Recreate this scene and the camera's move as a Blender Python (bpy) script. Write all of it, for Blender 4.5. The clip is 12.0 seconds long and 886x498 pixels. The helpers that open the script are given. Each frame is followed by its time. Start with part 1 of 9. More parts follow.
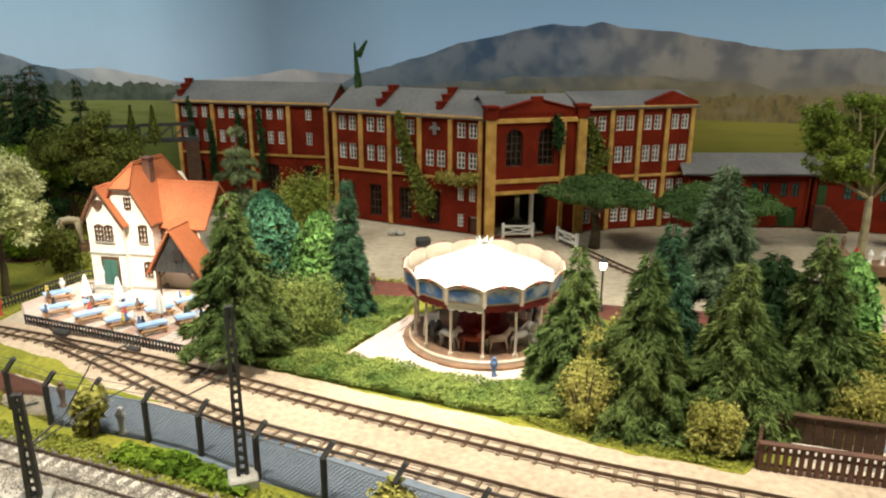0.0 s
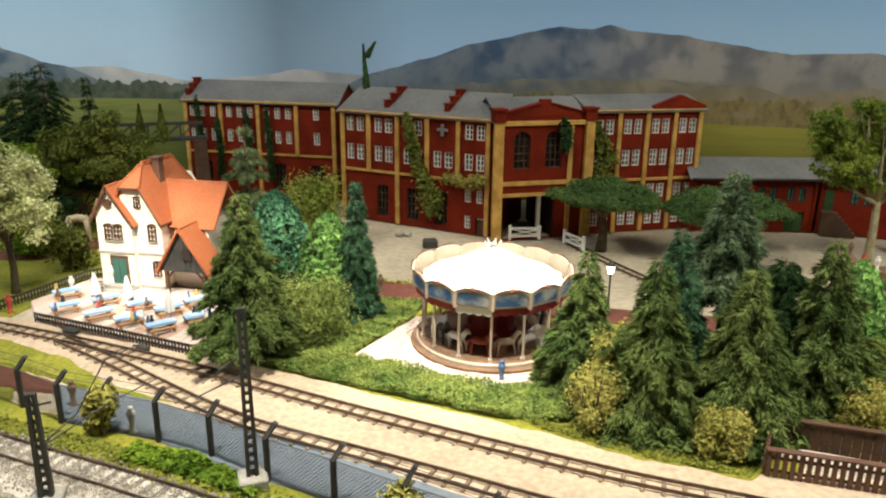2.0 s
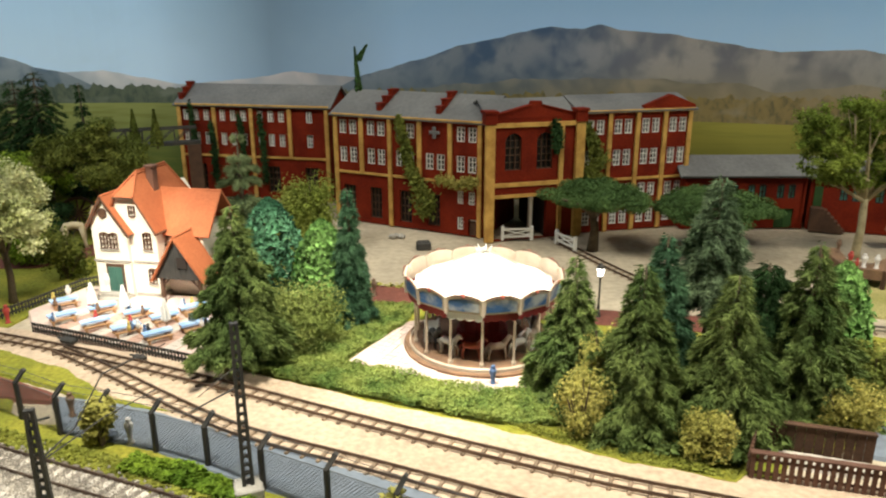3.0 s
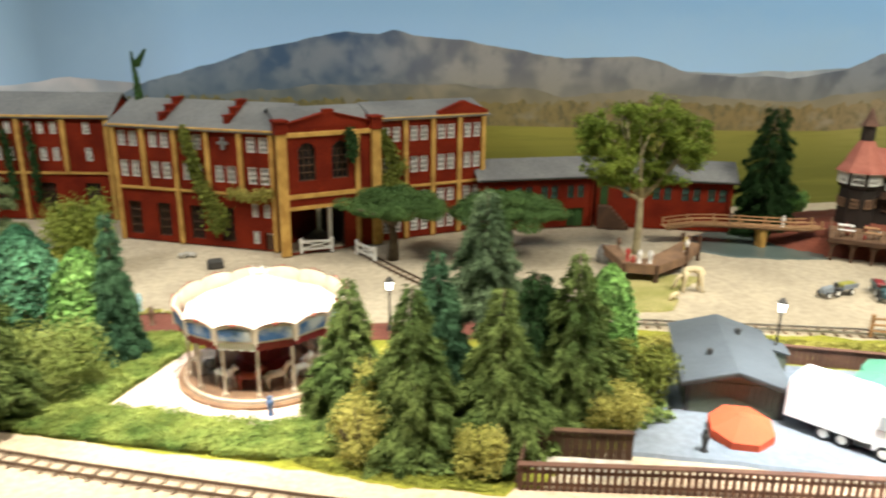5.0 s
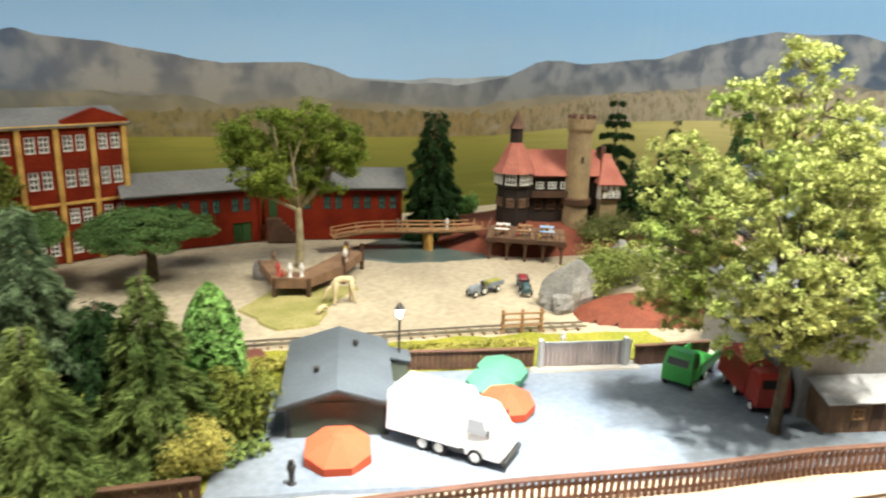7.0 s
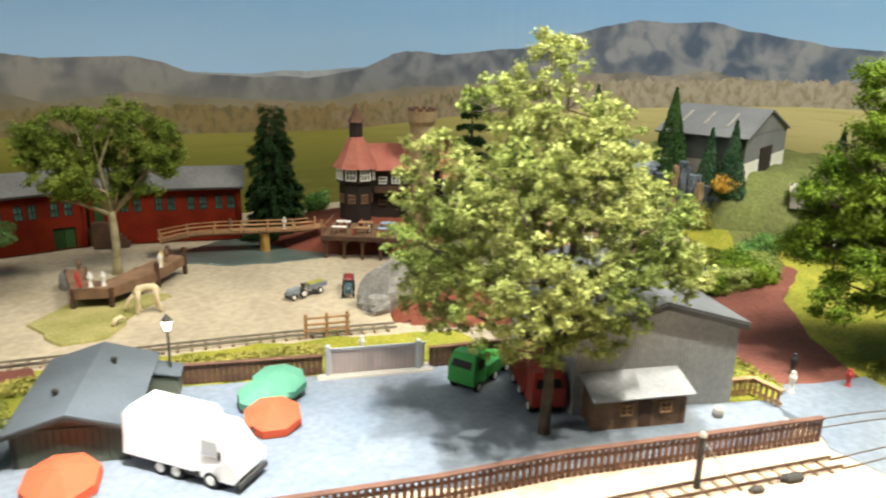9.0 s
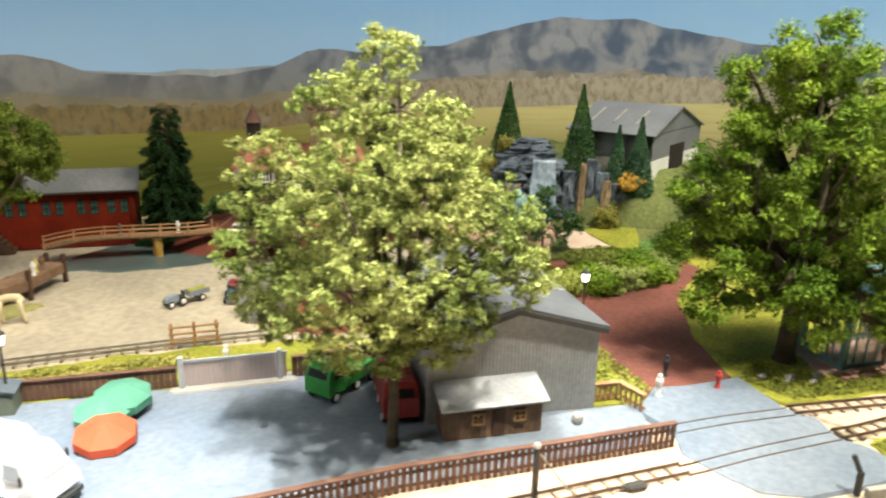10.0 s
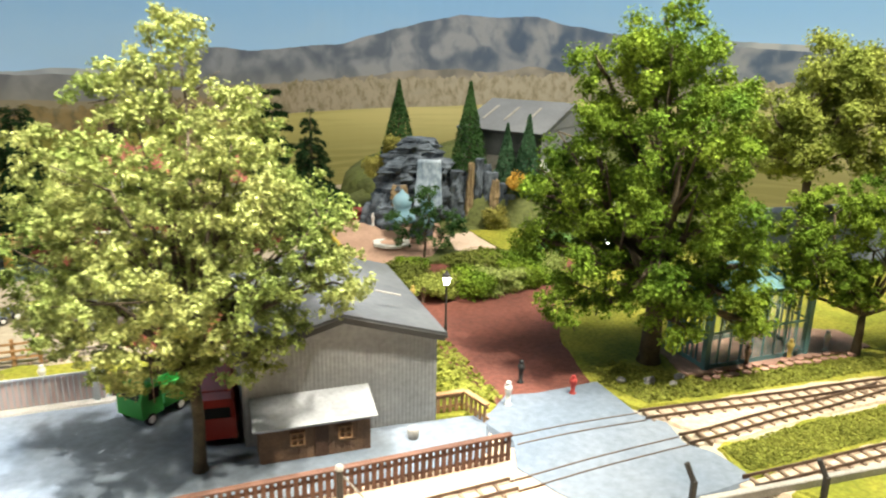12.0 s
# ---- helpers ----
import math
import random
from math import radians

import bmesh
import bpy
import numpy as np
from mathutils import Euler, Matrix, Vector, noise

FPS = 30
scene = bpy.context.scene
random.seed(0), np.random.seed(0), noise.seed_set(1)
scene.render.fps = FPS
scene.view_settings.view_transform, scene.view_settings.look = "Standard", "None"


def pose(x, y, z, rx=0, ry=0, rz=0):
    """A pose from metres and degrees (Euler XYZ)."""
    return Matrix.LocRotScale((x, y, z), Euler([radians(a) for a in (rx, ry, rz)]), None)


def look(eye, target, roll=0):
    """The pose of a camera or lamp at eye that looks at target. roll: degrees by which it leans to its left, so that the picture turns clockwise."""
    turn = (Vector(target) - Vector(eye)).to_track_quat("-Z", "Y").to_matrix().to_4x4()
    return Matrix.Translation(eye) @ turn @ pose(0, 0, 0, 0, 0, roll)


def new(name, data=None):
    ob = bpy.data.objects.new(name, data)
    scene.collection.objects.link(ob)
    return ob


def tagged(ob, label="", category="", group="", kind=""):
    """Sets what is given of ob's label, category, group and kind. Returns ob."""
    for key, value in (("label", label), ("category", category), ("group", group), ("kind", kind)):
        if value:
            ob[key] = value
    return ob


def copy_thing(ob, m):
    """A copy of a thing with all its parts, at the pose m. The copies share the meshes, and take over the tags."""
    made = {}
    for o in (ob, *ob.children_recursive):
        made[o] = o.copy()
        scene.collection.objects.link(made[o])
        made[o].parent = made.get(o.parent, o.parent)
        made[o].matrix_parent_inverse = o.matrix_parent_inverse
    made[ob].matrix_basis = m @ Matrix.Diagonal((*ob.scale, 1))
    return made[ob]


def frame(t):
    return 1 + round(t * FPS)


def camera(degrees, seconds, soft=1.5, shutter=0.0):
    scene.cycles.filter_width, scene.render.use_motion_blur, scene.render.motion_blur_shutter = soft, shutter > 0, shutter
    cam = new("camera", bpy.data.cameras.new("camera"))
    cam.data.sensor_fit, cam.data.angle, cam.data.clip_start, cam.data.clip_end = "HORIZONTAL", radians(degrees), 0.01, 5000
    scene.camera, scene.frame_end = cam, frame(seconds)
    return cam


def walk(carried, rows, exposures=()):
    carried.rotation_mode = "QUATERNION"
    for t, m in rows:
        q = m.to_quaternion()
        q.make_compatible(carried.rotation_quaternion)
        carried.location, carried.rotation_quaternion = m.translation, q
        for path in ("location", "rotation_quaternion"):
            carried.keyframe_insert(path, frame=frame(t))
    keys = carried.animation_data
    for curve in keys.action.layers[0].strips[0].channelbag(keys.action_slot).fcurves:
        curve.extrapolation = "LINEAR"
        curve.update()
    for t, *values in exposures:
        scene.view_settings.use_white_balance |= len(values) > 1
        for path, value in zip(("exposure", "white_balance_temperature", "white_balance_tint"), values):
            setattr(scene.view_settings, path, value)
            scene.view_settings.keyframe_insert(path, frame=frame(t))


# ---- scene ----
# A model railway layout in 1:87. All plan numbers below are in units of 7.5 cm; U turns them into metres.
U = 0.075
cam = camera(62.6, 12.0, soft=2.1, shutter=0.6)
# seconds, eye x, y, z, yaw to the left, pitch, roll
PATH = [
    (0, 0.008, -0.014, 3.317, 0.24, -16.55, 0.14),
    (0.5, 0.022, -0.026, 3.276, 0.56, -16.31, 0.43),
    (1, 0.035, -0.039, 3.304, 0.88, -16.36, 0.56),
    (1.5, -0.042, -0.040, 3.325, 0.65, -16.38, 0.56),
    (2, -0.053, -0.029, 3.356, 0.49, -16.59, 0.64),
    (2.5, -0.041, -0.096, 3.436, 0.84, -16.88, 0.09),
    (4.5, 0.460, 0.036, 3.704, -7.60, -17.62, 0.15),
    (5, 0.721, 0.166, 3.657, -12.71, -17.25, 0.66),
    (5.5, 1.266, 0.144, 3.629, -17.04, -16.87, 0.84),
    (6, 1.749, 0.202, 3.594, -22.51, -16.62, 1.22),
    (6.5, 2.178, 0.238, 3.539, -28.03, -16.09, 1.62),
    (7, 2.572, 0.253, 3.448, -31.69, -15.62, 1.80),
    (9, 4.155, -0.387, 3.541, -36.73, -16.34, 1.33),
    (9.5, 4.667, -0.645, 3.575, -37.91, -16.51, 1.35),
    (10, 5.233, -0.872, 3.560, -39.13, -16.48, 1.23),
    (10.5, 5.510, -0.983, 3.561, -40.29, -16.47, 1.28),
    (11, 5.860, -1.144, 3.538, -40.97, -16.40, 1.09),
    (11.5, 6.193, -1.319, 3.511, -41.50, -16.31, 0.95),
    (12, 6.416, -1.241, 3.410, -43.11, -15.98, 1.13),]


def stand(x, y, z, yaw, pitch, roll):
    m = Matrix.Translation((x * U, y * U, z * U)) @ Euler((0, 0, radians(yaw))).to_matrix().to_4x4()
    return m @ Euler((radians(90 + pitch), 0, 0)).to_matrix().to_4x4() @ Euler((0, 0, radians(roll))).to_matrix().to_4x4()


walk(cam, [(row[0], stand(*row[1:])) for row in PATH], [(0, 0.20), (2.5, 0.20), (5, 0.68), (7, 0.78), (9, 0.46), (12, 0.62)])

# ---- light: an exhibition room with lamps above the layout ----
world = bpy.data.worlds.new("room")
world.use_nodes = True
world.node_tree.nodes["Background"].inputs[0].default_value = (0.75, 0.85, 1.0, 1)
world.node_tree.nodes["Background"].inputs[1].default_value = 0.25
scene.world = world
scene.view_settings.exposure = 0.0


def area_lamp(name, eye, target, size, power, color):
    data = bpy.data.lights.new(name, "AREA")
    data.shape, data.size, data.energy, data.color = "DISK", size * U, power, color
    ob = new(name, data)
    ob.matrix_world = look([v * U for v in eye], [v * U for v in target])
    return tagged(ob, "warm lamp hanging over the layout", "lamp", kind="structure")


def spot_lamp(name, eye, target, angle, blend, size, power, color):
    data = bpy.data.lights.new(name, "SPOT")
    data.spot_size, data.spot_blend, data.shadow_soft_size, data.energy, data.color = radians(angle), blend, size * U, power, color
    ob = new(name, data)
    ob.matrix_world = look([v * U for v in eye], [v * U for v in target])
    return tagged(ob, "halogen spotlight over the layout", "spotlight", kind="structure")


WARM = (1.0, 0.95, 0.80)
area_lamp("ceiling_lamp", (-13, 7.5, 15), (-12.5, 11.5, 1), 4, 7.5, (0.95, 0.97, 0.95))
area_lamp("ceiling_lamp", (-0.5, 5.5, 15), (0.6, 11.0, 0), 5, 5.0, WARM)
spot_lamp("ceiling_lamp", (6.5, 2.5, 15), (6.7, 5.6, 0), 58, 1.0, 2.0, 16, WARM)
area_lamp("ceiling_lamp", (14.5, 1, 15), (15.6, 6.2, 0), 5, 13.5, WARM)
# wide spotlights over the front of the layout
spot_lamp("spotlight", (-1.3, 3.2, 12), (-1.4, 6.6, 0), 50, 1.0, 0.4, 44, WARM)
spot_lamp("spotlight", (6.5, 1.0, 12), (6.5, 4.4, 0), 52, 1.0, 0.12, 32, WARM)
spot_lamp("spotlight", (12.0, -1.5, 12), (12.2, 1.6, 0), 56, 1.0, 0.15, 38, WARM)
# narrow spotlights on the carousel, the inn, the lorry, the yard and the park tree
spot_lamp("spotlight", (0.5, 4.5, 12), (0.3, 7.3, 0), 19, 0.8, 0.3, 44, WARM)
spot_lamp("spotlight", (-4, 1.5, 9.5), (-4.1, 9.0, 0.7), 15, 0.9, 0.25, 60, WARM)
spot_lamp("spotlight", (6, 2.0, 12), (5.8, 5.0, 0), 20, 0.9, 0.35, 62, (0.95, 0.98, 1.0))
spot_lamp("spotlight", (8.2, 3.9, 12.5), (9.0, 3.5, 0.5), 30, 0.9, 0.10, 50, (0.97, 0.98, 0.95))
# unseen extra lamp, added to brighten the tree behind the park
spot_lamp("spotlight", (17.5, 0.0, 13), (17.8, 3.9, 1.6), 36, 1.0, 0.3, 36, WARM)
spot_lamp("spotlight", (13.5, 0.5, 13), (13.0, 3.0, 0.8), 28, 1.0, 0.12, 17, (0.97, 0.98, 0.9))


# ---- materials ----
def mat(name, color, color2=None, rough=0.8, scale=3.0, detail=6.0, bump=0.3, bump_scale=None, metal=0.0, alpha=1.0,
        vary=0.0, fine=0.0, island=0.0, spec=0.3, sheen=0.0, translucent=0.0, mix=(0.35, 0.65)):
    """Noise between two colours, a fine grain on top, a bump, and a variation per object or per island. Scales per unit of plan."""
    m = bpy.data.materials.new(name)
    m.use_nodes = True
    nt = m.node_tree
    n, l = nt.nodes, nt.links
    b = n["Principled BSDF"]
    b.inputs["Roughness"].default_value = rough
    b.inputs["Metallic"].default_value = metal
    b.inputs["Specular IOR Level"].default_value = spec
    geo = n.new("ShaderNodeNewGeometry")
    tex = n.new("ShaderNodeTexNoise")
    tex.inputs["Scale"].default_value, tex.inputs["Detail"].default_value = scale / U, detail
    l.new(geo.outputs["Position"], tex.inputs["Vector"])
    ramp = n.new("ShaderNodeMapRange")
    ramp.inputs[1].default_value, ramp.inputs[2].default_value = mix
    l.new(tex.outputs["Fac"], ramp.inputs[0])
    blend = n.new("ShaderNodeMix")
    blend.data_type = "RGBA"
    c2 = color2 or tuple(min(1, c * 0.8) for c in color)
    blend.inputs[6].default_value, blend.inputs[7].default_value = (*color, 1), (*c2, 1)
    l.new(ramp.outputs[0], blend.inputs[0])
    out = blend.outputs[2]
    hsv = None
    if vary or island or fine:
        hsv = n.new("ShaderNodeHueSaturation")
        l.new(out, hsv.inputs["Color"])
        out = hsv.outputs[0]
        acc = None
        for kind, amount in (("vary", vary), ("island", island), ("fine", fine)):
            if not amount:
                continue
            if kind == "vary":
                src = n.new("ShaderNodeObjectInfo").outputs["Random"]
            elif kind == "island":
                src = geo.outputs["Random Per Island"]
            else:
                t2 = n.new("ShaderNodeTexNoise")
                t2.inputs["Scale"].default_value, t2.inputs["Detail"].default_value = scale * 14 / U, 3
                l.new(geo.outputs["Position"], t2.inputs["Vector"])
                src = t2.outputs["Fac"]
            r = n.new("ShaderNodeMapRange")
            r.inputs[3].default_value, r.inputs[4].default_value = -amount, amount
            if kind == "fine":
                r.inputs[1].default_value, r.inputs[2].default_value = 0.25, 0.75
            l.new(src, r.inputs[0])
            if acc is None:
                acc = r.outputs[0]
            else:
                a = n.new("ShaderNodeMath")
                l.new(acc, a.inputs[0])
                l.new(r.outputs[0], a.inputs[1])
                acc = a.outputs[0]
        a = n.new("ShaderNodeMath")
        a.inputs[1].default_value = 1.0
        l.new(acc, a.inputs[0])
        l.new(a.outputs[0], hsv.inputs["Value"])
    l.new(out, b.inputs["Base Color"])
    if bump:
        t3 = n.new("ShaderNodeTexNoise")
        t3.inputs["Scale"].default_value, t3.inputs["Detail"].default_value = (bump_scale or scale * 6) / U, 4
        l.new(geo.outputs["Position"], t3.inputs["Vector"])
        bp = n.new("ShaderNodeBump")
        bp.inputs["Strength"].default_value, bp.inputs["Distance"].default_value = bump, 0.02 * U
        l.new(t3.outputs["Fac"], bp.inputs["Height"])
        l.new(bp.outputs[0], b.inputs["Normal"])
    if translucent:
        tr = n.new("ShaderNodeBsdfTranslucent")
        l.new(out, tr.inputs["Color"])
        ms = n.new("ShaderNodeMixShader")
        ms.inputs[0].default_value = translucent
        l.new(b.outputs[0], ms.inputs[1])
        l.new(tr.outputs[0], ms.inputs[2])
        l.new(ms.outputs[0], n["Material Output"].inputs[0])
    if alpha < 1:
        b.inputs["Alpha"].default_value = alpha
    return m


def glow(name, color, strength):
    m = bpy.data.materials.new(name)
    m.use_nodes = True
    b = m.node_tree.nodes["Principled BSDF"]
    b.inputs["Base Color"].default_value = (*color, 1)
    b.inputs["Emission Color"].default_value = (*color, 1)
    b.inputs["Emission Strength"].default_value = strength
    return m


SAND = mat("courtyard sand", (0.46, 0.39, 0.285), (0.35, 0.295, 0.215), scale=0.7, fine=0.18, bump=0.5, bump_scale=30)
TRACKSAND = mat("track bed sand", (0.56, 0.43, 0.31), (0.46, 0.35, 0.25), scale=1.2, fine=0.22, bump=0.6, bump_scale=26)
DRYGRASS = mat("thin dry grass on sand", (0.34, 0.30, 0.12), (0.24, 0.23, 0.07), scale=2.5, fine=0.3, bump=0.6, bump_scale=22, rough=0.95)
GRASS = mat("flock grass", (0.17, 0.185, 0.02), (0.27, 0.255, 0.032), scale=1.6, fine=0.35, bump=1.0, bump_scale=22, rough=0.95)
BALLAST = mat("grey ballast", (0.55, 0.50, 0.43), (0.32, 0.29, 0.25), scale=9, fine=0.4, bump=1.0, bump_scale=16, rough=0.9, island=0.35)
ASPHALT = mat("grey asphalt card", (0.135, 0.165, 0.205), (0.18, 0.205, 0.24), scale=1.0, fine=0.15, bump=0.2, bump_scale=40)
REDPATH = mat("red gravel path", (0.17, 0.058, 0.04), (0.12, 0.042, 0.03), scale=1.2, fine=0.25, bump=0.5, bump_scale=30)
PLAZA = mat("pale paving", (0.62, 0.50, 0.43), (0.50, 0.36, 0.31), scale=2.0, fine=0.1, bump=0.2, vary=0.10)
HEDGE = mat("ground cover leaves", (0.29, 0.34, 0.09), (0.13, 0.20, 0.05), scale=3.0, island=0.4, bump=0.0, rough=0.7, translucent=0.25, spec=0.06)
BRICK = mat("red brick wall", (0.19, 0.022, 0.008), (0.125, 0.014, 0.006), scale=2.5, fine=0.2, bump=0.3, bump_scale=20, spec=0.08)
CREAM = mat("sandstone trim", (0.58, 0.35, 0.095), (0.38, 0.21, 0.055), scale=5, fine=0.2, bump=0.2, spec=0.15)
SLATE = mat("grey roofing felt", (0.17, 0.17, 0.165), (0.12, 0.12, 0.12), scale=1.2, fine=0.15, bump=0.3, bump_scale=25, rough=0.75)
WHITE = mat("white paint", (0.78, 0.77, 0.72), (0.70, 0.69, 0.64), scale=3, bump=0.1, rough=0.6)
# stands for the shade inside openings; also plain dark paint on walls and frames
DARK = mat("near black interior shade and dark paint", (0.02, 0.016, 0.013), (0.03, 0.02, 0.016), scale=3, bump=0.0)
PLASTER = mat("cream plaster", (0.82, 0.77, 0.67), (0.76, 0.70, 0.59), scale=2, fine=0.06, bump=0.3, bump_scale=30)
REDROOF = mat("orange clay roof", (0.38, 0.115, 0.045), (0.31, 0.09, 0.035), scale=2, fine=0.12, bump=0.4, bump_scale=25)
WOODDK = mat("dark brown wood", (0.10, 0.052, 0.03), (0.065, 0.035, 0.022), scale=5, fine=0.25, bump=0.4, rough=0.7)
WOODRD = mat("reddish brown fence wood", (0.15, 0.075, 0.05), (0.10, 0.05, 0.035), scale=5, fine=0.2, bump=0.4, rough=0.7)
WOODLT = mat("weathered brown boards", (0.24, 0.14, 0.08), (0.16, 0.095, 0.06), scale=6, fine=0.25, bump=0.5)
SLEEPER = mat("weathered sleeper wood", (0.30, 0.22, 0.15), (0.20, 0.145, 0.10), scale=6, fine=0.25, bump=0.4, vary=0.25)
BARK = mat("tree bark", (0.13, 0.10, 0.06), (0.075, 0.055, 0.035), scale=8, fine=0.3, bump=0.8)
BARKLT = mat("pale bark", (0.42, 0.36, 0.21), (0.28, 0.23, 0.13), scale=8, fine=0.3, bump=0.8)
RAIL = mat("rusty steel rail", (0.16, 0.11, 0.08), (0.10, 0.07, 0.055), scale=8, metal=0.6, rough=0.45, bump=0.1)
RAILBR = mat("bright steel rail", (0.45, 0.43, 0.40), (0.35, 0.33, 0.30), scale=8, metal=0.9, rough=0.35, bump=0.1)
STEEL = mat("dark painted steel", (0.035, 0.035, 0.033), (0.055, 0.05, 0.045), scale=6, rough=0.6, bump=0.1)
CONCRETE = mat("concrete", (0.36, 0.34, 0.30), (0.28, 0.26, 0.23), scale=4, fine=0.2, bump=0.3)
LIME = mat("lime tree leaves", (0.37, 0.39, 0.13), (0.18, 0.235, 0.055), scale=1.3, island=0.35, bump=0.0, spec=0.1, rough=0.7, translucent=0.15)
GREENLEAF = mat("green tree leaves", (0.21, 0.29, 0.03), (0.095, 0.17, 0.018), scale=1.3, island=0.45, bump=0.0, rough=0.6, translucent=0.15, spec=0.06)
OLIVE = mat("olive tree leaves", (0.19, 0.21, 0.045), (0.10, 0.125, 0.025), scale=1.3, island=0.45, bump=0.0, rough=0.6, translucent=0.15, spec=0.06)
SPRUCE = mat("spruce needles", (0.17, 0.22, 0.065), (0.07, 0.115, 0.033), scale=1.5, island=0.5, bump=0.0, rough=0.7, translucent=0.15, spec=0.06)
BLUESPR = mat("blue green foliage", (0.085, 0.17, 0.085), (0.045, 0.105, 0.055), scale=1.5, island=0.45, bump=0.0, rough=0.7, translucent=0.15, spec=0.06)
BRIGHT = mat("bright green leaves", (0.25, 0.43, 0.13), (0.08, 0.19, 0.045), scale=1.5, island=0.6, bump=0.0, rough=0.6, translucent=0.2, spec=0.06)
DARKGR = mat("dark green foliage", (0.03, 0.065, 0.022), (0.018, 0.04, 0.014), scale=1.5, island=0.5, bump=0.0, rough=0.8, spec=0.06)
YELLOWB = mat("yellow green bush leaves", (0.46, 0.42, 0.12), (0.30, 0.29, 0.07), scale=2, island=0.4, bump=0.0, rough=0.7, translucent=0.25, spec=0.06)
CEDAR = mat("cedar foliage", (0.095, 0.16, 0.05), (0.06, 0.11, 0.035), scale=2, island=0.45, bump=0.0, rough=0.8, spec=0.06)
ROCK = mat("grey rock", (0.30, 0.29, 0.27), (0.16, 0.155, 0.15), scale=2.5, fine=0.3, bump=1.0, bump_scale=8)


# ---- mesh tools ----
class Mesh:
    """Collects vertices and faces, in units of plan."""

    def __init__(self):
        self.v, self.f, self.n = [], [], 0

    def add(self, verts, faces):
        self.v.append(np.asarray(verts, float).reshape(-1, 3))
        self.f += [tuple(i + self.n for i in face) for face in faces]
        self.n += len(self.v[-1])
        return self

    def box(self, x0, y0, z0, x1, y1, z1, ch=0.0, m=None):
        if ch <= 0:
            v = [(x, y, z) for z in (z0, z1) for y in (y0, y1) for x in (x0, x1)]
            f = [(0, 2, 3, 1), (4, 5, 7, 6), (0, 1, 5, 4), (2, 6, 7, 3), (0, 4, 6, 2), (1, 3, 7, 5)]
        else:
            ring = lambda c: [(x0 + c, y0), (x1 - c, y0), (x1, y0 + c), (x1, y1 - c), (x1 - c, y1), (x0 + c, y1), (x0, y1 - c), (x0, y0 + c)]
            inner = [(x0 + ch, y0 + ch), (x1 - ch, y0 + ch), (x1 - ch, y0 + ch), (x1 - ch, y1 - ch), (x1 - ch, y1 - ch), (x0 + ch, y1 - ch), (x0 + ch, y1 - ch), (x0 + ch, y0 + ch)]
            v = [(x, y, z0) for x, y in ring(ch)] + [(x, y, z1 - ch) for x, y in ring(ch)] + [(x, y, z1) for x, y in inner]
            f = [tuple(range(7, -1, -1))]
            for k in range(2):
                f += [(8 * k + i, 8 * k + (i + 1) % 8, 8 * k + 8 + (i + 1) % 8, 8 * k + 8 + i) for i in range(8)]
            f.append((16, 17, 19, 21))
        v = np.array(v, float)
        if m is not None:
            v = np.array([m @ Vector(p) for p in v])
        return self.add(v, f)

    def tube(self, p0, p1, r0, r1=None, n=8, caps=True):
        p0, p1 = np.array(p0, float), np.array(p1, float)
        r1 = r0 if r1 is None else r1
        d = (p1 - p0) / (np.linalg.norm(p1 - p0) + 1e-9)
        a = np.cross(d, (0, 0, 1) if abs(d[2]) < 0.9 else (1, 0, 0))
        a /= np.linalg.norm(a)
        b = np.cross(d, a)
        t = np.arange(n) * 2 * np.pi / n
        ring = np.cos(t)[:, None] * a + np.sin(t)[:, None] * b
        v = np.concatenate([p0 + ring * r0, p1 + ring * r1])
        f = [(i, (i + 1) % n, n + (i + 1) % n, n + i) for i in range(n)]
        if caps:
            f += [tuple(range(n - 1, -1, -1)), tuple(range(n, 2 * n))]
        return self.add(v, f)

    def path(self, pts, radii, n=8):
        """A round limb through points, one closed skin."""
        p = np.array(pts, float)
        k = len(p)
        d = np.gradient(p, axis=0)
        d /= np.linalg.norm(d, axis=1, keepdims=True) + 1e-9
        u = np.cross(d[0], (0.0, 0.0, 1.0) if abs(d[0][2]) < 0.9 else (1.0, 0.0, 0.0))
        v, t = [], np.arange(n) * 2 * np.pi / n
        for i in range(k):
            u = u - d[i] * (u @ d[i])
            u /= np.linalg.norm(u) + 1e-9
            w = np.cross(d[i], u)
            v += [tuple(p[i] + radii[i] * (math.cos(a) * u + math.sin(a) * w)) for a in t]
        f = [(i * n + j, i * n + (j + 1) % n, (i + 1) * n + (j + 1) % n, (i + 1) * n + j) for i in range(k - 1) for j in range(n)]
        f += [tuple(range(n - 1, -1, -1)), tuple(range((k - 1) * n, k * n))]
        return self.add(v, f)

    def weld(self):
        """Join corners that lie in one place."""
        seen, index, v = {}, [], []
        for q in np.concatenate(self.v):
            key = tuple(round(float(c), 5) for c in q)
            if key not in seen:
                seen[key] = len(v)
                v.append(q)
            index.append(seen[key])
        self.v, self.n, self.f = [np.array(v)], len(v), [tuple(index[i] for i in f) for f in self.f]
        return self

    def turn(self, profile, n=24, cx=0.0, cy=0.0):
        """A turned shape: profile of (radius, z)."""
        k = len(profile)
        t = np.arange(n) * 2 * np.pi / n
        v = [(cx + r * math.cos(a), cy + r * math.sin(a), z) for a in t for r, z in profile]
        f = [(i * k + j, ((i + 1) % n) * k + j, ((i + 1) % n) * k + j + 1, i * k + j + 1) for i in range(n) for j in range(k - 1)]
        return self.add(v, f)

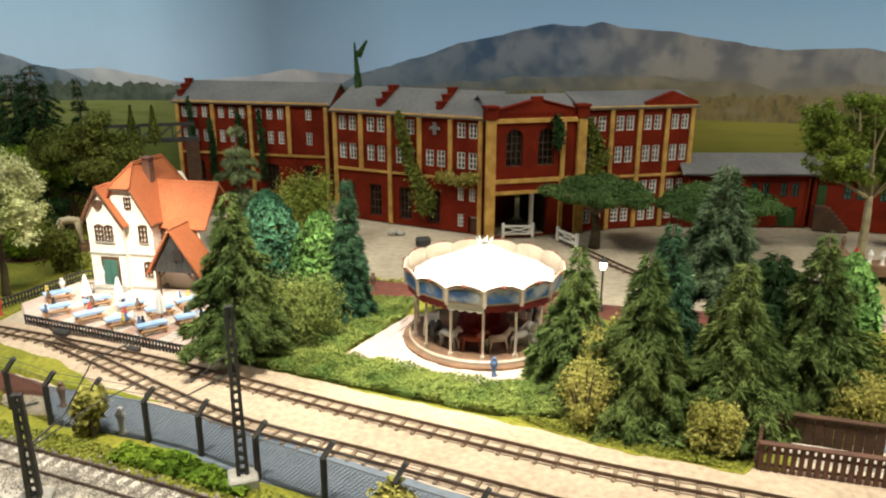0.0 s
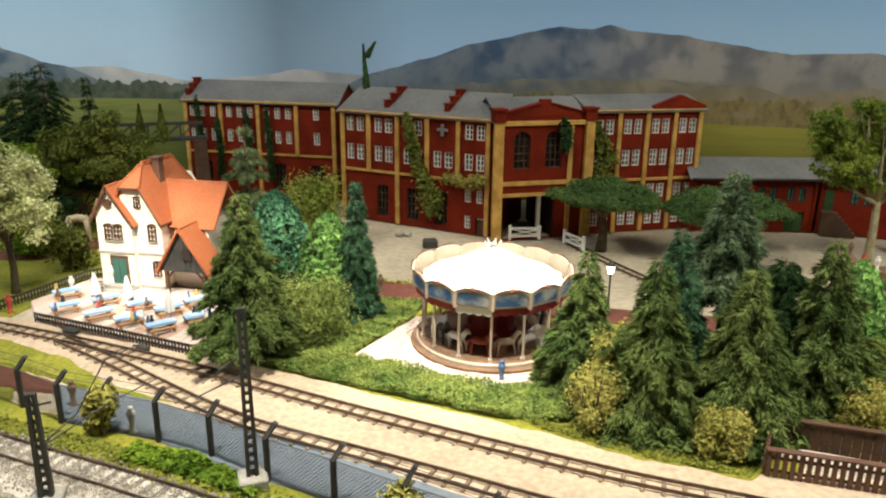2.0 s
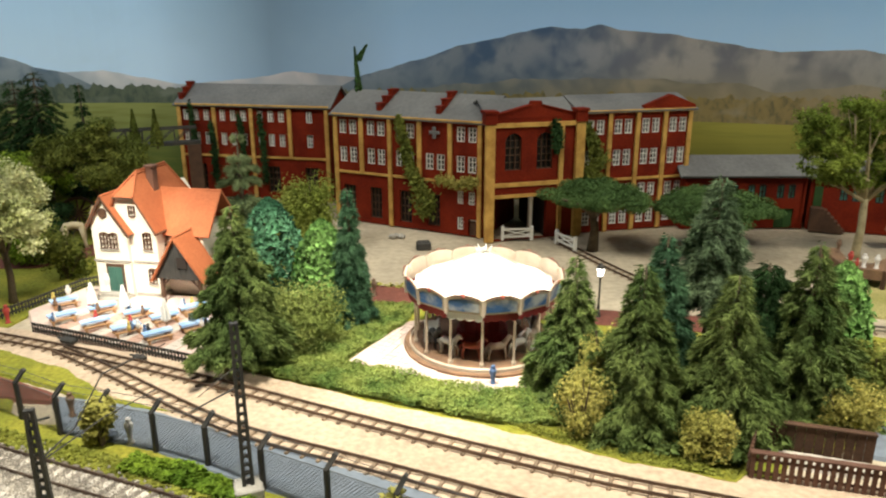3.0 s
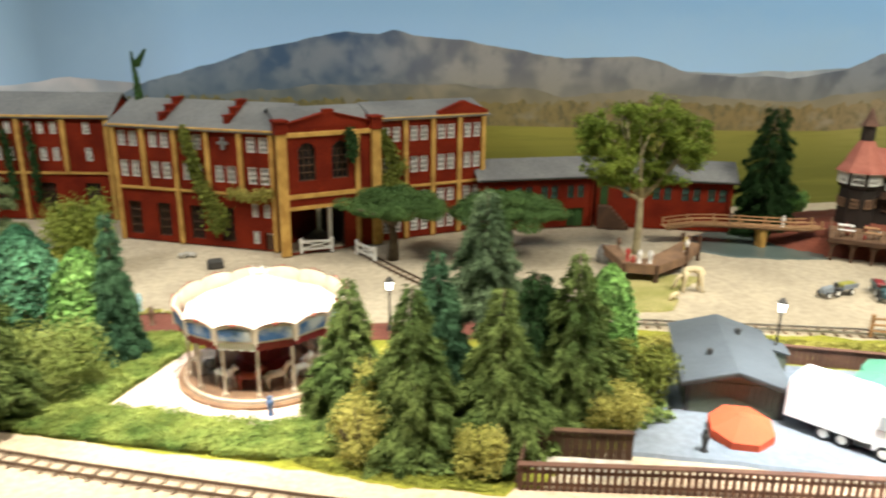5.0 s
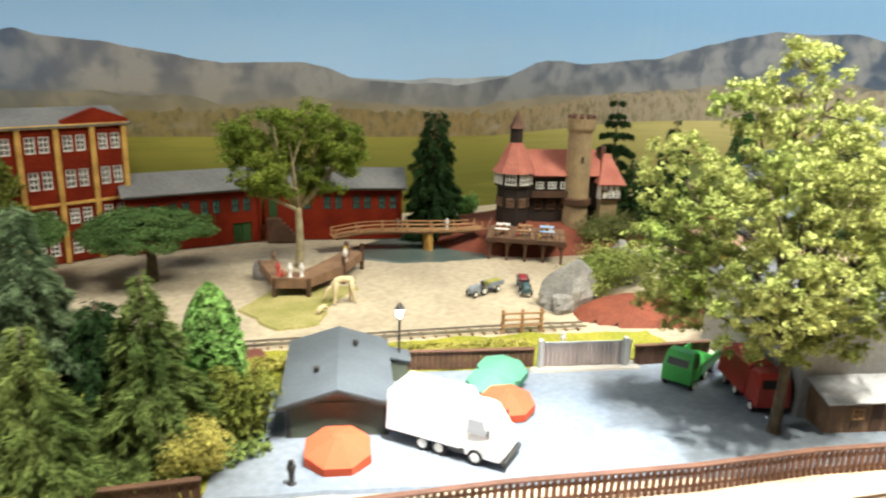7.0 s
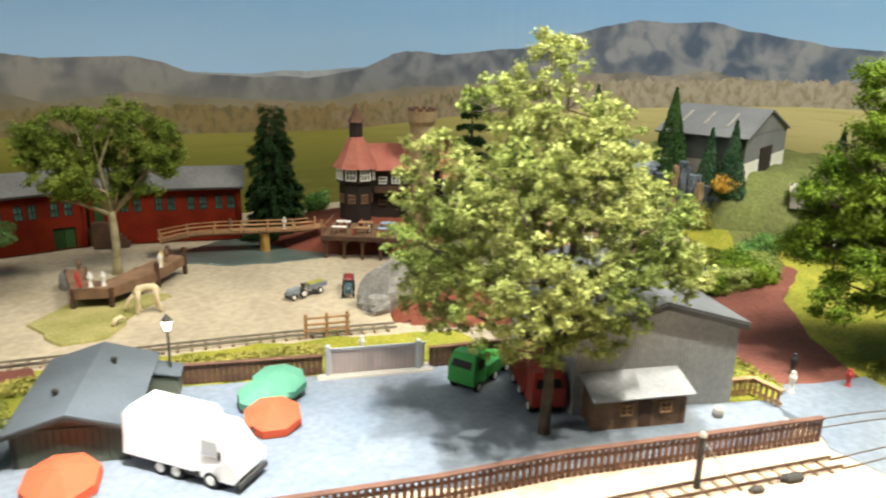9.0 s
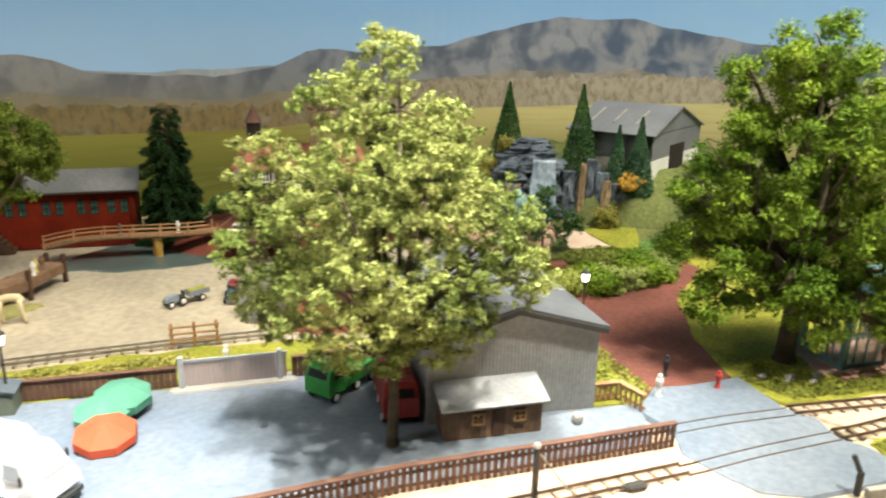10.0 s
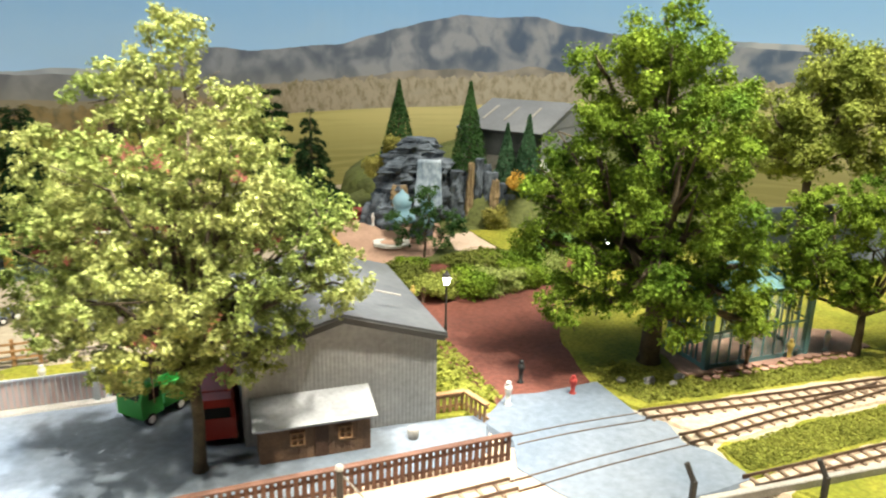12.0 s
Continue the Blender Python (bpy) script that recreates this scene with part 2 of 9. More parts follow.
    def prism(self, poly, z0, z1):
        """A flat slab with the given outline, counter-clockwise."""
        k = len(poly)
        v = [(x, y, z0) for x, y in poly] + [(x, y, z1) for x, y in poly]
        f = [tuple(range(k - 1, -1, -1)), tuple(range(k, 2 * k))]
        f += [(i, (i + 1) % k, k + (i + 1) % k, k + i) for i in range(k)]
        return self.add(v, f)

    def slab(self, quad, thick):
        """A sheet with four corners and a thickness along its normal (downwards)."""
        q = np.array(quad, float)
        nrm = np.cross(q[1] - q[0], q[2] - q[0])
        nrm /= np.linalg.norm(nrm)
        if nrm[2] < 0:
            nrm = -nrm
        v = np.concatenate([q - nrm * thick, q])
        f = [(3, 2, 1, 0), (4, 5, 6, 7)] + [(i, (i + 1) % 4, 4 + (i + 1) % 4, 4 + i) for i in range(4)]
        return self.add(v, f)

    def data(self, name, material, smooth=False):
        me = bpy.data.meshes.new(name)
        me.from_pydata((np.concatenate(self.v) * U).tolist(), [], self.f)
        me.materials.append(material)
        if smooth:
            me.polygons.foreach_set("use_smooth", [True] * len(me.polygons))
        me.update()
        return me


def thing(name, x, y, z=0.0, rz=0.0, label="", category="", group="", kind=""):
    ob = new(name)
    ob.matrix_world = pose(x * U, y * U, z * U, 0, 0, rz)
    ob.empty_display_size = 0.01
    return tagged(ob, label, category, group, kind)


def part(name, mesh, material, parent, label="", smooth=False, kind=""):
    ob = new(name, mesh if isinstance(mesh, bpy.types.Mesh) else mesh.data(name, material, smooth))
    ob.parent = parent
    return tagged(ob, label, "", "", kind)


def single(name, mesh, material, x=0, y=0, z=0, rz=0, label="", category="", group="", kind="", smooth=False):
    ob = new(name, mesh.data(name, material, smooth))
    ob.matrix_world = pose(x * U, y * U, z * U, 0, 0, rz)
    return tagged(ob, label, category, group, kind)


def put(ob, x, y, z=0.0, rz=0.0, s=1.0):
    """A copy of a thing at another place of the plan."""
    c = copy_thing(ob, pose(x * U, y * U, z * U, 0, 0, rz) @ Matrix.Scale(s, 4))
    return c


def leaves(centres, normals, size, rng, droop=0.0, narrow=0.6):
    """Small bent leaves (two triangles each), one at each centre, roughly facing along the normals."""
    k = len(centres)
    nrm = normals + rng.normal(0, 0.55, (k, 3))
    nrm /= np.linalg.norm(nrm, axis=1, keepdims=True) + 1e-9
    a = np.cross(nrm, rng.normal(0, 1, (k, 3)))
    a /= np.linalg.norm(a, axis=1, keepdims=True) + 1e-9
    b = np.cross(nrm, a)
    s = size * rng.uniform(0.6, 1.4, (k, 1))
    p0, p2 = centres - a * s, centres + a * s
    p1, p3 = centres + b * s * narrow + nrm * s * 0.25, centres - b * s * narrow + nrm * s * 0.25
    for p in (p0, p2):
        p[:, 2] -= droop * s[:, 0]
    v = np.stack([p0, p1, p2, p3], 1).reshape(-1, 3)
    i = np.arange(k)[:, None] * 4
    f = np.concatenate([i + [0, 1, 2], i + [0, 2, 3]], 0)
    return v, f.tolist()


# ---- the table, the painted backdrop and the room ----
rng = np.random.default_rng(7)


def spline(ctrl, m=10):
    p = np.array([ctrl[0], *ctrl, ctrl[-1]], float)
    out = []
    for i in range(1, len(p) - 2):
        a, b, c, d = p[i - 1:i + 3]
        for k in range(m):
            t = k / m
            out.append(0.5 * (2 * b + (c - a) * t + (2 * a - 5 * b + 4 * c - d) * t * t + (3 * b - a - 3 * c + d) * t ** 3))
    out.append(p[-2])
    return np.array(out)


def resample(pts, step):
    pts = np.asarray(pts, float)
    s = np.r_[0, np.cumsum(np.linalg.norm(np.diff(pts, axis=0), axis=1))]
    t = np.linspace(0, s[-1], max(2, int(s[-1] / step) + 1))
    return np.stack([np.interp(t, s, pts[:, k]) for k in range(pts.shape[1])], 1), t


WALL = spline([(-17, 12.5), (-10, 16.2), (-5, 16.6), (0, 15.4), (5, 14.2), (9, 13.7), (13, 13.6), (17, 13.2), (20, 11.2), (22, 7.5), (23, 2.5), (23, -4)], 12)
WALL, WALL_S = resample(WALL, 0.05)
WALL_N = np.gradient(WALL, axis=0)
WALL_N = np.stack([WALL_N[:, 1], -WALL_N[:, 0]], 1) / np.linalg.norm(WALL_N, axis=1, keepdims=True)


def wall_band(name, low, high, proud, material, label, rows=2):
    """A strip of the painted backdrop between two heights, given along the wall. Its UV holds the way along the wall and the height, in units of plan."""
    x = WALL + WALL_N * proud
    k = len(x)
    lo, hi = np.broadcast_to(low, k), np.broadcast_to(high, k)
    v = np.concatenate([np.c_[x, lo + (hi - lo) * r / rows] for r in range(rows + 1)])
    f = [(r * k + i, r * k + i + 1, (r + 1) * k + i + 1, (r + 1) * k + i) for r in range(rows) for i in range(k - 1)]
    ob = single(name, Mesh().add(v, f), material, label=label, category="backdrop", kind="structure")
    uv = np.c_[np.tile(WALL_S, rows + 1), v[:, 2]]
    corner = np.zeros(len(ob.data.loops), int)
    ob.data.loops.foreach_get("vertex_index", corner)
    ob.data.uv_layers.new(name="painting").data.foreach_set("uv", uv[corner].ravel())
    return ob


class Painting:
    """Builds up a painted colour, layer on layer, over the way along the wall and the height."""

    def __init__(self, name):
        self.m = bpy.data.materials.new(name)
        self.m.use_nodes = True
        self.n, self.l = self.m.node_tree.nodes, self.m.node_tree.links
        b = self.n["Principled BSDF"]
        b.inputs["Roughness"].default_value, b.inputs["Specular IOR Level"].default_value = 0.75, 0.1
        self.out = b.inputs["Base Color"]
        self.uv = self.n.new("ShaderNodeTexCoord").outputs["UV"]
        sep = self.n.new("ShaderNodeSeparateXYZ")
        self.l.new(self.uv, sep.inputs[0])
        self.s, self.z = sep.outputs[0], sep.outputs[1]

    def noise(self, sx, sz, detail=6, rough=0.55, dx=0.0, lean=0.0, warp=0.3):
        mp = self.n.new("ShaderNodeMapping")
        mp.inputs["Location"].default_value = (dx * sx, 0, 0)
        mp.inputs["Rotation"].default_value = (0, 0, lean)
        mp.inputs["Scale"].default_value = (sx, sz, 1)
        self.l.new(self.uv, mp.inputs[0])
        t = self.n.new("ShaderNodeTexNoise")
        t.inputs["Scale"].default_value, t.inputs["Detail"].default_value, t.inputs["Roughness"].default_value, t.inputs["Distortion"].default_value = 1.0, detail, rough, warp
        self.l.new(mp.outputs[0], t.inputs["Vector"])
        return t.outputs["Fac"]

    def minus(self, a, b):
        k = self.n.new("ShaderNodeMath")
        k.operation = "SUBTRACT"
        self.l.new(a, k.inputs[0])
        self.l.new(b, k.inputs[1])
        return k.outputs[0]

    def ramp(self, src, lo, hi, top=1.0):
        r = self.n.new("ShaderNodeMapRange")
        r.interpolation_type = "SMOOTHSTEP"
        r.inputs[1].default_value, r.inputs[2].default_value, r.inputs[4].default_value = lo, hi, top
        self.l.new(src, r.inputs[0])
        return r.outputs[0]

    def along(self, stops):
        """Colours at places along the wall."""
        r = self.n.new("ShaderNodeMapRange")
        r.inputs[2].default_value = 55.0
        self.l.new(self.s, r.inputs[0])
        c = self.n.new("ShaderNodeValToRGB")
        e = c.color_ramp.elements
        while len(e) < len(stops):
            e.new(0.5)
        for el, (at_s, col) in zip(e, stops):
            el.position = at_s / 55.0
        for el, (at_s, col) in zip(e, stops):
            el.color = (*col, 1)
        self.l.new(r.outputs[0], c.inputs[0])
        return c.outputs[0]

    def mix(self, a, b, fac):
        x = self.n.new("ShaderNodeMix")
        x.data_type = "RGBA"
        for value, slot in ((a, x.inputs[6]), (b, x.inputs[7])):
            if isinstance(value, tuple):
                slot.default_value = (*value, 1)
            else:
                self.l.new(value, slot)
        self.l.new(fac, x.inputs[0])
        return x.outputs[2]

    def done(self, col):
        self.l.new(col, self.out)
        return self.m


def painted_sky():
    p = Painting("painted sky")
    # uneven lamp light is in these stops: pale left end, dim band near 14
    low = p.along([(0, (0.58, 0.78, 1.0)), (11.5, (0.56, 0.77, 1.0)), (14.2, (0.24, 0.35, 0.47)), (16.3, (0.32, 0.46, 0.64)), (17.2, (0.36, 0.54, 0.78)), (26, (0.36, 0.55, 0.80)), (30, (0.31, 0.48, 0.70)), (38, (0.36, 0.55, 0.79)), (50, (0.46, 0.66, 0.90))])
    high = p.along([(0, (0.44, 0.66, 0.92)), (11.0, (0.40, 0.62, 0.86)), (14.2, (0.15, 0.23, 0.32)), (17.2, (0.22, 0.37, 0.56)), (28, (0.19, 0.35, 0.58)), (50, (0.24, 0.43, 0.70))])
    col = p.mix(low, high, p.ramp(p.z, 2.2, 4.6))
    return p.done(p.mix(col, (0.34, 0.47, 0.58), p.ramp(p.noise(0.35, 0.5, 4), 0.45, 0.8, 0.3)))


def painted_slopes(name, lit, shade, foot, fine, z0, z1):
    """Painted mountain slopes: spurs that run down the slope, bright on one flank and dark on the other, and a dusty foot."""
    p = Painting(name)
    lean = 0.5
    big = p.minus(p.noise(fine * 0.42, fine * 0.5, 2.5, 0.5, 0.24, lean, 0.5), p.noise(fine * 0.42, fine * 0.5, 2.5, 0.5, -0.24, lean, 0.5))
    mid = p.minus(p.noise(fine * 1.1, fine * 0.8, 3, 0.5, 0.09, -lean, 0.5), p.noise(fine * 1.1, fine * 0.8, 3, 0.5, -0.09, -lean, 0.5))
    dark, bright = p.along(shade), p.along(lit)
    col = p.mix(dark, bright, p.ramp(big, -0.13, 0.11))
    col = p.mix(col, dark, p.ramp(mid, -0.02, 0.26, 0.55))
    col = p.mix(col, bright, p.ramp(mid, 0.04, -0.24, 0.35))
    col = p.mix(col, dark, p.ramp(p.noise(fine * 9, fine * 9, 4, 0.7), 0.5, 0.8, 0.3))
    return p.done(p.mix(col, p.along(foot), p.ramp(p.z, z1, z0, 0.7)))


def painted_woods():
    p = Painting("painted autumn woods")
    leaf = p.along([(0, (0.10, 0.125, 0.085)), (14, (0.11, 0.135, 0.10)), (18, (0.19, 0.16, 0.065)), (30, (0.23, 0.165, 0.075)), (34, (0.31, 0.26, 0.19)), (38, (0.40, 0.35, 0.27)), (50, (0.44, 0.39, 0.31))])
    gap = p.along([(0, (0.05, 0.075, 0.065)), (14, (0.065, 0.09, 0.075)), (18, (0.10, 0.095, 0.05)), (33, (0.14, 0.12, 0.065)), (38, (0.25, 0.215, 0.145)), (50, (0.28, 0.24, 0.17))])
    col = p.mix(leaf, gap, p.ramp(p.noise(7, 4.0, 6, 0.65), 0.42, 0.68))
    col = p.mix(col, p.along([(0, (0.19, 0.23, 0.20)), (16, (0.19, 0.21, 0.17)), (20, (0.25, 0.225, 0.16)), (50, (0.36, 0.33, 0.27))]), p.ramp(p.noise(1.4, 3.0, 5), 0.5, 0.75, 0.6))
    return p.done(p.mix(col, (0.07, 0.075, 0.03), p.ramp(p.noise(26, 14, 3, 0.6), 0.6, 0.8, 0.5)))


def painted_meadow():
    p = Painting("painted meadow")
    low = p.along([(0, (0.10, 0.14, 0.04)), (14, (0.10, 0.14, 0.035)), (22, (0.115, 0.125, 0.022)), (31, (0.125, 0.13, 0.03)), (36, (0.27, 0.25, 0.09)), (50, (0.32, 0.29, 0.12))])
    high = p.along([(0, (0.24, 0.28, 0.10)), (14, (0.24, 0.27, 0.09)), (22, (0.27, 0.25, 0.05)), (30, (0.25, 0.235, 0.055)), (34, (0.42, 0.37, 0.14)), (37, (0.56, 0.49, 0.22)), (50, (0.60, 0.53, 0.27))])
    col = p.mix(low, high, p.ramp(p.z, 0.5, 1.8))
    col = p.mix(col, p.along([(0, (0.15, 0.19, 0.06)), (20, (0.17, 0.17, 0.035)), (31, (0.18, 0.175, 0.04)), (36, (0.40, 0.36, 0.15)), (50, (0.46, 0.41, 0.18))]), p.ramp(p.noise(0.5, 9, 5, 0.6), 0.45, 0.7, 0.7))
    return p.done(col)


PAINTSKY = painted_sky()
PAINTMTN = painted_slopes("painted mountains", [(0, (0.30, 0.36, 0.42)), (15, (0.26, 0.31, 0.36)), (18.5, (0.15, 0.18, 0.22)), (20.8, (0.20, 0.22, 0.25)), (22.4, (0.27, 0.26, 0.25)), (24, (0.26, 0.25, 0.24)), (31, (0.20, 0.215, 0.24)), (37, (0.27, 0.28, 0.31)), (55, (0.29, 0.305, 0.33))],
                          [(0, (0.10, 0.16, 0.24)), (16, (0.07, 0.115, 0.185)), (20.6, (0.045, 0.08, 0.14)), (22, (0.13, 0.14, 0.165)), (24, (0.125, 0.13, 0.15)), (31, (0.085, 0.10, 0.13)), (36.5, (0.11, 0.13, 0.17)), (39.5, (0.085, 0.115, 0.175)), (55, (0.11, 0.15, 0.22))],
                          [(0, (0.17, 0.22, 0.24)), (17, (0.12, 0.155, 0.18)), (20.5, (0.13, 0.16, 0.17)), (22.5, (0.27, 0.245, 0.18)), (30, (0.19, 0.19, 0.17)), (37, (0.30, 0.29, 0.27)), (41, (0.24, 0.27, 0.31)), (55, (0.25, 0.28, 0.31))], 2.2, 2.0, 3.0)
PAINTMID = painted_slopes("painted nearer hills", [(0, (0.20, 0.25, 0.28)), (17, (0.15, 0.175, 0.19)), (22, (0.255, 0.225, 0.17)), (31, (0.235, 0.215, 0.18)), (38, (0.35, 0.31, 0.26)), (55, (0.34, 0.32, 0.30))],
                          [(0, (0.10, 0.14, 0.17)), (20, (0.07, 0.10, 0.13)), (23, (0.14, 0.135, 0.115)), (38, (0.18, 0.17, 0.155)), (55, (0.19, 0.20, 0.21))],
                          [(0, (0.15, 0.18, 0.17)), (18, (0.15, 0.16, 0.13)), (23, (0.23, 0.19, 0.10)), (55, (0.33, 0.28, 0.19))], 1.7, 1.9, 2.7)
PAINTHILL = painted_slopes("painted far hills", [(0, (0.50, 0.60, 0.68)), (10, (0.66, 0.66, 0.68)), (12, (0.74, 0.70, 0.70)), (16, (0.44, 0.40, 0.39)), (28, (0.36, 0.38, 0.40)), (55, (0.46, 0.46, 0.47))],
                           [(0, (0.20, 0.28, 0.36)), (11, (0.40, 0.46, 0.53)), (16, (0.27, 0.28, 0.30)), (28, (0.22, 0.25, 0.28)), (55, (0.30, 0.34, 0.38))],
                           [(0, (0.26, 0.33, 0.37)), (12, (0.40, 0.44, 0.47)), (18, (0.26, 0.28, 0.28)), (55, (0.36, 0.36, 0.35))], 1.5, 2.0, 2.6)
PAINTTREES = painted_woods()
PAINTFIELD = painted_meadow()

along = WALL_S
ridge_s = [0, 8.0, 8.9, 9.5, 10.3, 12.0, 13.8, 14.7, 15.5, 16.3, 17.2, 18.0, 18.4, 19.2, 19.7, 20.3, 20.9, 21.2, 21.7, 22.5, 23.3, 24.5, 26.0, 26.5, 27.0, 28.2, 29.4,
           30.6, 31.4, 32.0, 32.9, 34.9, 35.6, 36.8, 37.9, 38.9, 39.7, 40.4, 41.2, 42.3, 44.4, 47.0, 55]
ridge_z = [2.9, 2.98, 2.64, 2.49, 2.1, 2.0, 2.0, 2.0, 2.1, 2.5, 2.72, 2.96, 3.11, 3.25, 3.39, 3.48, 3.43, 3.53, 3.4, 3.34, 3.21, 3.03, 3.07, 2.96, 2.76, 2.68, 2.65,
           2.8, 3.14, 3.19, 3.12, 3.28, 3.46, 3.78, 4.0, 3.95, 4.0, 3.82, 3.69, 3.49, 3.38, 3.27, 3.2]
wob = np.array([noise.fractal(Vector((s * 1.3, 3.1, 0)), 0.6, 2.2, 5) for s in along])
wob2 = np.array([noise.fractal(Vector((s * 5.0, 8.1, 0)), 0.5, 2.4, 6) for s in along])
wob3 = np.array([noise.fractal(Vector((s * 0.45, 5.7, 0)), 0.8, 2.1, 5) for s in along])
RIDGE = np.interp(along, ridge_s, ridge_z) + 0.03 * wob
HILLS = np.interp(along, [0, 8, 10.3, 12, 13.8, 14.7, 16, 20, 25, 28, 31, 40, 44, 46, 55], [2.4, 2.45, 2.55, 2.25, 2.4, 2.55, 2.45, 2.5, 2.9, 2.74, 2.85, 3.0, 3.5, 3.45, 3.3]) + 0.03 * wob
FIELD = np.interp(along, [0, 7.9, 11.5, 23.6, 25.7, 29.2, 30.4, 33.8, 37.5, 42, 55], [1.85, 1.85, 1.84, 1.71, 1.67, 1.57, 1.55, 1.75, 1.84, 2.1, 2.2])
WOODS = np.interp(along, [0, 9, 11.5, 23.6, 25.6, 30.3, 33.8, 37.5, 42, 55], [2.24, 2.24, 2.2, 2.16, 2.2, 2.04, 2.45, 2.55, 2.7, 2.7]) + 0.12 * wob2
wall_band("backdrop", -1.0, 9.0, 0.0, PAINTSKY, "pale blue painted sky on the curved back wall, lamp falloff put into its colour", 6)
wall_band("backdrop", 1.2, HILLS, 0.02, PAINTHILL, "hazy painted hills on the back wall")
wall_band("backdrop", 1.2, RIDGE, 0.04, PAINTMTN, "grey brown painted mountain range on the back wall", 4)
wall_band("backdrop", 1.1, np.minimum(RIDGE - 0.1, 2.0 + 0.36 * (RIDGE - 2.0) + 0.16 * wob3), 0.05, PAINTMID, "nearer painted hills below the mountain range", 3)
wall_band("backdrop", 1.0, WOODS, 0.06, PAINTTREES, "brown painted autumn woods below the mountains")
wall_band("backdrop", -1.0, FIELD, 0.08, PAINTFIELD, "green painted meadow on the back wall")

ROOMWALL = mat("room wall paint", (0.10, 0.10, 0.10), scale=0.2, bump=0.0)
room = Mesh()
room.box(-19, -12, -13.6, 26, -11.7, 22).box(-19.3, -12, -13.6, -19, 20, 22).box(26, -12, -13.6, 26.3, 20, 22).box(-19, 20, -13.6, 26, 20.3, 22)
single("wall_room", room, ROOMWALL, label="plain walls of the exhibition room", category="wall", kind="structure")
single("ceiling", Mesh().box(-19.3, -12, 22, 26.3, 20.3, 22.3), ROOMWALL, label="plain dark grey ceiling", category="ceiling", kind="structure")
single("floor", Mesh().box(-19.3, -12, -13.9, 26.3, 20.3, -13.6), ROOMWALL, label="plain grey floor of the room", category="floor", kind="structure")


# ---- the ground ----
def soft_outline(poly, step=0.12, amp=0.03, seed=0.0):
    pts, _ = resample([*poly, poly[0]], step)
    pts = pts[:-1]
    d = [(amp * noise.fractal(Vector((x * 2.3, y * 2.3, seed)), 0.5, 2.5, 3), amp * noise.fractal(Vector((x * 2.3, y * 2.3, seed + 9)), 0.5, 2.5, 3)) for x, y in pts]
    return pts + np.array(d)


def patch(name, poly, z, material, label, category="ground", amp=0.03, thick=0.02, seed=0.0):
    """A laid surface with an uneven outline that slopes down into the ground at its rim."""
    o = soft_outline(poly, 0.07, amp, seed)
    area = np.sum(o[:, 0] * np.roll(o[:, 1], -1) - np.roll(o[:, 0], -1) * o[:, 1])
    if area < 0:
        o = o[::-1]
    d = np.roll(o, -1, axis=0) - np.roll(o, 1, axis=0)
    out = np.c_[d[:, 1], -d[:, 0]] / (np.linalg.norm(d, axis=1, keepdims=True) + 1e-9)
    k = len(o)
    v = np.concatenate([np.c_[o, np.full(k, z)], np.c_[o + out * (0.035 + thick * 0.3), np.full(k, z - thick - 0.05)]])
    f = [tuple(range(k))] + [(i, k + i, k + (i + 1) % k, (i + 1) % k) for i in range(k)]
    return single(name, Mesh().add(v, f), material, label=label, category=category, kind="structure")


# one sheet from the front edge to the backdrop, gently uneven
gx, gy = np.arange(-17, 24.01, 0.25), np.arange(-6, 17.01, 0.25)
X, Y = np.meshgrid(gx, gy)
edge = np.interp(X, [-17, -3, 3, 12, 24], [6.2, 3.2, 2.2, -2.0, -6.0])
Z = np.array([0.012 * noise.noise(Vector((x * 0.5, y * 0.5, 0))) for x, y in zip(X.ravel(), Y.ravel())]) - 0.02
v = np.c_[X.ravel(), Y.ravel(), Z]
k = len(gx)
f = [(j * k + i, j * k + i + 1, (j + 1) * k + i + 1, (j + 1) * k + i) for j in range(len(gy) - 1) for i in range(k - 1) if gy[j] >= edge[j, i] - 0.3]
single("ground", Mesh().add(v, f), SAND, label="beige sanded ground of the model layout", category="ground", kind="structure", smooth=True)

# the baseboard that carries the layout, with its legs
TABLEWOOD = mat("plain board", (0.30, 0.22, 0.14), (0.24, 0.17, 0.11), scale=2, fine=0.2, bump=0.2)
table_line = [(-16.5, 6.6), (-3, 3.5), (3, 2.5), (12, -1.6), (22.5, -5.2), (22.5, 2.5), (21.5, 7.5), (19.6, 11), (17, 12.8), (9, 13.4), (5, 13.9), (0, 15), (-5, 16.2), (-10, 15.8), (-16.5, 12.3)]
layout_table = thing("layout_table", 0, 0, label="plain wooden baseboard table under the model layout", category="table")
part("tabletop", Mesh().prism(table_line, -0.55, -0.09), TABLEWOOD, layout_table)
for x, y in ((-15, 9), (-8, 7), (-8, 14), (0, 4.5), (0, 13.5), (8, 1.5), (8, 12.5), (16, -1.5), (16, 11.5), (21, -3.5)):
    part("leg", Mesh().box(x - 0.4, y - 0.4, -13.6, x + 0.4, y + 0.4, -0.55, 0.03), TABLEWOOD, layout_table)

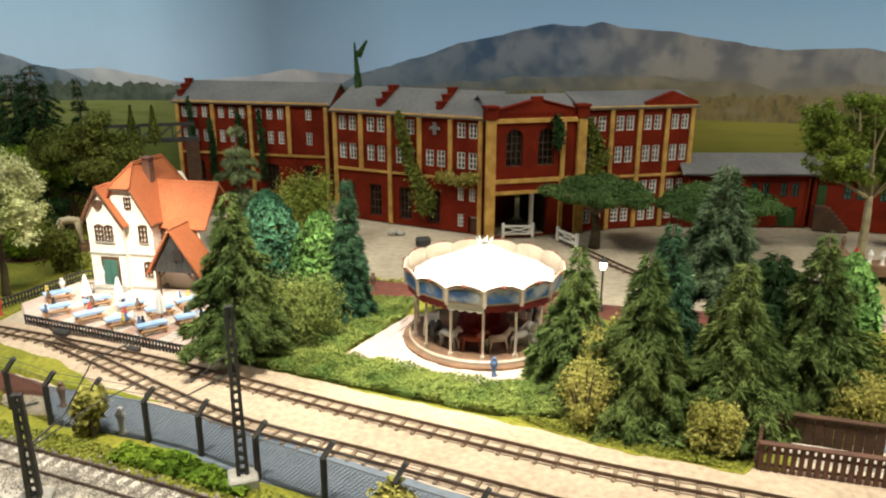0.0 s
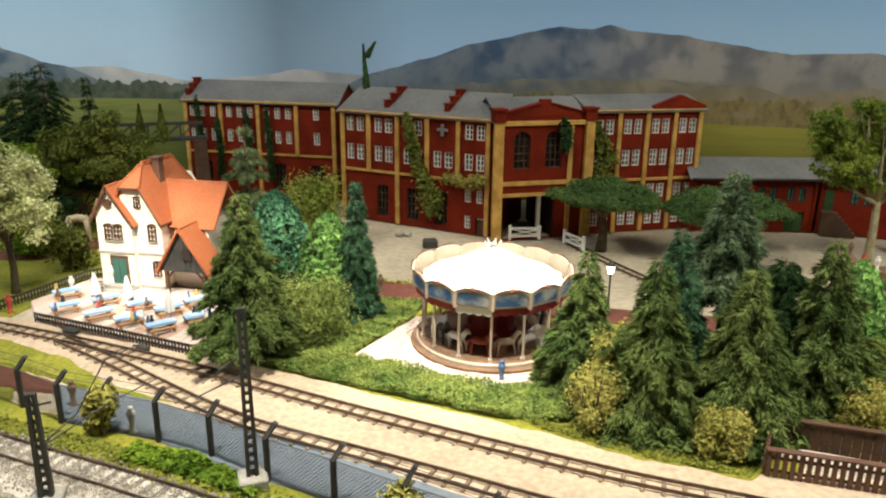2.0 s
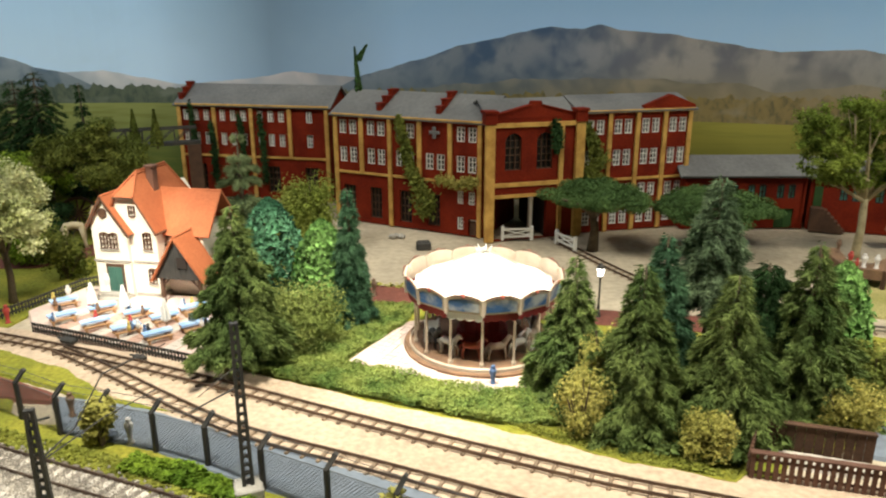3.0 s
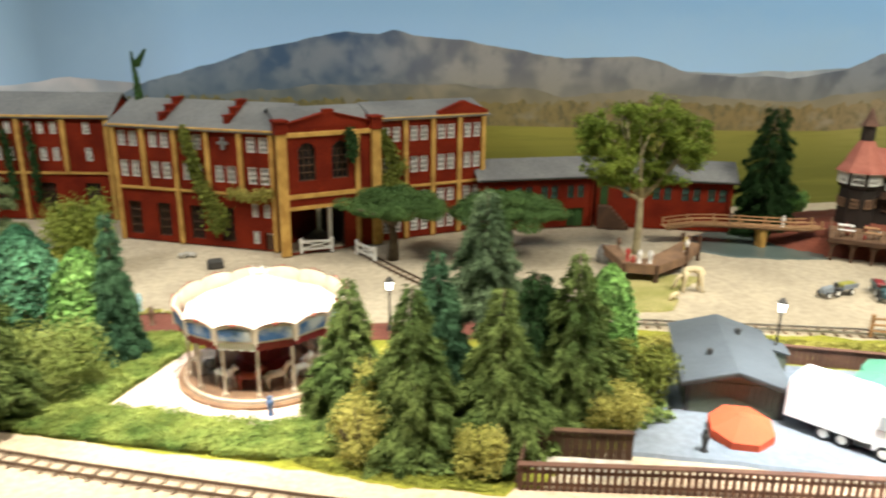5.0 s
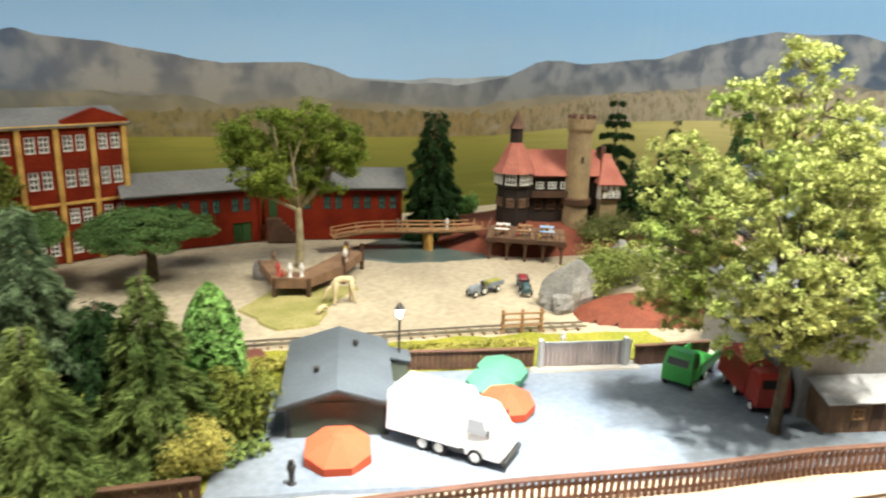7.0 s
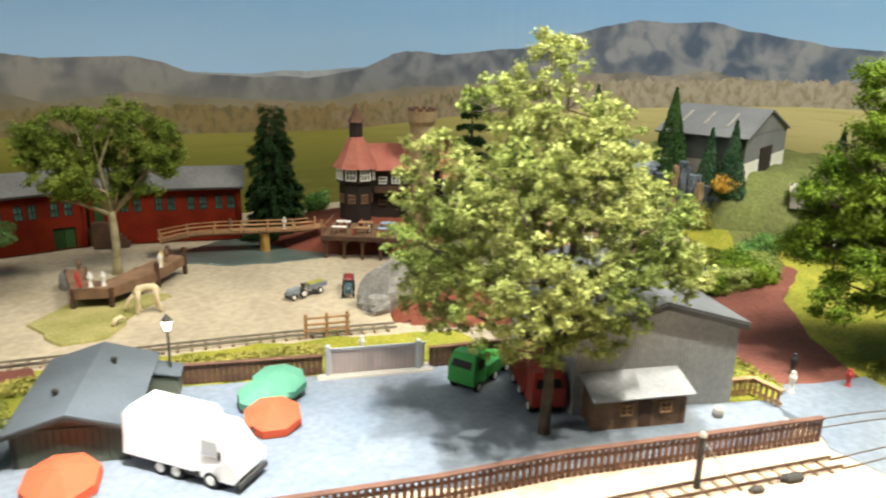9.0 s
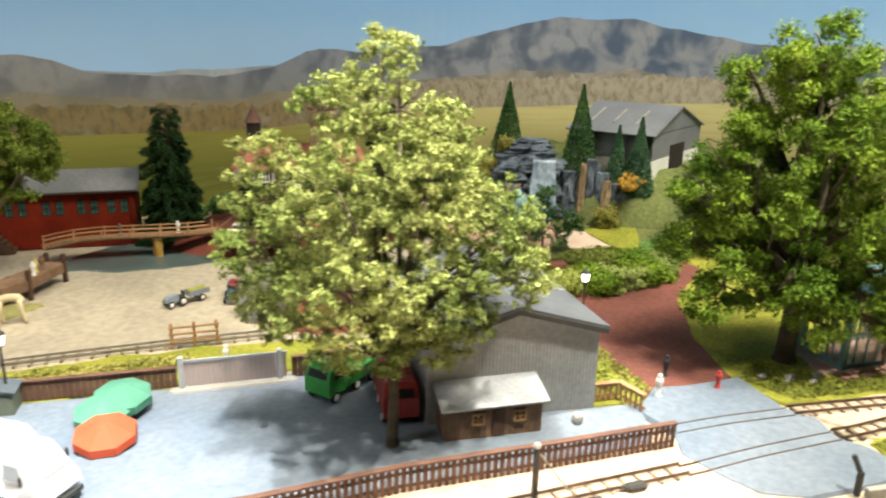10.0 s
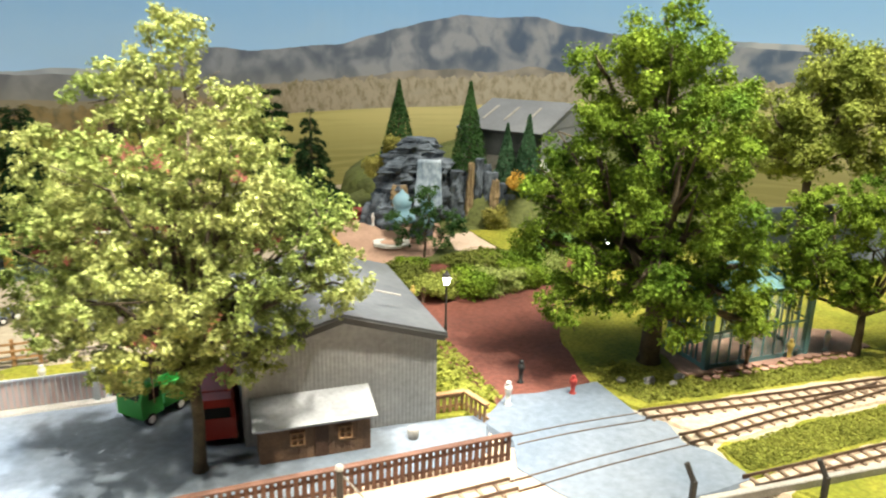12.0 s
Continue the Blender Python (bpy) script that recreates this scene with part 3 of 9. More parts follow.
patch("grass", [(-9, 10.5), (-9, 6.0), (-3.9, 4.4), (-0.2, 2.6), (1.8, 3.6), (0.2, 4.4), (-1.4, 4.9), (-2.5, 5.45), (-3.4, 5.72), (-4.2, 6.1), (-4.6, 6.9), (-5.5, 7.5), (-5.2, 8.9), (-5.0, 9.8), (-7, 11)], 0.0, GRASS, "short yellowish green grass", amp=0.07, seed=1)
patch("grass", [(-9, 9.6), (-5.1, 9.6), (-4.6, 9.9), (-2.2, 10.5), (-2.0, 12.8), (-9, 13.5)], 0.002, GRASS, "short green lawn behind the house", amp=0.07, seed=4)
patch("ground_ballast", [(-9, 7.6), (-9, 6.7), (-3.9, 4.85), (-1.0, 3.7), (-1.2, 4.2), (-1.92, 4.62), (-2.8, 4.98), (-3.73, 5.36)], 0.03, BALLAST, "grey ballast bed of the main line", "ballast", 0.05, 0.06, 2)
patch("road", [(-3.9, 6.38), (-2.98, 6.16), (-1.45, 5.45), (0.24, 4.62), (2.2, 3.75), (1.5, 3.4), (-0.87, 4.62), (-1.43, 4.86), (-2.5, 5.42), (-3.46, 5.7)], 0.015, ASPHALT, "grey asphalt service road along the mesh fence", "road", 0.02)
patch("grass", [(-9, 8.3), (-4.93, 7.38), (-4.0, 6.9), (-3.26, 6.30), (-2.6, 6.06), (-2.97, 6.14), (-3.49, 6.33), (-4.0, 6.57), (-4.58, 6.80), (-9, 7.9)], 0.020, GRASS, "yellowish grass between the tracks and the path", amp=0.04, seed=41)
patch("path", [(-9, 8.2), (-9, 7.6), (-4.45, 6.35), (-3.75, 6.25), (-3.9, 6.42), (-4.7, 6.8)], 0.018, REDPATH, "red gravel footpath", "path", 0.02)
patch("ground_track_bed", [(-9, 9.2), (-9, 8.3), (-4.7, 7.15), (-3.6, 6.6), (-2.9, 6.1), (-1.45, 5.42), (0.24, 4.62), (2.2, 3.75), (5, 2.9), (8.5, 1.8), (11.2, 1.1), (11.5, 2.1), (10.6, 2.5),
                           (9.6, 2.75), (6.4, 4.05), (4.4, 4.85), (2.7, 5.0), (1.6, 5.3), (0.5, 5.75), (-0.9, 6.35), (-2.2, 6.95), (-3.6, 7.4), (-5.0, 7.95)], 0.012, TRACKSAND, "pale sand bed of the narrow gauge tracks", "track bed", 0.04)
patch("grass", [(-2.7, 7.1), (-0.9, 6.3), (0.6, 5.7), (2.6, 4.95), (3.2, 5.4), (4.3, 5.6), (4.4, 7.4), (2.2, 8.3), (-0.6, 8.9), (-2.9, 9.2), (-3.2, 8.2)], 0.006, GRASS, "grass below the park trees", amp=0.07, seed=6)
patch("grass", [(0.55, 5.88), (1.04, 5.50), (1.59, 5.21), (2.34, 4.95), (2.6, 5.3), (2.76, 5.85), (1.64, 6.04)], 0.018, GRASS, "rough grass between the spruces and the track", amp=0.06, seed=42)
patch("pavement", [(-1.06, 7.15), (0.46, 6.42), (1.3, 6.75), (1.9, 7.6), (0.6, 8.5), (-0.45, 8.25)], 0.02, PLAZA, "pale paved square round the carousel", "pavement", 0.01)
patch("path", [(-2.9, 9.75), (-2.9, 9.2), (-0.45, 8.9), (1.6, 8.2), (3.4, 7.9), (4.9, 7.6), (4.9, 7.95), (3.4, 8.4), (1.4, 8.75), (-0.4, 9.5)], 0.014, REDPATH, "red gravel footpath behind the carousel", "path", 0.02)
patch("road", [(3.6, 5.35), (4.6, 4.95), (6.4, 4.15), (8.3, 3.3), (10.4, 2.45), (11.0, 2.98), (10.2, 3.4), (9.9, 4.8), (9.2, 5.45), (7.4, 6.05), (5.9, 6.7), (4.4, 6.9)], 0.016, ASPHALT, "grey asphalt yard inside the board fence", "yard", 0.015)
patch("road", [(10.86, 2.92), (11.4, 3.12), (11.66, 2.95), (12.34, 2.71), (12.22, 2.39), (12.06, 2.02), (12.14, 1.76), (11.92, 1.46), (11.99, 1.2), (11.87, 0.81), (11.35, 0.97), (10.8, 1.19), (10.52, 1.47), (10.5, 1.73), (10.52, 2.19), (10.8, 2.49)], 0.022, ASPHALT, "grey asphalt level crossing", "road", 0.012)
patch("path", [(11.2, 3.05), (12.3, 2.75), (12.9, 3.6), (14.0, 4.6), (15.5, 5.2), (16.5, 7.5), (15, 9.2), (12.8, 8.8), (12.4, 6.9), (11.7, 4.6)], 0.014, REDPATH, "red gravel park path", "path", 0.03)
patch("grass", [(10.4, 3.3), (11.3, 3.0), (11.85, 4.5), (12.5, 6.9), (11.8, 6.6), (10.4, 5.2)], 0.008, GRASS, "sunlit grass beside the red path", amp=0.07, seed=11)
patch("grass", [(12.25, 2.8), (12.2, 2.1), (12.73, 1.78), (13.75, 1.32), (15.0, 0.68), (18, -0.5), (22, -2), (22.5, 6), (17, 8), (15.5, 5.4), (13.6, 4.4), (12.8, 3.5)], 0.008, GRASS, "grass in the park", amp=0.07, seed=12)
patch("grass", [(11.9, 0.85), (12.1, 1.26), (13.15, 0.92), (14.2, 0.5), (17, -0.9), (20, -2.4), (16, -3), (12.0, 0.2)], 0.008, GRASS, "grass strip between the tracks", amp=0.07, seed=13)
patch("ground_track_bed", [(12.2, 1.95), (12.2, 1.28), (13.3, 0.92), (14.4, 0.5), (18, -1.2), (18, -0.7), (14.68, 0.85), (13.75, 1.36), (12.73, 1.80)], 0.012, TRACKSAND, "pale sand bed of the tracks", "track bed", 0.04)
patch("ground_track_bed", [(11.7, 0.86), (11.85, 0.55), (12.9, 0.12), (16, -1.2), (16, -0.9), (13.35, 0.32)], 0.012, TRACKSAND, "pale sand bed of the front track", "track bed", 0.04)
patch("grass", [(4.6, 7.95), (7.9, 6.95), (9.4, 6.3), (9.3, 5.55), (7.4, 6.1), (5.9, 6.75), (4.4, 7.0)], 0.006, GRASS, "grass verge behind the yard fence", amp=0.07, seed=14)
patch("grass", [(5.06, 9.35), (5.67, 9.9), (6.33, 9.85), (6.87, 9.45), (6.32, 9.18), (5.77, 8.44), (5.22, 8.55)], 0.004, DRYGRASS, "thin dry grass under the courtyard tree", amp=0.07, seed=15)


SLEEPDK = mat("grey brown sleeper", (0.20, 0.17, 0.14), (0.13, 0.11, 0.09), scale=6, fine=0.25, bump=0.4, vary=0.2)
# loose ballast stones round the main line
g = np.random.default_rng(77)
k = 9000
u = g.uniform(0, 1, k)
base = np.stack([np.interp(u, [0, 0.35, 1], [-6.5, -3.8, -0.9]), np.interp(u, [0, 0.35, 1], [6.35, 5.13, 3.95])], 1) + np.c_[g.normal(0, 0.06, k), g.normal(0, 0.13, k)]
size = g.uniform(0.008, 0.02, (k, 1))
tet = np.array([(1, 0, -0.6), (-0.5, 0.87, -0.6), (-0.5, -0.87, -0.6), (0.1, 0.1, 0.8)])
a = g.uniform(0, 6.28, k)
rot = np.stack([np.stack([np.cos(a), -np.sin(a), 0 * a], 1), np.stack([np.sin(a), np.cos(a), 0 * a], 1), np.stack([0 * a, 0 * a, 1 + 0 * a], 1)], 1)
v = np.einsum("kij,mj->kmi", rot, tet) * size[:, :, None] + np.c_[base, np.full(k, 0.036)][:, None, :]
i = np.arange(k)[:, None] * 4
f = np.concatenate([i + [0, 1, 3], i + [1, 2, 3], i + [2, 0, 3]], 0).tolist()
single("ballast_stones", Mesh().add(v.reshape(-1, 3), f), BALLAST, label="loose grey ballast stones of the main line", category="gravel", kind="stuff")


# ---- railway tracks ----
def track(name, pts, gauge, label, sleeper=(0.215, 0.034, 0.014), spacing=0.155, z=0.02, rails=True, bright=False, sleepers=True, wood=None):
    wood = wood or SLEEPER
    line, s = resample(spline(pts, 8), 0.1)
    d = np.gradient(line, axis=0)
    d /= np.linalg.norm(d, axis=1, keepdims=True)
    nn = np.c_[-d[:, 1], d[:, 0]]
    root = thing(name, 0, 0, label=label, category="railway track")
    if sleepers:
        pos = np.arange(spacing / 2, s[-1], spacing)
        base = Mesh().box(-sleeper[1] / 2, -sleeper[0] / 2, -0.02, sleeper[1] / 2, sleeper[0] / 2, sleeper[2], 0.008).data("sleeper", wood)
        for q in pos:
            x, y = np.interp(q, s, line[:, 0]), np.interp(q, s, line[:, 1])
            a = math.degrees(math.atan2(np.interp(q, s, d[:, 1]), np.interp(q, s, d[:, 0])))
            o = part("sleeper", base, wood, root)
            o.matrix_basis = pose(x * U, y * U, z * U, 0, 0, a + random.uniform(-2, 2))
    for side in (-1, 1):
        m = Mesh()
        c = line + nn * side * gauge / 2
        w, h = 0.007, 0.028
        v = np.concatenate([np.c_[c + nn * o, np.full(len(c), z + sleeper[2] + hh)] for o, hh in ((-w, 0), (w, 0), (w, h), (-w, h))])
        n = len(c)
        f = [(a * n + i, a * n + i + 1, b * n + i + 1, b * n + i) for a, b in ((0, 1), (1, 2), (2, 3), (3, 0)) for i in range(n - 1)]
        f += [(0, n, 2 * n, 3 * n), (n - 1, 4 * n - 1, 3 * n - 1, 2 * n - 1)]
        m.add(v, f)
        part("rail", m, RAILBR if bright else RAIL, root)
    return root


track("main_line_track", [(-8.5, 7.2), (-5.5, 6.0), (-3.76, 5.25), (-2.2, 4.64), (0, 3.7)], 0.22, "main line track on grey ballast", (0.36, 0.07, 0.012), 0.125, 0.022, bright=False, wood=SLEEPDK)
track("narrow_gauge_track", [(-9, 8.9), (-5.26, 7.74), (-3.39, 7.04), (-2.09, 6.47), (-1.06, 5.98), (0.23, 5.40), (1.32, 4.94), (2.3, 4.6), (5, 3.65), (8, 2.8), (10.3, 2.03)], 0.14, "narrow gauge track on pale sand")
track("narrow_gauge_track", [(-4.37, 7.41), (-3.55, 6.86), (-2.74, 6.27), (-2.05, 5.80), (-1.47, 5.50), (-0.75, 5.20), (-0.01, 4.88), (0.9, 4.48), (2.5, 3.85), (5, 3.1)], 0.14, "narrow gauge siding on pale sand")
track("narrow_gauge_track", [(12.05, 1.98), (12.35, 1.83), (12.95, 1.52), (13.6, 1.18), (14.39, 0.80), (17.5, -0.8)], 0.14, "narrow gauge track beside the park")
track("narrow_gauge_track", [(11.95, 1.49), (12.23, 1.38), (12.92, 1.17), (13.63, 0.92), (14.5, 0.66)], 0.14, "narrow gauge siding joining the park track")
track("narrow_gauge_track", [(11.75, 0.80), (12.03, 0.68), (12.49, 0.49), (13.24, 0.18), (15.5, -0.8)], 0.14, "front track leaving the level crossing")
track("street_rails", [(10.81, 2.49), (11.38, 2.28), (12.05, 1.98)], 0.14, "rails sunk in the asphalt crossing", z=-0.014, sleepers=False)
track("street_rails", [(10.3, 2.03), (10.48, 1.97), (11.06, 1.80), (11.7, 1.58), (11.95, 1.49)], 0.14, "rails sunk in the asphalt crossing", z=-0.014, sleepers=False)
track("courtyard_track", [(4.2, 8.3), (4.87, 8.10), (5.81, 7.81), (6.89, 7.48), (7.88, 7.15), (8.8, 6.8)], 0.14, "park railway track along the courtyard", z=0.0, bright=True)
track("factory_track", [(1.75, 12.6), (2.0, 11.6), (2.5, 10.4), (2.9, 9.6)], 0.14, "track through the factory gateway", z=-0.02)


# ---- trees and bushes ----
def leafy_tree(name, x, y, height, radius, trunk_h, crown, leaf, material, bark, label, seed, count=14000, clumps=90, leaf_size=0.045, trunk_r=0.09, clump=0.34, lean=(0, 0)):
    """crown: list of (dx, dy, z, radius) lobes. Leaves sit on clumps, and the clumps on the lobes' shells."""
    g = np.random.default_rng(seed)
    root = thing(name, x, y, label=label, category="tree")
    m = Mesh()
    top = np.array([lean[0], lean[1], trunk_h])
    mid = np.array([lean[0] * 0.4 + 0.02, lean[1] * 0.4, trunk_h * 0.5])
    m.path([np.array([0, 0, -0.05]), np.array([0, 0, 0.08]), mid, top], [trunk_r * 1.5, trunk_r * 1.05, trunk_r * 0.9, trunk_r * 0.8], 10)
    for dx, dy, z, r in crown:
        tip = np.array([dx, dy, z - 0.1 * r])
        bend = top + (tip - top) * 0.5 + g.normal(0, 0.08, 3)
        m.path([top - (0, 0, 0.05), bend, tip], [trunk_r * 0.55, trunk_r * 0.38, trunk_r * 0.2], 6)
        for _ in range(4):
            e = g.normal(0, 1, 3)
            e /= np.linalg.norm(e)
            m.path([bend if g.random() < 0.4 else tip, tip + e * r * 0.8], [trunk_r * 0.2, trunk_r * 0.06], 5)
    part("trunk", m, bark, root, smooth=True)
    w = np.array([r ** 2 for *_, r in crown])
    pick = g.choice(len(crown), clumps, p=w / w.sum())
    c = np.array([crown[i] for i in pick])
    e = g.normal(0, 1, (clumps, 3))
    e /= np.linalg.norm(e, axis=1, keepdims=True)
    cen = c[:, :3] + e * c[:, 3:] * g.uniform(0.45, 1.12, (clumps, 1)) * (1, 1, 0.85)
    rad = clump * g.uniform(0.6, 1.25, clumps)
    which = g.choice(clumps, count, p=rad ** 2 / (rad ** 2).sum())
    d = g.normal(0, 1, (count, 3))
    d /= np.linalg.norm(d, axis=1, keepdims=True)
    d[:, 2] *= 0.8
    pos = cen[which] + d * (rad[which] * g.uniform(0.1, 1.15, count))[:, None]
    v, f = leaves(pos, d + (0, 0, 0.5), leaf_size, g)
    part("crown", Mesh().add(v, f), material, root)
    return root


def spruce(name, x, y, height, radius, material, label, seed, whorls=18, strands=32000, low=0.10, needle=0.072, droop=0.35, trunk=0.05, shape=1.0):
    """A conifer: a straight trunk, whorls of boughs, and needle tufts along each bough."""
    g = np.random.default_rng(seed)
    root = thing(name, x, y, label=label, category="conifer")
    m = Mesh()
    m.path([(0, 0, -0.05), (0.01, 0, height * 0.5), (0, 0, height * 0.97)], [trunk * 1.2, trunk * 0.7, trunk * 0.15], 8)
    boughs = []
    z0 = height * low
    for k in range(whorls):
        u = (k + g.uniform(-0.3, 0.3)) / whorls
        u = min(max(u, 0), 0.985)
        z = z0 + (height - z0) * u
        r = radius * (1 - u) ** shape * g.uniform(0.85, 1.12) + 0.03
        n = max(4, int(9 * (1 - u) + 4))
        a0 = g.uniform(0, 6.28)
        for i in range(n):
            a = a0 + 6.283 * i / n + g.uniform(-0.25, 0.25)
            rr = r * g.uniform(0.7, 1.15)
            tip = np.array([math.cos(a) * rr, math.sin(a) * rr, z - droop * rr * g.uniform(0.4, 1.2)])
            root_p = np.array([0, 0, z + 0.06 * rr])
            boughs.append((root_p, tip, rr))
            if rr > 0.12:
                m.path([root_p, tip * 0.6 + root_p * 0.4 + (0, 0, 0.05 * rr), tip * 0.92 + root_p * 0.08], [0.012, 0.008, 0.003], 4)
    part("trunk", m, BARK, root, smooth=True)
    w = np.array([b[2] for b in boughs]) ** 1.3
    which = g.choice(len(boughs), strands, p=w / w.sum())
    p0 = np.array([b[0] for b in boughs])[which]
    p1 = np.array([b[1] for b in boughs])[which]
    t = np.sqrt(g.uniform(0.03, 1.0, strands))[:, None]
    d = p1 - p0
    side = np.cross(d, (0, 0, 1))
    side /= np.linalg.norm(side, axis=1, keepdims=True) + 1e-9
    width = np.linalg.norm(d, axis=1, keepdims=True)
    base = p0 + d * t + side * width * g.normal(0, 0.13, (strands, 1)) * (1.15 - t) + (0, 0, 1) * (0.22 * width * t * (1 - t) + g.normal(0, 0.025, (strands, 1)))
    out = d / (width + 1e-9) + side * g.normal(0, 0.7, (strands, 1)) + g.normal(0, 0.25, (strands, 3)) + (0, 0, -0.1)
    out /= np.linalg.norm(out, axis=1, keepdims=True)
    ln = needle * g.uniform(0.5, 1.3, (strands, 1))
    wv = np.cross(out, g.normal(0, 1, (strands, 3)))
    wv /= np.linalg.norm(wv, axis=1, keepdims=True) + 1e-9
    wd = needle * 0.11
    v = np.stack([base - wv * wd, base + wv * wd, base + out * ln], 1).reshape(-1, 3)
    f = np.arange(3 * strands).reshape(-1, 3).tolist()
    part("foliage", Mesh().add(v, f), material, root)
    return root


def bush(name, x, y, rx, ry, h, material, label, seed, count=6000, leaf=0.022, z=0.0, twigs=14, category="bush", lumps=12):
    g = np.random.default_rng(seed)
    root = thing(name, x, y, z, label=label, category=category)
    m = Mesh()
    for _ in range(twigs):
        a, r = g.uniform(0, 6.28), g.uniform(0.2, 0.85)
        tip = np.array([math.cos(a) * rx * r, math.sin(a) * ry * r, h * g.uniform(0.5, 0.95)])
        m.path([(0, 0, -0.02), tip * (0.5, 0.5, 0.45), tip], [0.016, 0.011, 0.004], 4)
    part("stem", m, BARK, root)
    cen = np.c_[g.uniform(-0.6, 0.6, lumps) * rx, g.uniform(-0.6, 0.6, lumps) * ry, g.uniform(0.2, 0.78, lumps) * h]
    cen[0] = (0, 0, 0.55 * h)
    w = g.integers(0, lumps, count)
    d = g.normal(0, 1, (count, 3))
    d /= np.linalg.norm(d, axis=1, keepdims=True)
    reach = g.uniform(0.3, 0.75, lumps)[w][:, None]
    pos = cen[w] + d * np.array([rx * 0.9, ry * 0.9, h * 0.55]) * reach * g.uniform(0.15, 1.1, (count, 1))
    pos[:, 2] = np.maximum(pos[:, 2], 0.02)
    v, f = leaves(pos, d + (0, 0, 0.4), leaf, g)
    part("leaves", Mesh().add(v, f), material, root)
    return root


EGG = ((0, 0.55), (0.06, 0.8), (0.2, 0.97), (0.38, 1.0), (0.6, 0.88), (0.8, 0.62), (0.93, 0.34), (1, 0.06))


def clipped_tree(name, x, y, r, h, material, label, seed, count=4200, leaf=0.036, outline=EGG):
    """A dense tree with an egg shaped crown: leaves point out of a bumpy shell, over a short trunk."""
    g = np.random.default_rng(seed)
    root = thing(name, x, y, label=label, category="tree")
    m = Mesh().path([(0, 0, -0.03), (0.01, 0, h * 0.4), (0, 0, h * 0.9)], [r * 0.12, r * 0.09, 0.006], 7)
    for k in range(16):
        a, z = k * 2.4, h * (0.12 + 0.04 * k)
        e = 0.7 * r * float(np.interp(z / h, [q[0] for q in outline], [q[1] for q in outline]))
        m.path([(0, 0, z - 0.04), (math.cos(a) * e, math.sin(a) * e, z + 0.03)], [0.010, 0.004], 4)
    part("trunk", m, BARK, root, smooth=True)
    u, a = g.uniform(0, 1, count) ** 1.15, g.uniform(0, 6.283, count)
    prof = np.interp(u, [q[0] for q in outline], [q[1] for q in outline])
    lump = np.array([1 + 0.16 * noise.noise(Vector((math.cos(t) * 2.2 + seed, math.sin(t) * 2.2, w * 7))) + 0.10 * noise.noise(Vector((math.cos(t) * 6, math.sin(t) * 6 + seed, w * 18))) for t, w in zip(a, u)])
    rad = r * prof * lump * g.uniform(0.82, 1.06, count)
    pos = np.c_[np.cos(a) * rad, np.sin(a) * rad, 0.05 + (h - 0.05) * u]
    v, f = leaves(pos, np.c_[np.cos(a), np.sin(a), np.full(count, 0.5)] * 1.4, leaf, g, 0.3)
    part("leaves", Mesh().add(v, f), material, root)
    return root


def ground_cover(name, poly, h, material, label, seed, count=12000, leaf=0.04, category="ground cover"):
    """Low leafy planting that fills an outline."""
    g = np.random.default_rng(seed)
    p = np.array(poly)
    lo, hi = p.min(0), p.max(0)
    q = g.uniform(lo, hi, (count * 3, 2))
    inside = np.zeros(len(q), bool)
    j = len(p) - 1
    for i in range(len(p)):
        c = (p[i, 1] > q[:, 1]) != (p[j, 1] > q[:, 1])
        xx = (p[j, 0] - p[i, 0]) * (q[:, 1] - p[i, 1]) / (p[j, 1] - p[i, 1] + 1e-9) + p[i, 0]
        inside ^= c & (q[:, 0] < xx)
        j = i
    q = q[inside][:count]
    hh = np.array([h * (0.55 + 0.9 * abs(noise.noise(Vector((a * 1.7, b * 1.7, seed)))) + 0.35 * noise.noise(Vector((a * 6, b * 6, seed)))) for a, b in q])
    pos = np.c_[q, np.maximum(0.01, hh * g.uniform(0.35, 1.05, len(q)))]
    v, f = leaves(pos, np.tile((0, 0, 1.0), (len(q), 1)), leaf, g)
    return single(name, Mesh().add(v, f), material, label=label, category=category, kind="stuff")


PARKLEAF = mat("light park tree leaves", (0.36, 0.39, 0.09), (0.22, 0.27, 0.05), scale=1.3, island=0.4, bump=0.0, rough=0.7, spec=0.1, translucent=0.25)
COURTLEAF = mat("courtyard tree leaves", (0.25, 0.31, 0.055), (0.13, 0.19, 0.03), scale=1.6, island=0.45, bump=0.0, rough=0.7, spec=0.1, translucent=0.25)


# the big light green lime tree in the yard
def seen_from(turn, lobes):
    """Lobes given as (across, away, height, radius), turned into plan offsets."""
    c, s = math.cos(radians(turn)), math.sin(radians(turn))
    return [(a * c - b * s, a * s + b * c, z, r) for a, b, z, r in lobes]


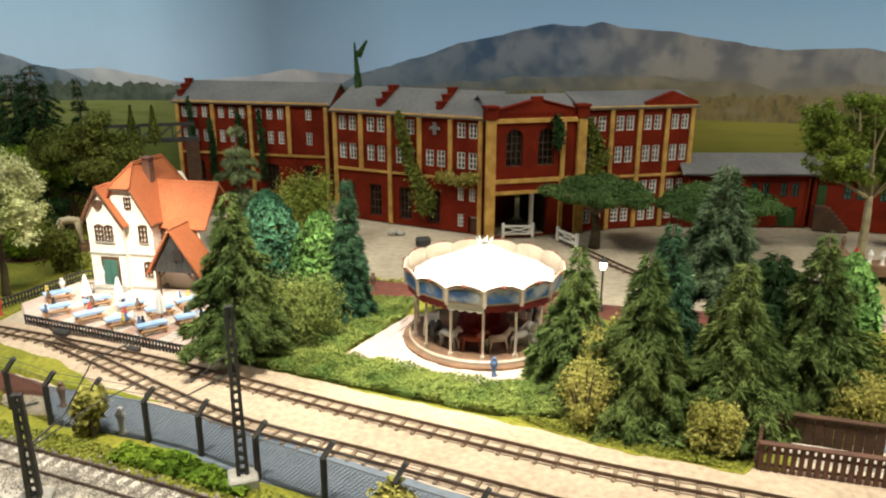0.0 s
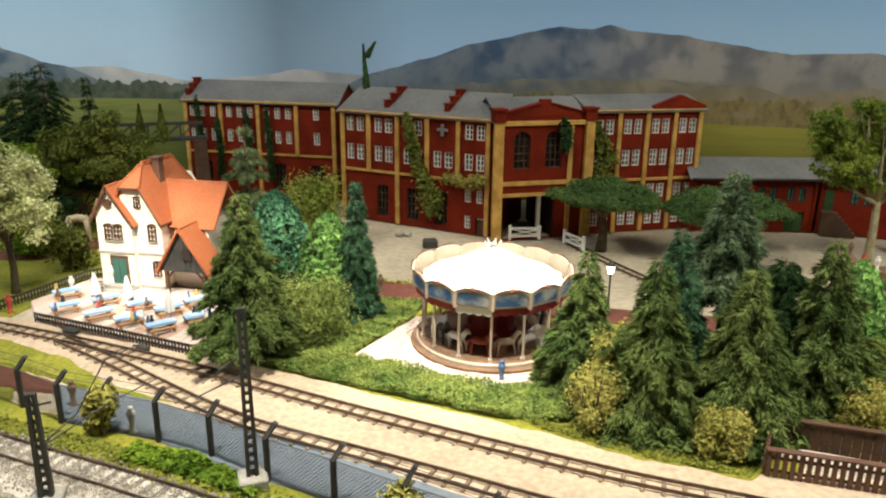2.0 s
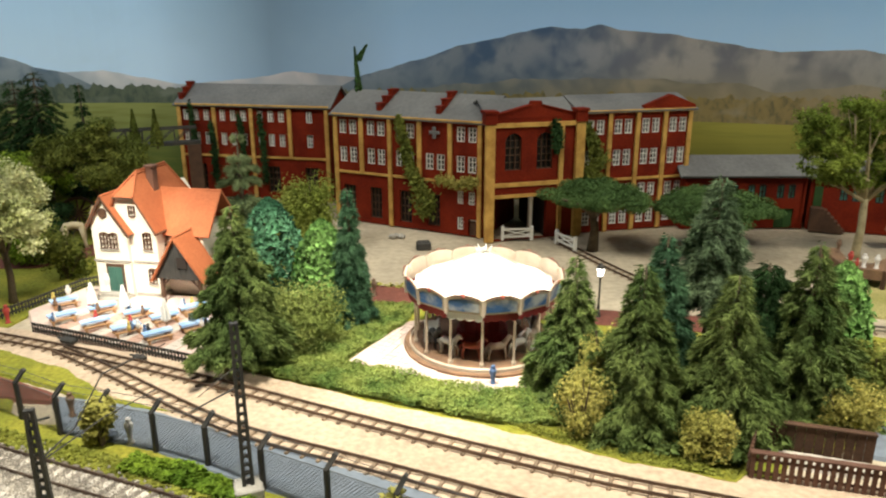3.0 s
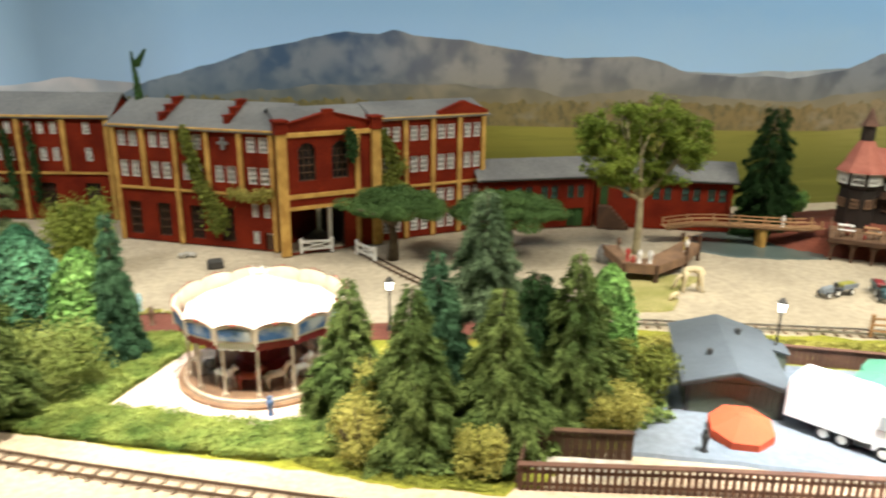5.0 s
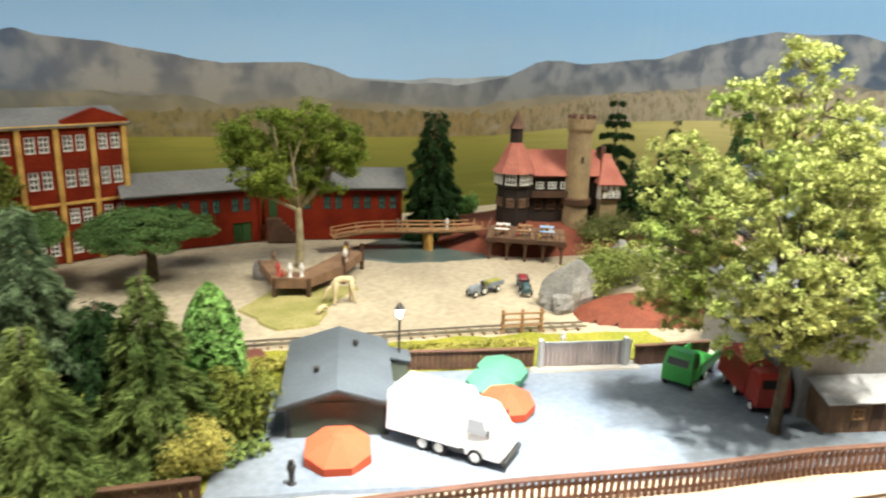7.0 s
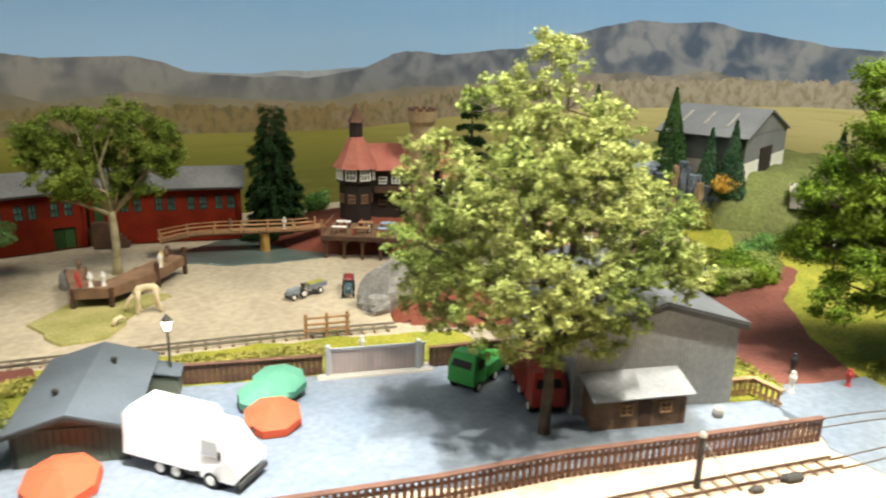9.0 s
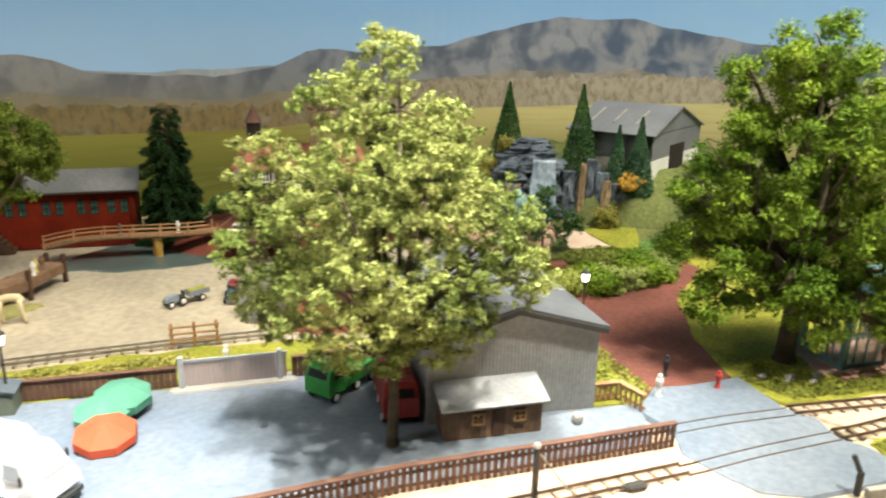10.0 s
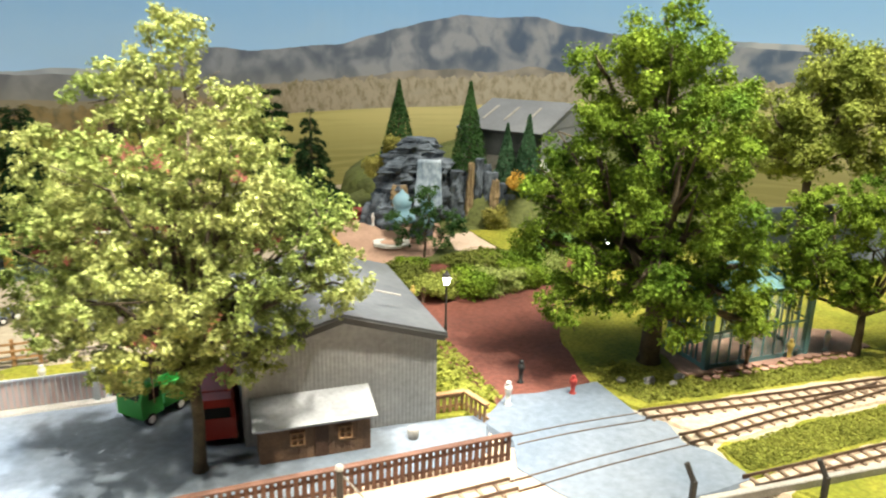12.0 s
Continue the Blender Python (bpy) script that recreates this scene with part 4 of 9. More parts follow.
leafy_tree("lime_tree", 8.55, 3.87, 3.7, 1.5, 0.95, seen_from(-40, [(a + 0.04, b + 0.16 * (z - 0.9), z, r) for a, b, z, r in [(-0.15, 0, 3.42, 0.24), (-0.5, 0.1, 3.0, 0.36), (0.0, -0.1, 3.0, 0.40), (0.3, 0.1, 2.75, 0.33), (-1.05, 0.1, 2.35, 0.46), (-0.45, -0.4, 2.4, 0.52),
           (0.25, -0.3, 2.35, 0.52), (0.65, 0.2, 2.2, 0.34), (-1.12, 0, 1.75, 0.46), (-0.4, -0.5, 1.65, 0.55), (0.35, -0.3, 1.7, 0.50), (-1.0, 0.2, 1.25, 0.40), (-0.3, -0.2, 1.1, 0.42), (0.4, 0.0, 1.25, 0.46), (0.05, -0.1, 1.08, 0.26), (-0.4, 0.5, 1.8, 0.6), (0.3, 0.5, 2.2, 0.5), (0.95, 0.1, 2.05, 0.26), (1.05, 0.0, 1.62, 0.30), (0.85, -0.1, 1.85, 0.30)]]),
           None, LIME, BARK, "large light green leafy tree standing in the asphalt yard", 21, 92000, 1700, 0.0185, 0.052, 0.072)
leafy_tree("courtyard_tree", 6.46, 10.89, 2.5, 1.2, 0.95, [(-0.6, 0, 1.55, 0.42), (0.6, 0, 1.55, 0.45), (-0.75, 0.1, 2.0, 0.4), (0.1, 0, 2.15, 0.42), (0.75, -0.1, 1.95, 0.4), (-0.3, 0, 1.4, 0.3), (0.25, 0.1, 1.3, 0.3), (0.0, 0.3, 1.9, 0.4), (-0.35, 0, 2.25, 0.3), (0.45, 0, 2.25, 0.3)], None, COURTLEAF, BARKLT,
           "olive green tree with a pale trunk in the courtyard", 22, 42000, 330, 0.022, 0.065, 0.12)
leafy_tree("park_tree", 13.24, 2.65, 3.9, 1.5, 1.1, seen_from(-43, [(a - 0.17, b, z, r) for a, b, z, r in [(0.07, 0, 3.5, 0.44), (-0.5, 0.1, 3.1, 0.46), (0.42, 0, 3.05, 0.48), (-0.15, -0.2, 3.2, 0.4), (-0.6, 0, 2.45, 0.52), (0.2, -0.3, 2.6, 0.60), (0.75, 0.1, 2.3, 0.46), (-1.0, 0, 1.9, 0.46), (-0.3, -0.4, 1.9, 0.55),
           (0.6, -0.3, 1.75, 0.55), (-1.12, 0.1, 1.4, 0.36), (-0.85, -0.3, 0.80, 0.36), (0.7, -0.3, 1.0, 0.38), (1.05, 0, 0.75, 0.32), (-0.2, -0.2, 1.4, 0.46), (0, 0.5, 2.2, 0.7), (-0.5, 0.4, 1.5, 0.5), (0.6, 0.5, 1.5, 0.5), (-0.45, -0.25, 1.0, 0.40), (0.35, -0.35, 0.95, 0.40), (0.95, -0.25, 1.25, 0.42), (0.15, 0.3, 1.0, 0.4), (-0.15, -0.5, 1.15, 0.36), (0.25, -0.55, 0.72, 0.26), (-0.6, -0.45, 1.3, 0.34), (1.15, -0.3, 0.62, 0.26)]]),
           None, GREENLEAF, BARK, "tall dense dark green leafy tree on the park lawn", 23, 120000, 620, 0.0205, 0.11, 0.135)
leafy_tree("park_tree", 15.21, 1.17, 2.2, 1.0, 0.55, [(0, 0, 1.3, 0.5), (-0.5, 0.45, 1.2, 0.45), (0.5, -0.4, 1.25, 0.45), (0.1, 0, 1.8, 0.45), (-0.35, 0.35, 1.7, 0.4), (0.4, -0.35, 1.75, 0.4), (-0.7, 0.6, 0.85, 0.3), (0.6, -0.5, 0.85, 0.32), (-0.2, 0.1, 0.85, 0.3), (-0.65, 0.6, 1.55, 0.32)], None, GREENLEAF, BARK, "wide airy green tree on the lawn", 24, 42000, 330, 0.020, 0.05, 0.10)
leafy_tree("park_tree", 18.5, 3.2, 3.6, 1.2, 1.6, [(0, 0, 2.6, 0.7), (-0.6, 0.4, 2.4, 0.5), (0.6, -0.3, 2.5, 0.5), (0.1, 0, 3.2, 0.45), (-0.2, 0.1, 1.9, 0.55), (0.7, -0.6, 1.8, 0.5), (-0.8, 0.7, 1.9, 0.45), (0.9, -0.7, 2.6, 0.5), (0.5, -0.4, 3.0, 0.45)], None, PARKLEAF, BARK, "light green tree behind the park", 25, 50000, 200, 0.028, 0.08, 0.2)

BLUELEAF = mat("blue green leaves with pale tips", (0.15, 0.34, 0.19), (0.04, 0.12, 0.065), scale=1.5, island=0.65, bump=0.0, rough=0.6, translucent=0.15, spec=0.1)
PALEOLIVE = mat("pale olive leaves", (0.37, 0.42, 0.13), (0.20, 0.25, 0.065), scale=2, island=0.4, bump=0.0, rough=0.7, translucent=0.25, spec=0.06)
STEPPED = mat("grey olive needles", (0.27, 0.33, 0.16), (0.12, 0.165, 0.075), scale=1.5, island=0.5, bump=0.0, rough=0.7, translucent=0.2, spec=0.06)
FROST = mat("frosted pale needles", (0.20, 0.27, 0.15), (0.08, 0.13, 0.065), scale=1.5, island=0.5, bump=0.0, rough=0.7, translucent=0.2, spec=0.06)
spruce("spruce", 1.25, 6.45, 1.46, 0.46, SPRUCE, "grey green spruce beside the carousel", 31, whorls=15)
spruce("spruce", 1.74, 5.85, 1.58, 0.56, SPRUCE, "green spruce with drooping boughs", 32, strands=42000)
spruce("spruce", 2.55, 5.85, 1.50, 0.56, SPRUCE, "green spruce with drooping boughs and a yellowish top", 33, strands=42000)
spruce("spruce", 3.42, 6.25, 1.66, 0.58, SPRUCE, "green spruce beside the storage pen", 34, strands=42000)
spruce("spruce", 2.08, 6.4, 1.70, 0.36, BLUESPR, "blue green spruce behind the others", 35, whorls=15, low=0.25)
spruce("spruce", 2.62, 6.65, 2.18, 0.44, FROST, "tall frosted spruce with a bare lower trunk", 36, whorls=15, low=0.42, droop=0.25, shape=0.8)
spruce("spruce", 3.1, 6.5, 1.40, 0.34, DARKGR, "dark ragged spruce with a bare lower trunk", 37, whorls=6, low=0.55, droop=0.6, strands=16000, shape=0.5)
spruce("spruce", -2.16, 7.02, 1.84, 0.57, SPRUCE, "large grey green spruce by the terrace fence", 38, strands=42000, low=0.2)
spruce("spruce", -1.14, 8.2, 1.74, 0.23, BLUESPR, "slim dark blue green conifer", 39)
spruce("spruce", -3.04, 10.5, 2.10, 0.62, STEPPED, "stepped grey green spruce behind the house", 40, strands=60000, whorls=9, droop=0.15)
spruce("dark_conifer", 9.3, 11.55, 2.35, 0.5, DARKGR, "tall dark conifer beside the annex", 41, shape=0.38, whorls=26, strands=60000, low=0.04)
spruce("tiered_conifer", 13.78, 11.6, 2.55, 0.46, DARKGR, "dark tiered conifer behind the villa", 42, whorls=11, strands=60000, shape=0.5, droop=0.1)
clipped_tree("round_tree", -2.26, 8.95, 0.42, 1.42, BLUELEAF, "blue green egg shaped tree with small pale leaf tips", 51)
clipped_tree("round_tree", -1.50, 8.40, 0.36, 1.28, BRIGHT, "bright green egg shaped tree", 52)
bush("round_tree", -2.30, 11.6, 0.48, 0.45, 1.2, PARKLEAF, "light olive rounded tree before the factory", 53, 16000, 0.024, lumps=24, category="tree")
clipped_tree("round_tree", 4.13, 7.0, 0.30, 1.20, BRIGHT, "bright green egg shaped shrub", 54)
bush("bush", -1.72, 7.5, 0.60, 0.45, 0.84, PALEOLIVE, "pale olive bush beside the ground cover", 55, 16000, 0.015, lumps=18)
bush("bush", 1.22, 5.68, 0.30, 0.26, 0.62, YELLOWB, "yellow green wispy bush below the spruces", 56, 9000, 0.014, lumps=16)
bush("bush", 1.50, 6.05, 0.24, 0.22, 0.98, YELLOWB, "tall yellow green wispy bush between the spruces", 65, 8000, 0.014, lumps=16)
bush("bush", 2.25, 5.32, 0.26, 0.22, 0.44, YELLOWB, "yellow green wispy bush below the spruces", 57, 10000, 0.015)
bush("bush", 3.62, 5.75, 0.3, 0.28, 0.45, YELLOWB, "yellow green wispy bush by the crate", 58, 10000, 0.015)
bush("bush", 4.2, 6.3, 0.38, 0.35, 0.6, OLIVE, "olive bush between the spruces and the hut", 59, 7000)
bush("bush", 11.0, 6.6, 1.0, 0.6, 0.55, GREENLEAF, "green shrubs behind the barn", 60, 14000, lumps=20)
bush("bush", 12.5, 6.3, 0.7, 0.4, 0.36, OLIVE, "olive shrubs beside the park path", 61, 12000, lumps=16)
bush("bush", 9.75, 7.75, 0.5, 0.42, 0.62, LIME, "yellow green bush behind the boulder", 62, 7000)
ground_cover("ground_cover", [(-2.4, 7.0), (-0.9, 6.38), (0.4, 5.85), (1.2, 5.75), (1.0, 6.5), (0.4, 6.42), (-1.1, 7.1), (-0.5, 8.1), (-0.35, 8.75), (-1.4, 8.9), (-1.6, 7.9), (-2.3, 7.6)], 0.11, HEDGE, "low green ground cover plants", 71, 62000, 0.0145)


def cedar(name, x, y, h, radius, label, seed):
    g = np.random.default_rng(seed)
    root = thing(name, x, y, label=label, category="tree")
    m = Mesh()
    m.path([(0, 0, -0.03), (0.02, 0, h * 0.3), (-0.02, 0.02, h * 0.5)], [0.10, 0.07, 0.06], 8)
    for i in range(9):
        a = 6.283 * i / 9 + g.uniform(-0.2, 0.2)
        r = radius * g.uniform(0.5, 0.85)
        m.path([(0, 0, h * 0.48), (math.cos(a) * r * 0.5, math.sin(a) * r * 0.5, h * 0.68), (math.cos(a) * r, math.sin(a) * r, h * 0.78)], [0.05, 0.03, 0.012], 5)
    part("trunk", m, BARK, root, smooth=True)
    k = 46000
    lum = 60
    a, r = g.uniform(0, 6.283, lum), radius * np.sqrt(g.uniform(0.0, 0.75, lum))
    cen = np.c_[np.cos(a) * r, np.sin(a) * r, h * (0.85 - 0.26 * (r / radius) ** 2) + g.normal(0, 0.05, lum)]
    w = g.integers(0, lum, k)
    d = g.normal(0, 1, (k, 3))
    d /= np.linalg.norm(d, axis=1, keepdims=True)
    pos = cen[w] + d * (radius * 0.26, radius * 0.26, h * 0.085) * g.uniform(0.6, 1.05, (k, 1))
    v, f = leaves(pos, d + (0, 0, 0.8), 0.018, g)
    part("crown", Mesh().add(v, f), CEDAR, root)
    return root


cedar("cedar", 2.40, 11.3, 1.18, 0.88, "broad flat-topped cedar by the factory gate", 81)
cedar("cedar", 4.28, 11.1, 1.12, 0.92, "broad flat-topped cedar in the courtyard", 82)


# ---- building tools ----
def at(ob, x, y, z=0.0, rz=0.0, rx=0.0, ry=0.0):
    ob.matrix_basis = pose(x * U, y * U, z * U, rx, ry, rz)
    return ob


def holed_wall(length, height, thick, openings):
    """An upright wall along x, front at y = 0, with rectangular openings (x0, x1, z0, z1) through it."""
    xs = sorted({0.0, length, *[v for o in openings for v in o[:2]]})
    zs = sorted({0.0, height, *[v for o in openings for v in o[2:4]]})
    m = Mesh()

    def hole(i, j):
        x, z = (xs[i] + xs[i + 1]) / 2, (zs[j] + zs[j + 1]) / 2
        return any(o[0] < x < o[1] and o[2] < z < o[3] for o in openings)

    for i in range(len(xs) - 1):
        for j in range(len(zs) - 1):
            if not hole(i, j):
                a, b, c, d = xs[i], xs[i + 1], zs[j], zs[j + 1]
                m.add([(a, 0, c), (b, 0, c), (b, 0, d), (a, 0, d)], [(0, 1, 2, 3)])
                m.add([(a, thick, c), (b, thick, c), (b, thick, d), (a, thick, d)], [(3, 2, 1, 0)])
    for x0, x1, z0, z1 in openings:
        m.add([(x0, 0, z0), (x1, 0, z0), (x1, 0, z1), (x0, 0, z1), (x0, thick, z0), (x1, thick, z0), (x1, thick, z1), (x0, thick, z1)],
              [(0, 4, 5, 1), (1, 5, 6, 2), (2, 6, 7, 3), (3, 7, 4, 0)])
    m.add([(0, 0, 0), (0, thick, 0), (0, thick, height), (0, 0, height)], [(0, 3, 2, 1)])
    m.add([(length, 0, 0), (length, thick, 0), (length, thick, height), (length, 0, height)], [(0, 1, 2, 3)])
    m.add([(0, 0, height), (length, 0, height), (length, thick, height), (0, thick, height)], [(0, 1, 2, 3)])
    return m.weld()


def window_frame_mesh(w, h, bar=0.018, cols=2, rows=3, depth=0.02, arch=True):
    """A frame with its glazing bars in one piece, and a curved hood over it."""
    bx, bz = bar * 0.8, bar * 0.7
    cw, ch = (w - 2 * bar - (cols - 1) * bx) / cols, (h - 2 * bar - (rows - 1) * bz) / rows
    panes = [(bar + i * (cw + bx), bar + i * (cw + bx) + cw, bar + j * (ch + bz), bar + j * (ch + bz) + ch) for i in range(cols) for j in range(rows)]
    m = holed_wall(w, h, depth + 0.01, panes)
    m.v = [v + (-w / 2, -depth, 0) for v in m.v]
    if arch:
        k = 6
        ang = [math.pi * i / k for i in range(k + 1)]
        p = [(-math.cos(a) * w / 2, h - bar * 0.6 + math.sin(a) * w * 0.22) for a in ang]
        v = [(x, y, z + dz) for x, z in p for y, dz in ((-depth - 0.004, -bar), (-depth - 0.004, 0.0), (0.01, 0.0), (0.01, -bar))]
        m.add(v, [(4 * i + j, 4 * i + (j + 1) % 4, 4 * i + 4 + (j + 1) % 4, 4 * i + 4 + j) for i in range(k) for j in range(4)] + [(0, 3, 2, 1), (4 * k, 4 * k + 1, 4 * k + 2, 4 * k + 3)])
    return m


GLASS = mat("dark window glass", (0.012, 0.012, 0.012), (0.022, 0.02, 0.018), scale=2, rough=0.3, bump=0.0, spec=0.25)
GREENGLASS = mat("turquoise window sheet", (0.16, 0.45, 0.38), (0.12, 0.36, 0.30), scale=3, rough=0.3, bump=0.0)
_frames = {}


def window(root, x, y, z, w, h, rz=0.0, frame_mat=None, glass=None, cols=2, rows=3, arch=True, name="window", sill=False):
    """A window unit: frame, with its pane one level deeper. x, y is the middle of its foot."""
    frame_mat, glass = frame_mat or WHITE, glass or GLASS
    key = (round(w, 3), round(h, 3), frame_mat.name, glass.name, cols, rows, arch)
    if key not in _frames:
        f = window_frame_mesh(w, h, min(0.016, w * 0.12), cols, rows, 0.02, arch).data("window_frame", frame_mat)
        p = Mesh().box(-w / 2 + 0.004, 0.012, 0.004, w / 2 - 0.004, 0.02, h - 0.004).data("pane", glass)
        _frames[key] = (f, p)
    f, p = _frames[key]
    o = at(part(name, f, frame_mat, root), x, y, z, rz)
    part("pane", p, glass, o)
    if sill:
        part("sill", Mesh().box(-w / 2 - 0.02, -0.035, -0.025, w / 2 + 0.02, 0.01, 0.0), CREAM, o)
    return o


def on_line(x, y, rz, lx, ly=0.0):
    c, s = math.cos(radians(rz)), math.sin(radians(rz))
    return x + c * lx - s * ly, y + s * lx + c * ly


def gable_roof(length, depth, z0, rise, over, thick=0.03, x0=0.0, ridge=0.5, y0=0.0):
    """A roof with its ridge along x."""
    m = Mesh()
    yr = y0 + depth * ridge
    sl = rise / (depth * ridge)
    m.slab([(x0 - over, y0 - over, z0 - sl * over), (x0 + length + over, y0 - over, z0 - sl * over), (x0 + length + over, yr, z0 + rise), (x0 - over, yr, z0 + rise)], thick)
    sb = rise / (depth * (1 - ridge))
    m.slab([(x0 - over, yr, z0 + rise), (x0 + length + over, yr, z0 + rise), (x0 + length + over, y0 + depth + over, z0 - sb * over), (x0 - over, y0 + depth + over, z0 - sb * over)], thick)
    return m


def ivy(root_xy, rz, strands, seed, material, label, count=900, leaf=0.032):
    """Creeper hanging on a wall: strands of (x, z, half width) along the wall's line."""
    g = np.random.default_rng(seed)
    pts, _ = resample(np.array(strands, float), 0.03)
    pick = pts[g.integers(0, len(pts), count)]
    lx = pick[:, 0] + g.normal(0, 0.55, count) * pick[:, 2]
    lz = pick[:, 1] + g.normal(0, 0.05, count)
    ly = -0.06 - np.abs(g.normal(0, 0.03, count))
    v, f = leaves(np.c_[lx, ly, np.maximum(lz, 0.02)], np.tile((0, -1.0, 0.2), (count, 1)), leaf, g)
    m = Mesh().add(v, f)
    return single("ivy", m, material, root_xy[0], root_xy[1], 0, rz, label, "creeper", kind="stuff")


# ---- the red brick factory ----
factory = thing("factory", 0, 0, label="long red brick factory with cream pilasters and grey roofs", category="factory")


def wing(ax, ay, rz, length, depth, eave, bays, openings, pil_full=(), band=0.93, thick=0.10, windows=(), rise=0.36, roof=True, ends=True):
    place = (ax, ay, 0, rz)
    at(part("wall", holed_wall(length, eave, thick, openings), BRICK, factory), *place)
    side = Mesh().box(0, thick, 0, thick, depth, eave).box(length - thick, thick, 0, length, depth, eave).box(thick, depth - thick, 0, length - thick, depth, eave)
    at(part("rear_wall", side, BRICK, factory), *place)
    # near black sheet behind the windows, its colour stands for the shade indoors
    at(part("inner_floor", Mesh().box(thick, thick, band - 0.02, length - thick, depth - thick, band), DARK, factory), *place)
    if ends:
        for x in (0, length - thick):
            g = Mesh().add([(x, 0, eave), (x + thick, 0, eave), (x, depth * 0.5, eave + rise - 0.03), (x + thick, depth * 0.5, eave + rise - 0.03), (x, depth, eave), (x + thick, depth, eave)],
                           [(0, 2, 4), (1, 5, 3), (0, 1, 3, 2), (2, 3, 5, 4)])
            at(part("gable", g, BRICK, factory), *place)
    for i in range(bays + 1):
        x = length * i / bays
        full = i in pil_full or i in (0, bays)
        m = Mesh().box(-0.04, -0.045, 0.0 if full else band, 0.04, 0.0, eave - 0.055, 0.008)
        at(part("pilaster", m, CREAM, factory), *on_line(ax, ay, rz, min(max(x, 0.04), length - 0.04)), 0, rz)
    at(part("band", Mesh().box(0, -0.03, band - 0.022, length, 0, band + 0.022, 0.006), CREAM, factory), *place)
    at(part("cornice", Mesh().box(-0.02, -0.06, eave - 0.055, length + 0.02, 0, eave - 0.005, 0.008), CREAM, factory), *place)
    for x, z, w, h, kind in windows:
        if kind == "w":
            window(factory, *on_line(ax, ay, rz, x, 0.03), z, w, h, rz)
        else:
            window(factory, *on_line(ax, ay, rz, x, 0.05), z, w, h, rz, WOODDK, GLASS, 3, 4, False, "factory_window")
    if roof:
        at(part("roof", gable_roof(length, depth, eave, rise, 0.07), SLATE, factory), *place)


def opening(x, z, w, h):
    return (x - w / 2, x + w / 2, z, z + h)


# left wing, set back
wl = 3.38
wins = [(wl * (b + f) / 4, z, 0.125, h, "w") for b in range(4) for f in (0.22, 0.5, 0.78) for z, h in ((1.62, 0.22), (1.12, 0.25)) if not (b == 3 and f != 0.5)]
arches = [(wl * (b + 0.5) / 4, 0.15, 0.28, 0.55, "d") for b in range(4)]
wing(-5.65, 15.4, -12.8, wl, 1.2, 1.97, 4, [opening(x, z, w, h) for x, z, w, h, _ in wins + arches], (2,), 0.89, windows=wins + arches)
# middle wing
wm = 2.99
bay = wm / 5
wins = [(bay * (b + f), z, 0.15, h, "w") for b in range(5) for f in (0.32, 0.68) for z, h in ((1.63, 0.25), (1.11, 0.28)) if not (b == 3 and z > 1.5)]
wins += [(bay * (4 + f), z, 0.11, 0.22, "w") for f in (0.32, 0.68) for z in (0.56, )] + [(bay * 4.32, 0.10, 0.11, 0.22, "w")]
arches = [(bay * (b + f), 0.10, 0.25, 0.58, "d") for b, f in ((0, 0.5), (1, 0.45), (2, 0.5), (3, 0.45))]
doors = [(bay * 4.7, 0.0, 0.15, 0.30)]
wing(-2.05, 13.35, -26.8, wm, 1.5, 2.0, 5, [opening(x, z, w, h) for x, z, w, h, _ in wins + arches] + [opening(*d) for d in doors], (2,), windows=wins + arches)
dx, dy = on_line(-2.05, 13.35, -26.8, bay * 4.7, 0.05)
at(part("door", Mesh().box(-0.075, 0, 0, 0.075, 0.02, 0.26, 0.004), WOODDK, factory, "dark wooden factory door"), dx, dy, 0, -26.8)
at(part("fanlight", Mesh().box(-0.07, 0, 0.26, 0.07, 0.015, 0.30, 0.003), WHITE, factory), dx, dy, 0, -26.8)
# emblem on the wall
ex, ey = on_line(-2.05, 13.35, -26.8, bay * 3.5, -0.01)
at(part("emblem", Mesh().box(-0.10, -0.03, 1.74, 0.10, 0, 1.79, 0.01).box(-0.03, -0.035, 1.66, 0.03, 0, 1.74, 0.01).box(-0.03, -0.035, 1.79, 0.03, 0, 1.86, 0.01), ROCK, factory, "grey cast emblem"), ex, ey, 0, -26.8)
# gateway block
we = 1.60
tall = [(0.42, 1.20, 0.29, 0.62), (0.98, 1.20, 0.29, 0.62)]
gate_o = (0.10, 1.05, 0.0, 0.74)
gx0, gy0, grz = 0.72, 11.75, 16.0
place = (gx0, gy0, 0, grz)
at(part("wall", holed_wall(we, 2.06, 0.10, [opening(*t) for t in tall] + [gate_o]), BRICK, factory), *place)
at(part("rear_wall", Mesh().box(0, 0.1, 0, 0.08, 1.4, 2.06).box(we - 0.08, 0.1, 0, we, 1.4, 2.06).box(0.08, 1.32, 0.75, we - 0.08, 1.4, 2.06), BRICK, factory), *place)
# floor and passage wall carry the gateway's shade as near black colour
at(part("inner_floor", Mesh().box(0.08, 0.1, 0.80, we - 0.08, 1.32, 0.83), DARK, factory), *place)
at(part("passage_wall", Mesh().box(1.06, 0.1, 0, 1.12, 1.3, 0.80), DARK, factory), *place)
at(part("lintel", Mesh().box(0.08, -0.02, 0.74, 1.08, 0.0, 0.80, 0.006), CREAM, factory), *place)
at(part("gate_post", Mesh().box(0.80, 0.16, 0.0, 0.86, 0.24, 0.74, 0.006), WHITE, factory), *place)
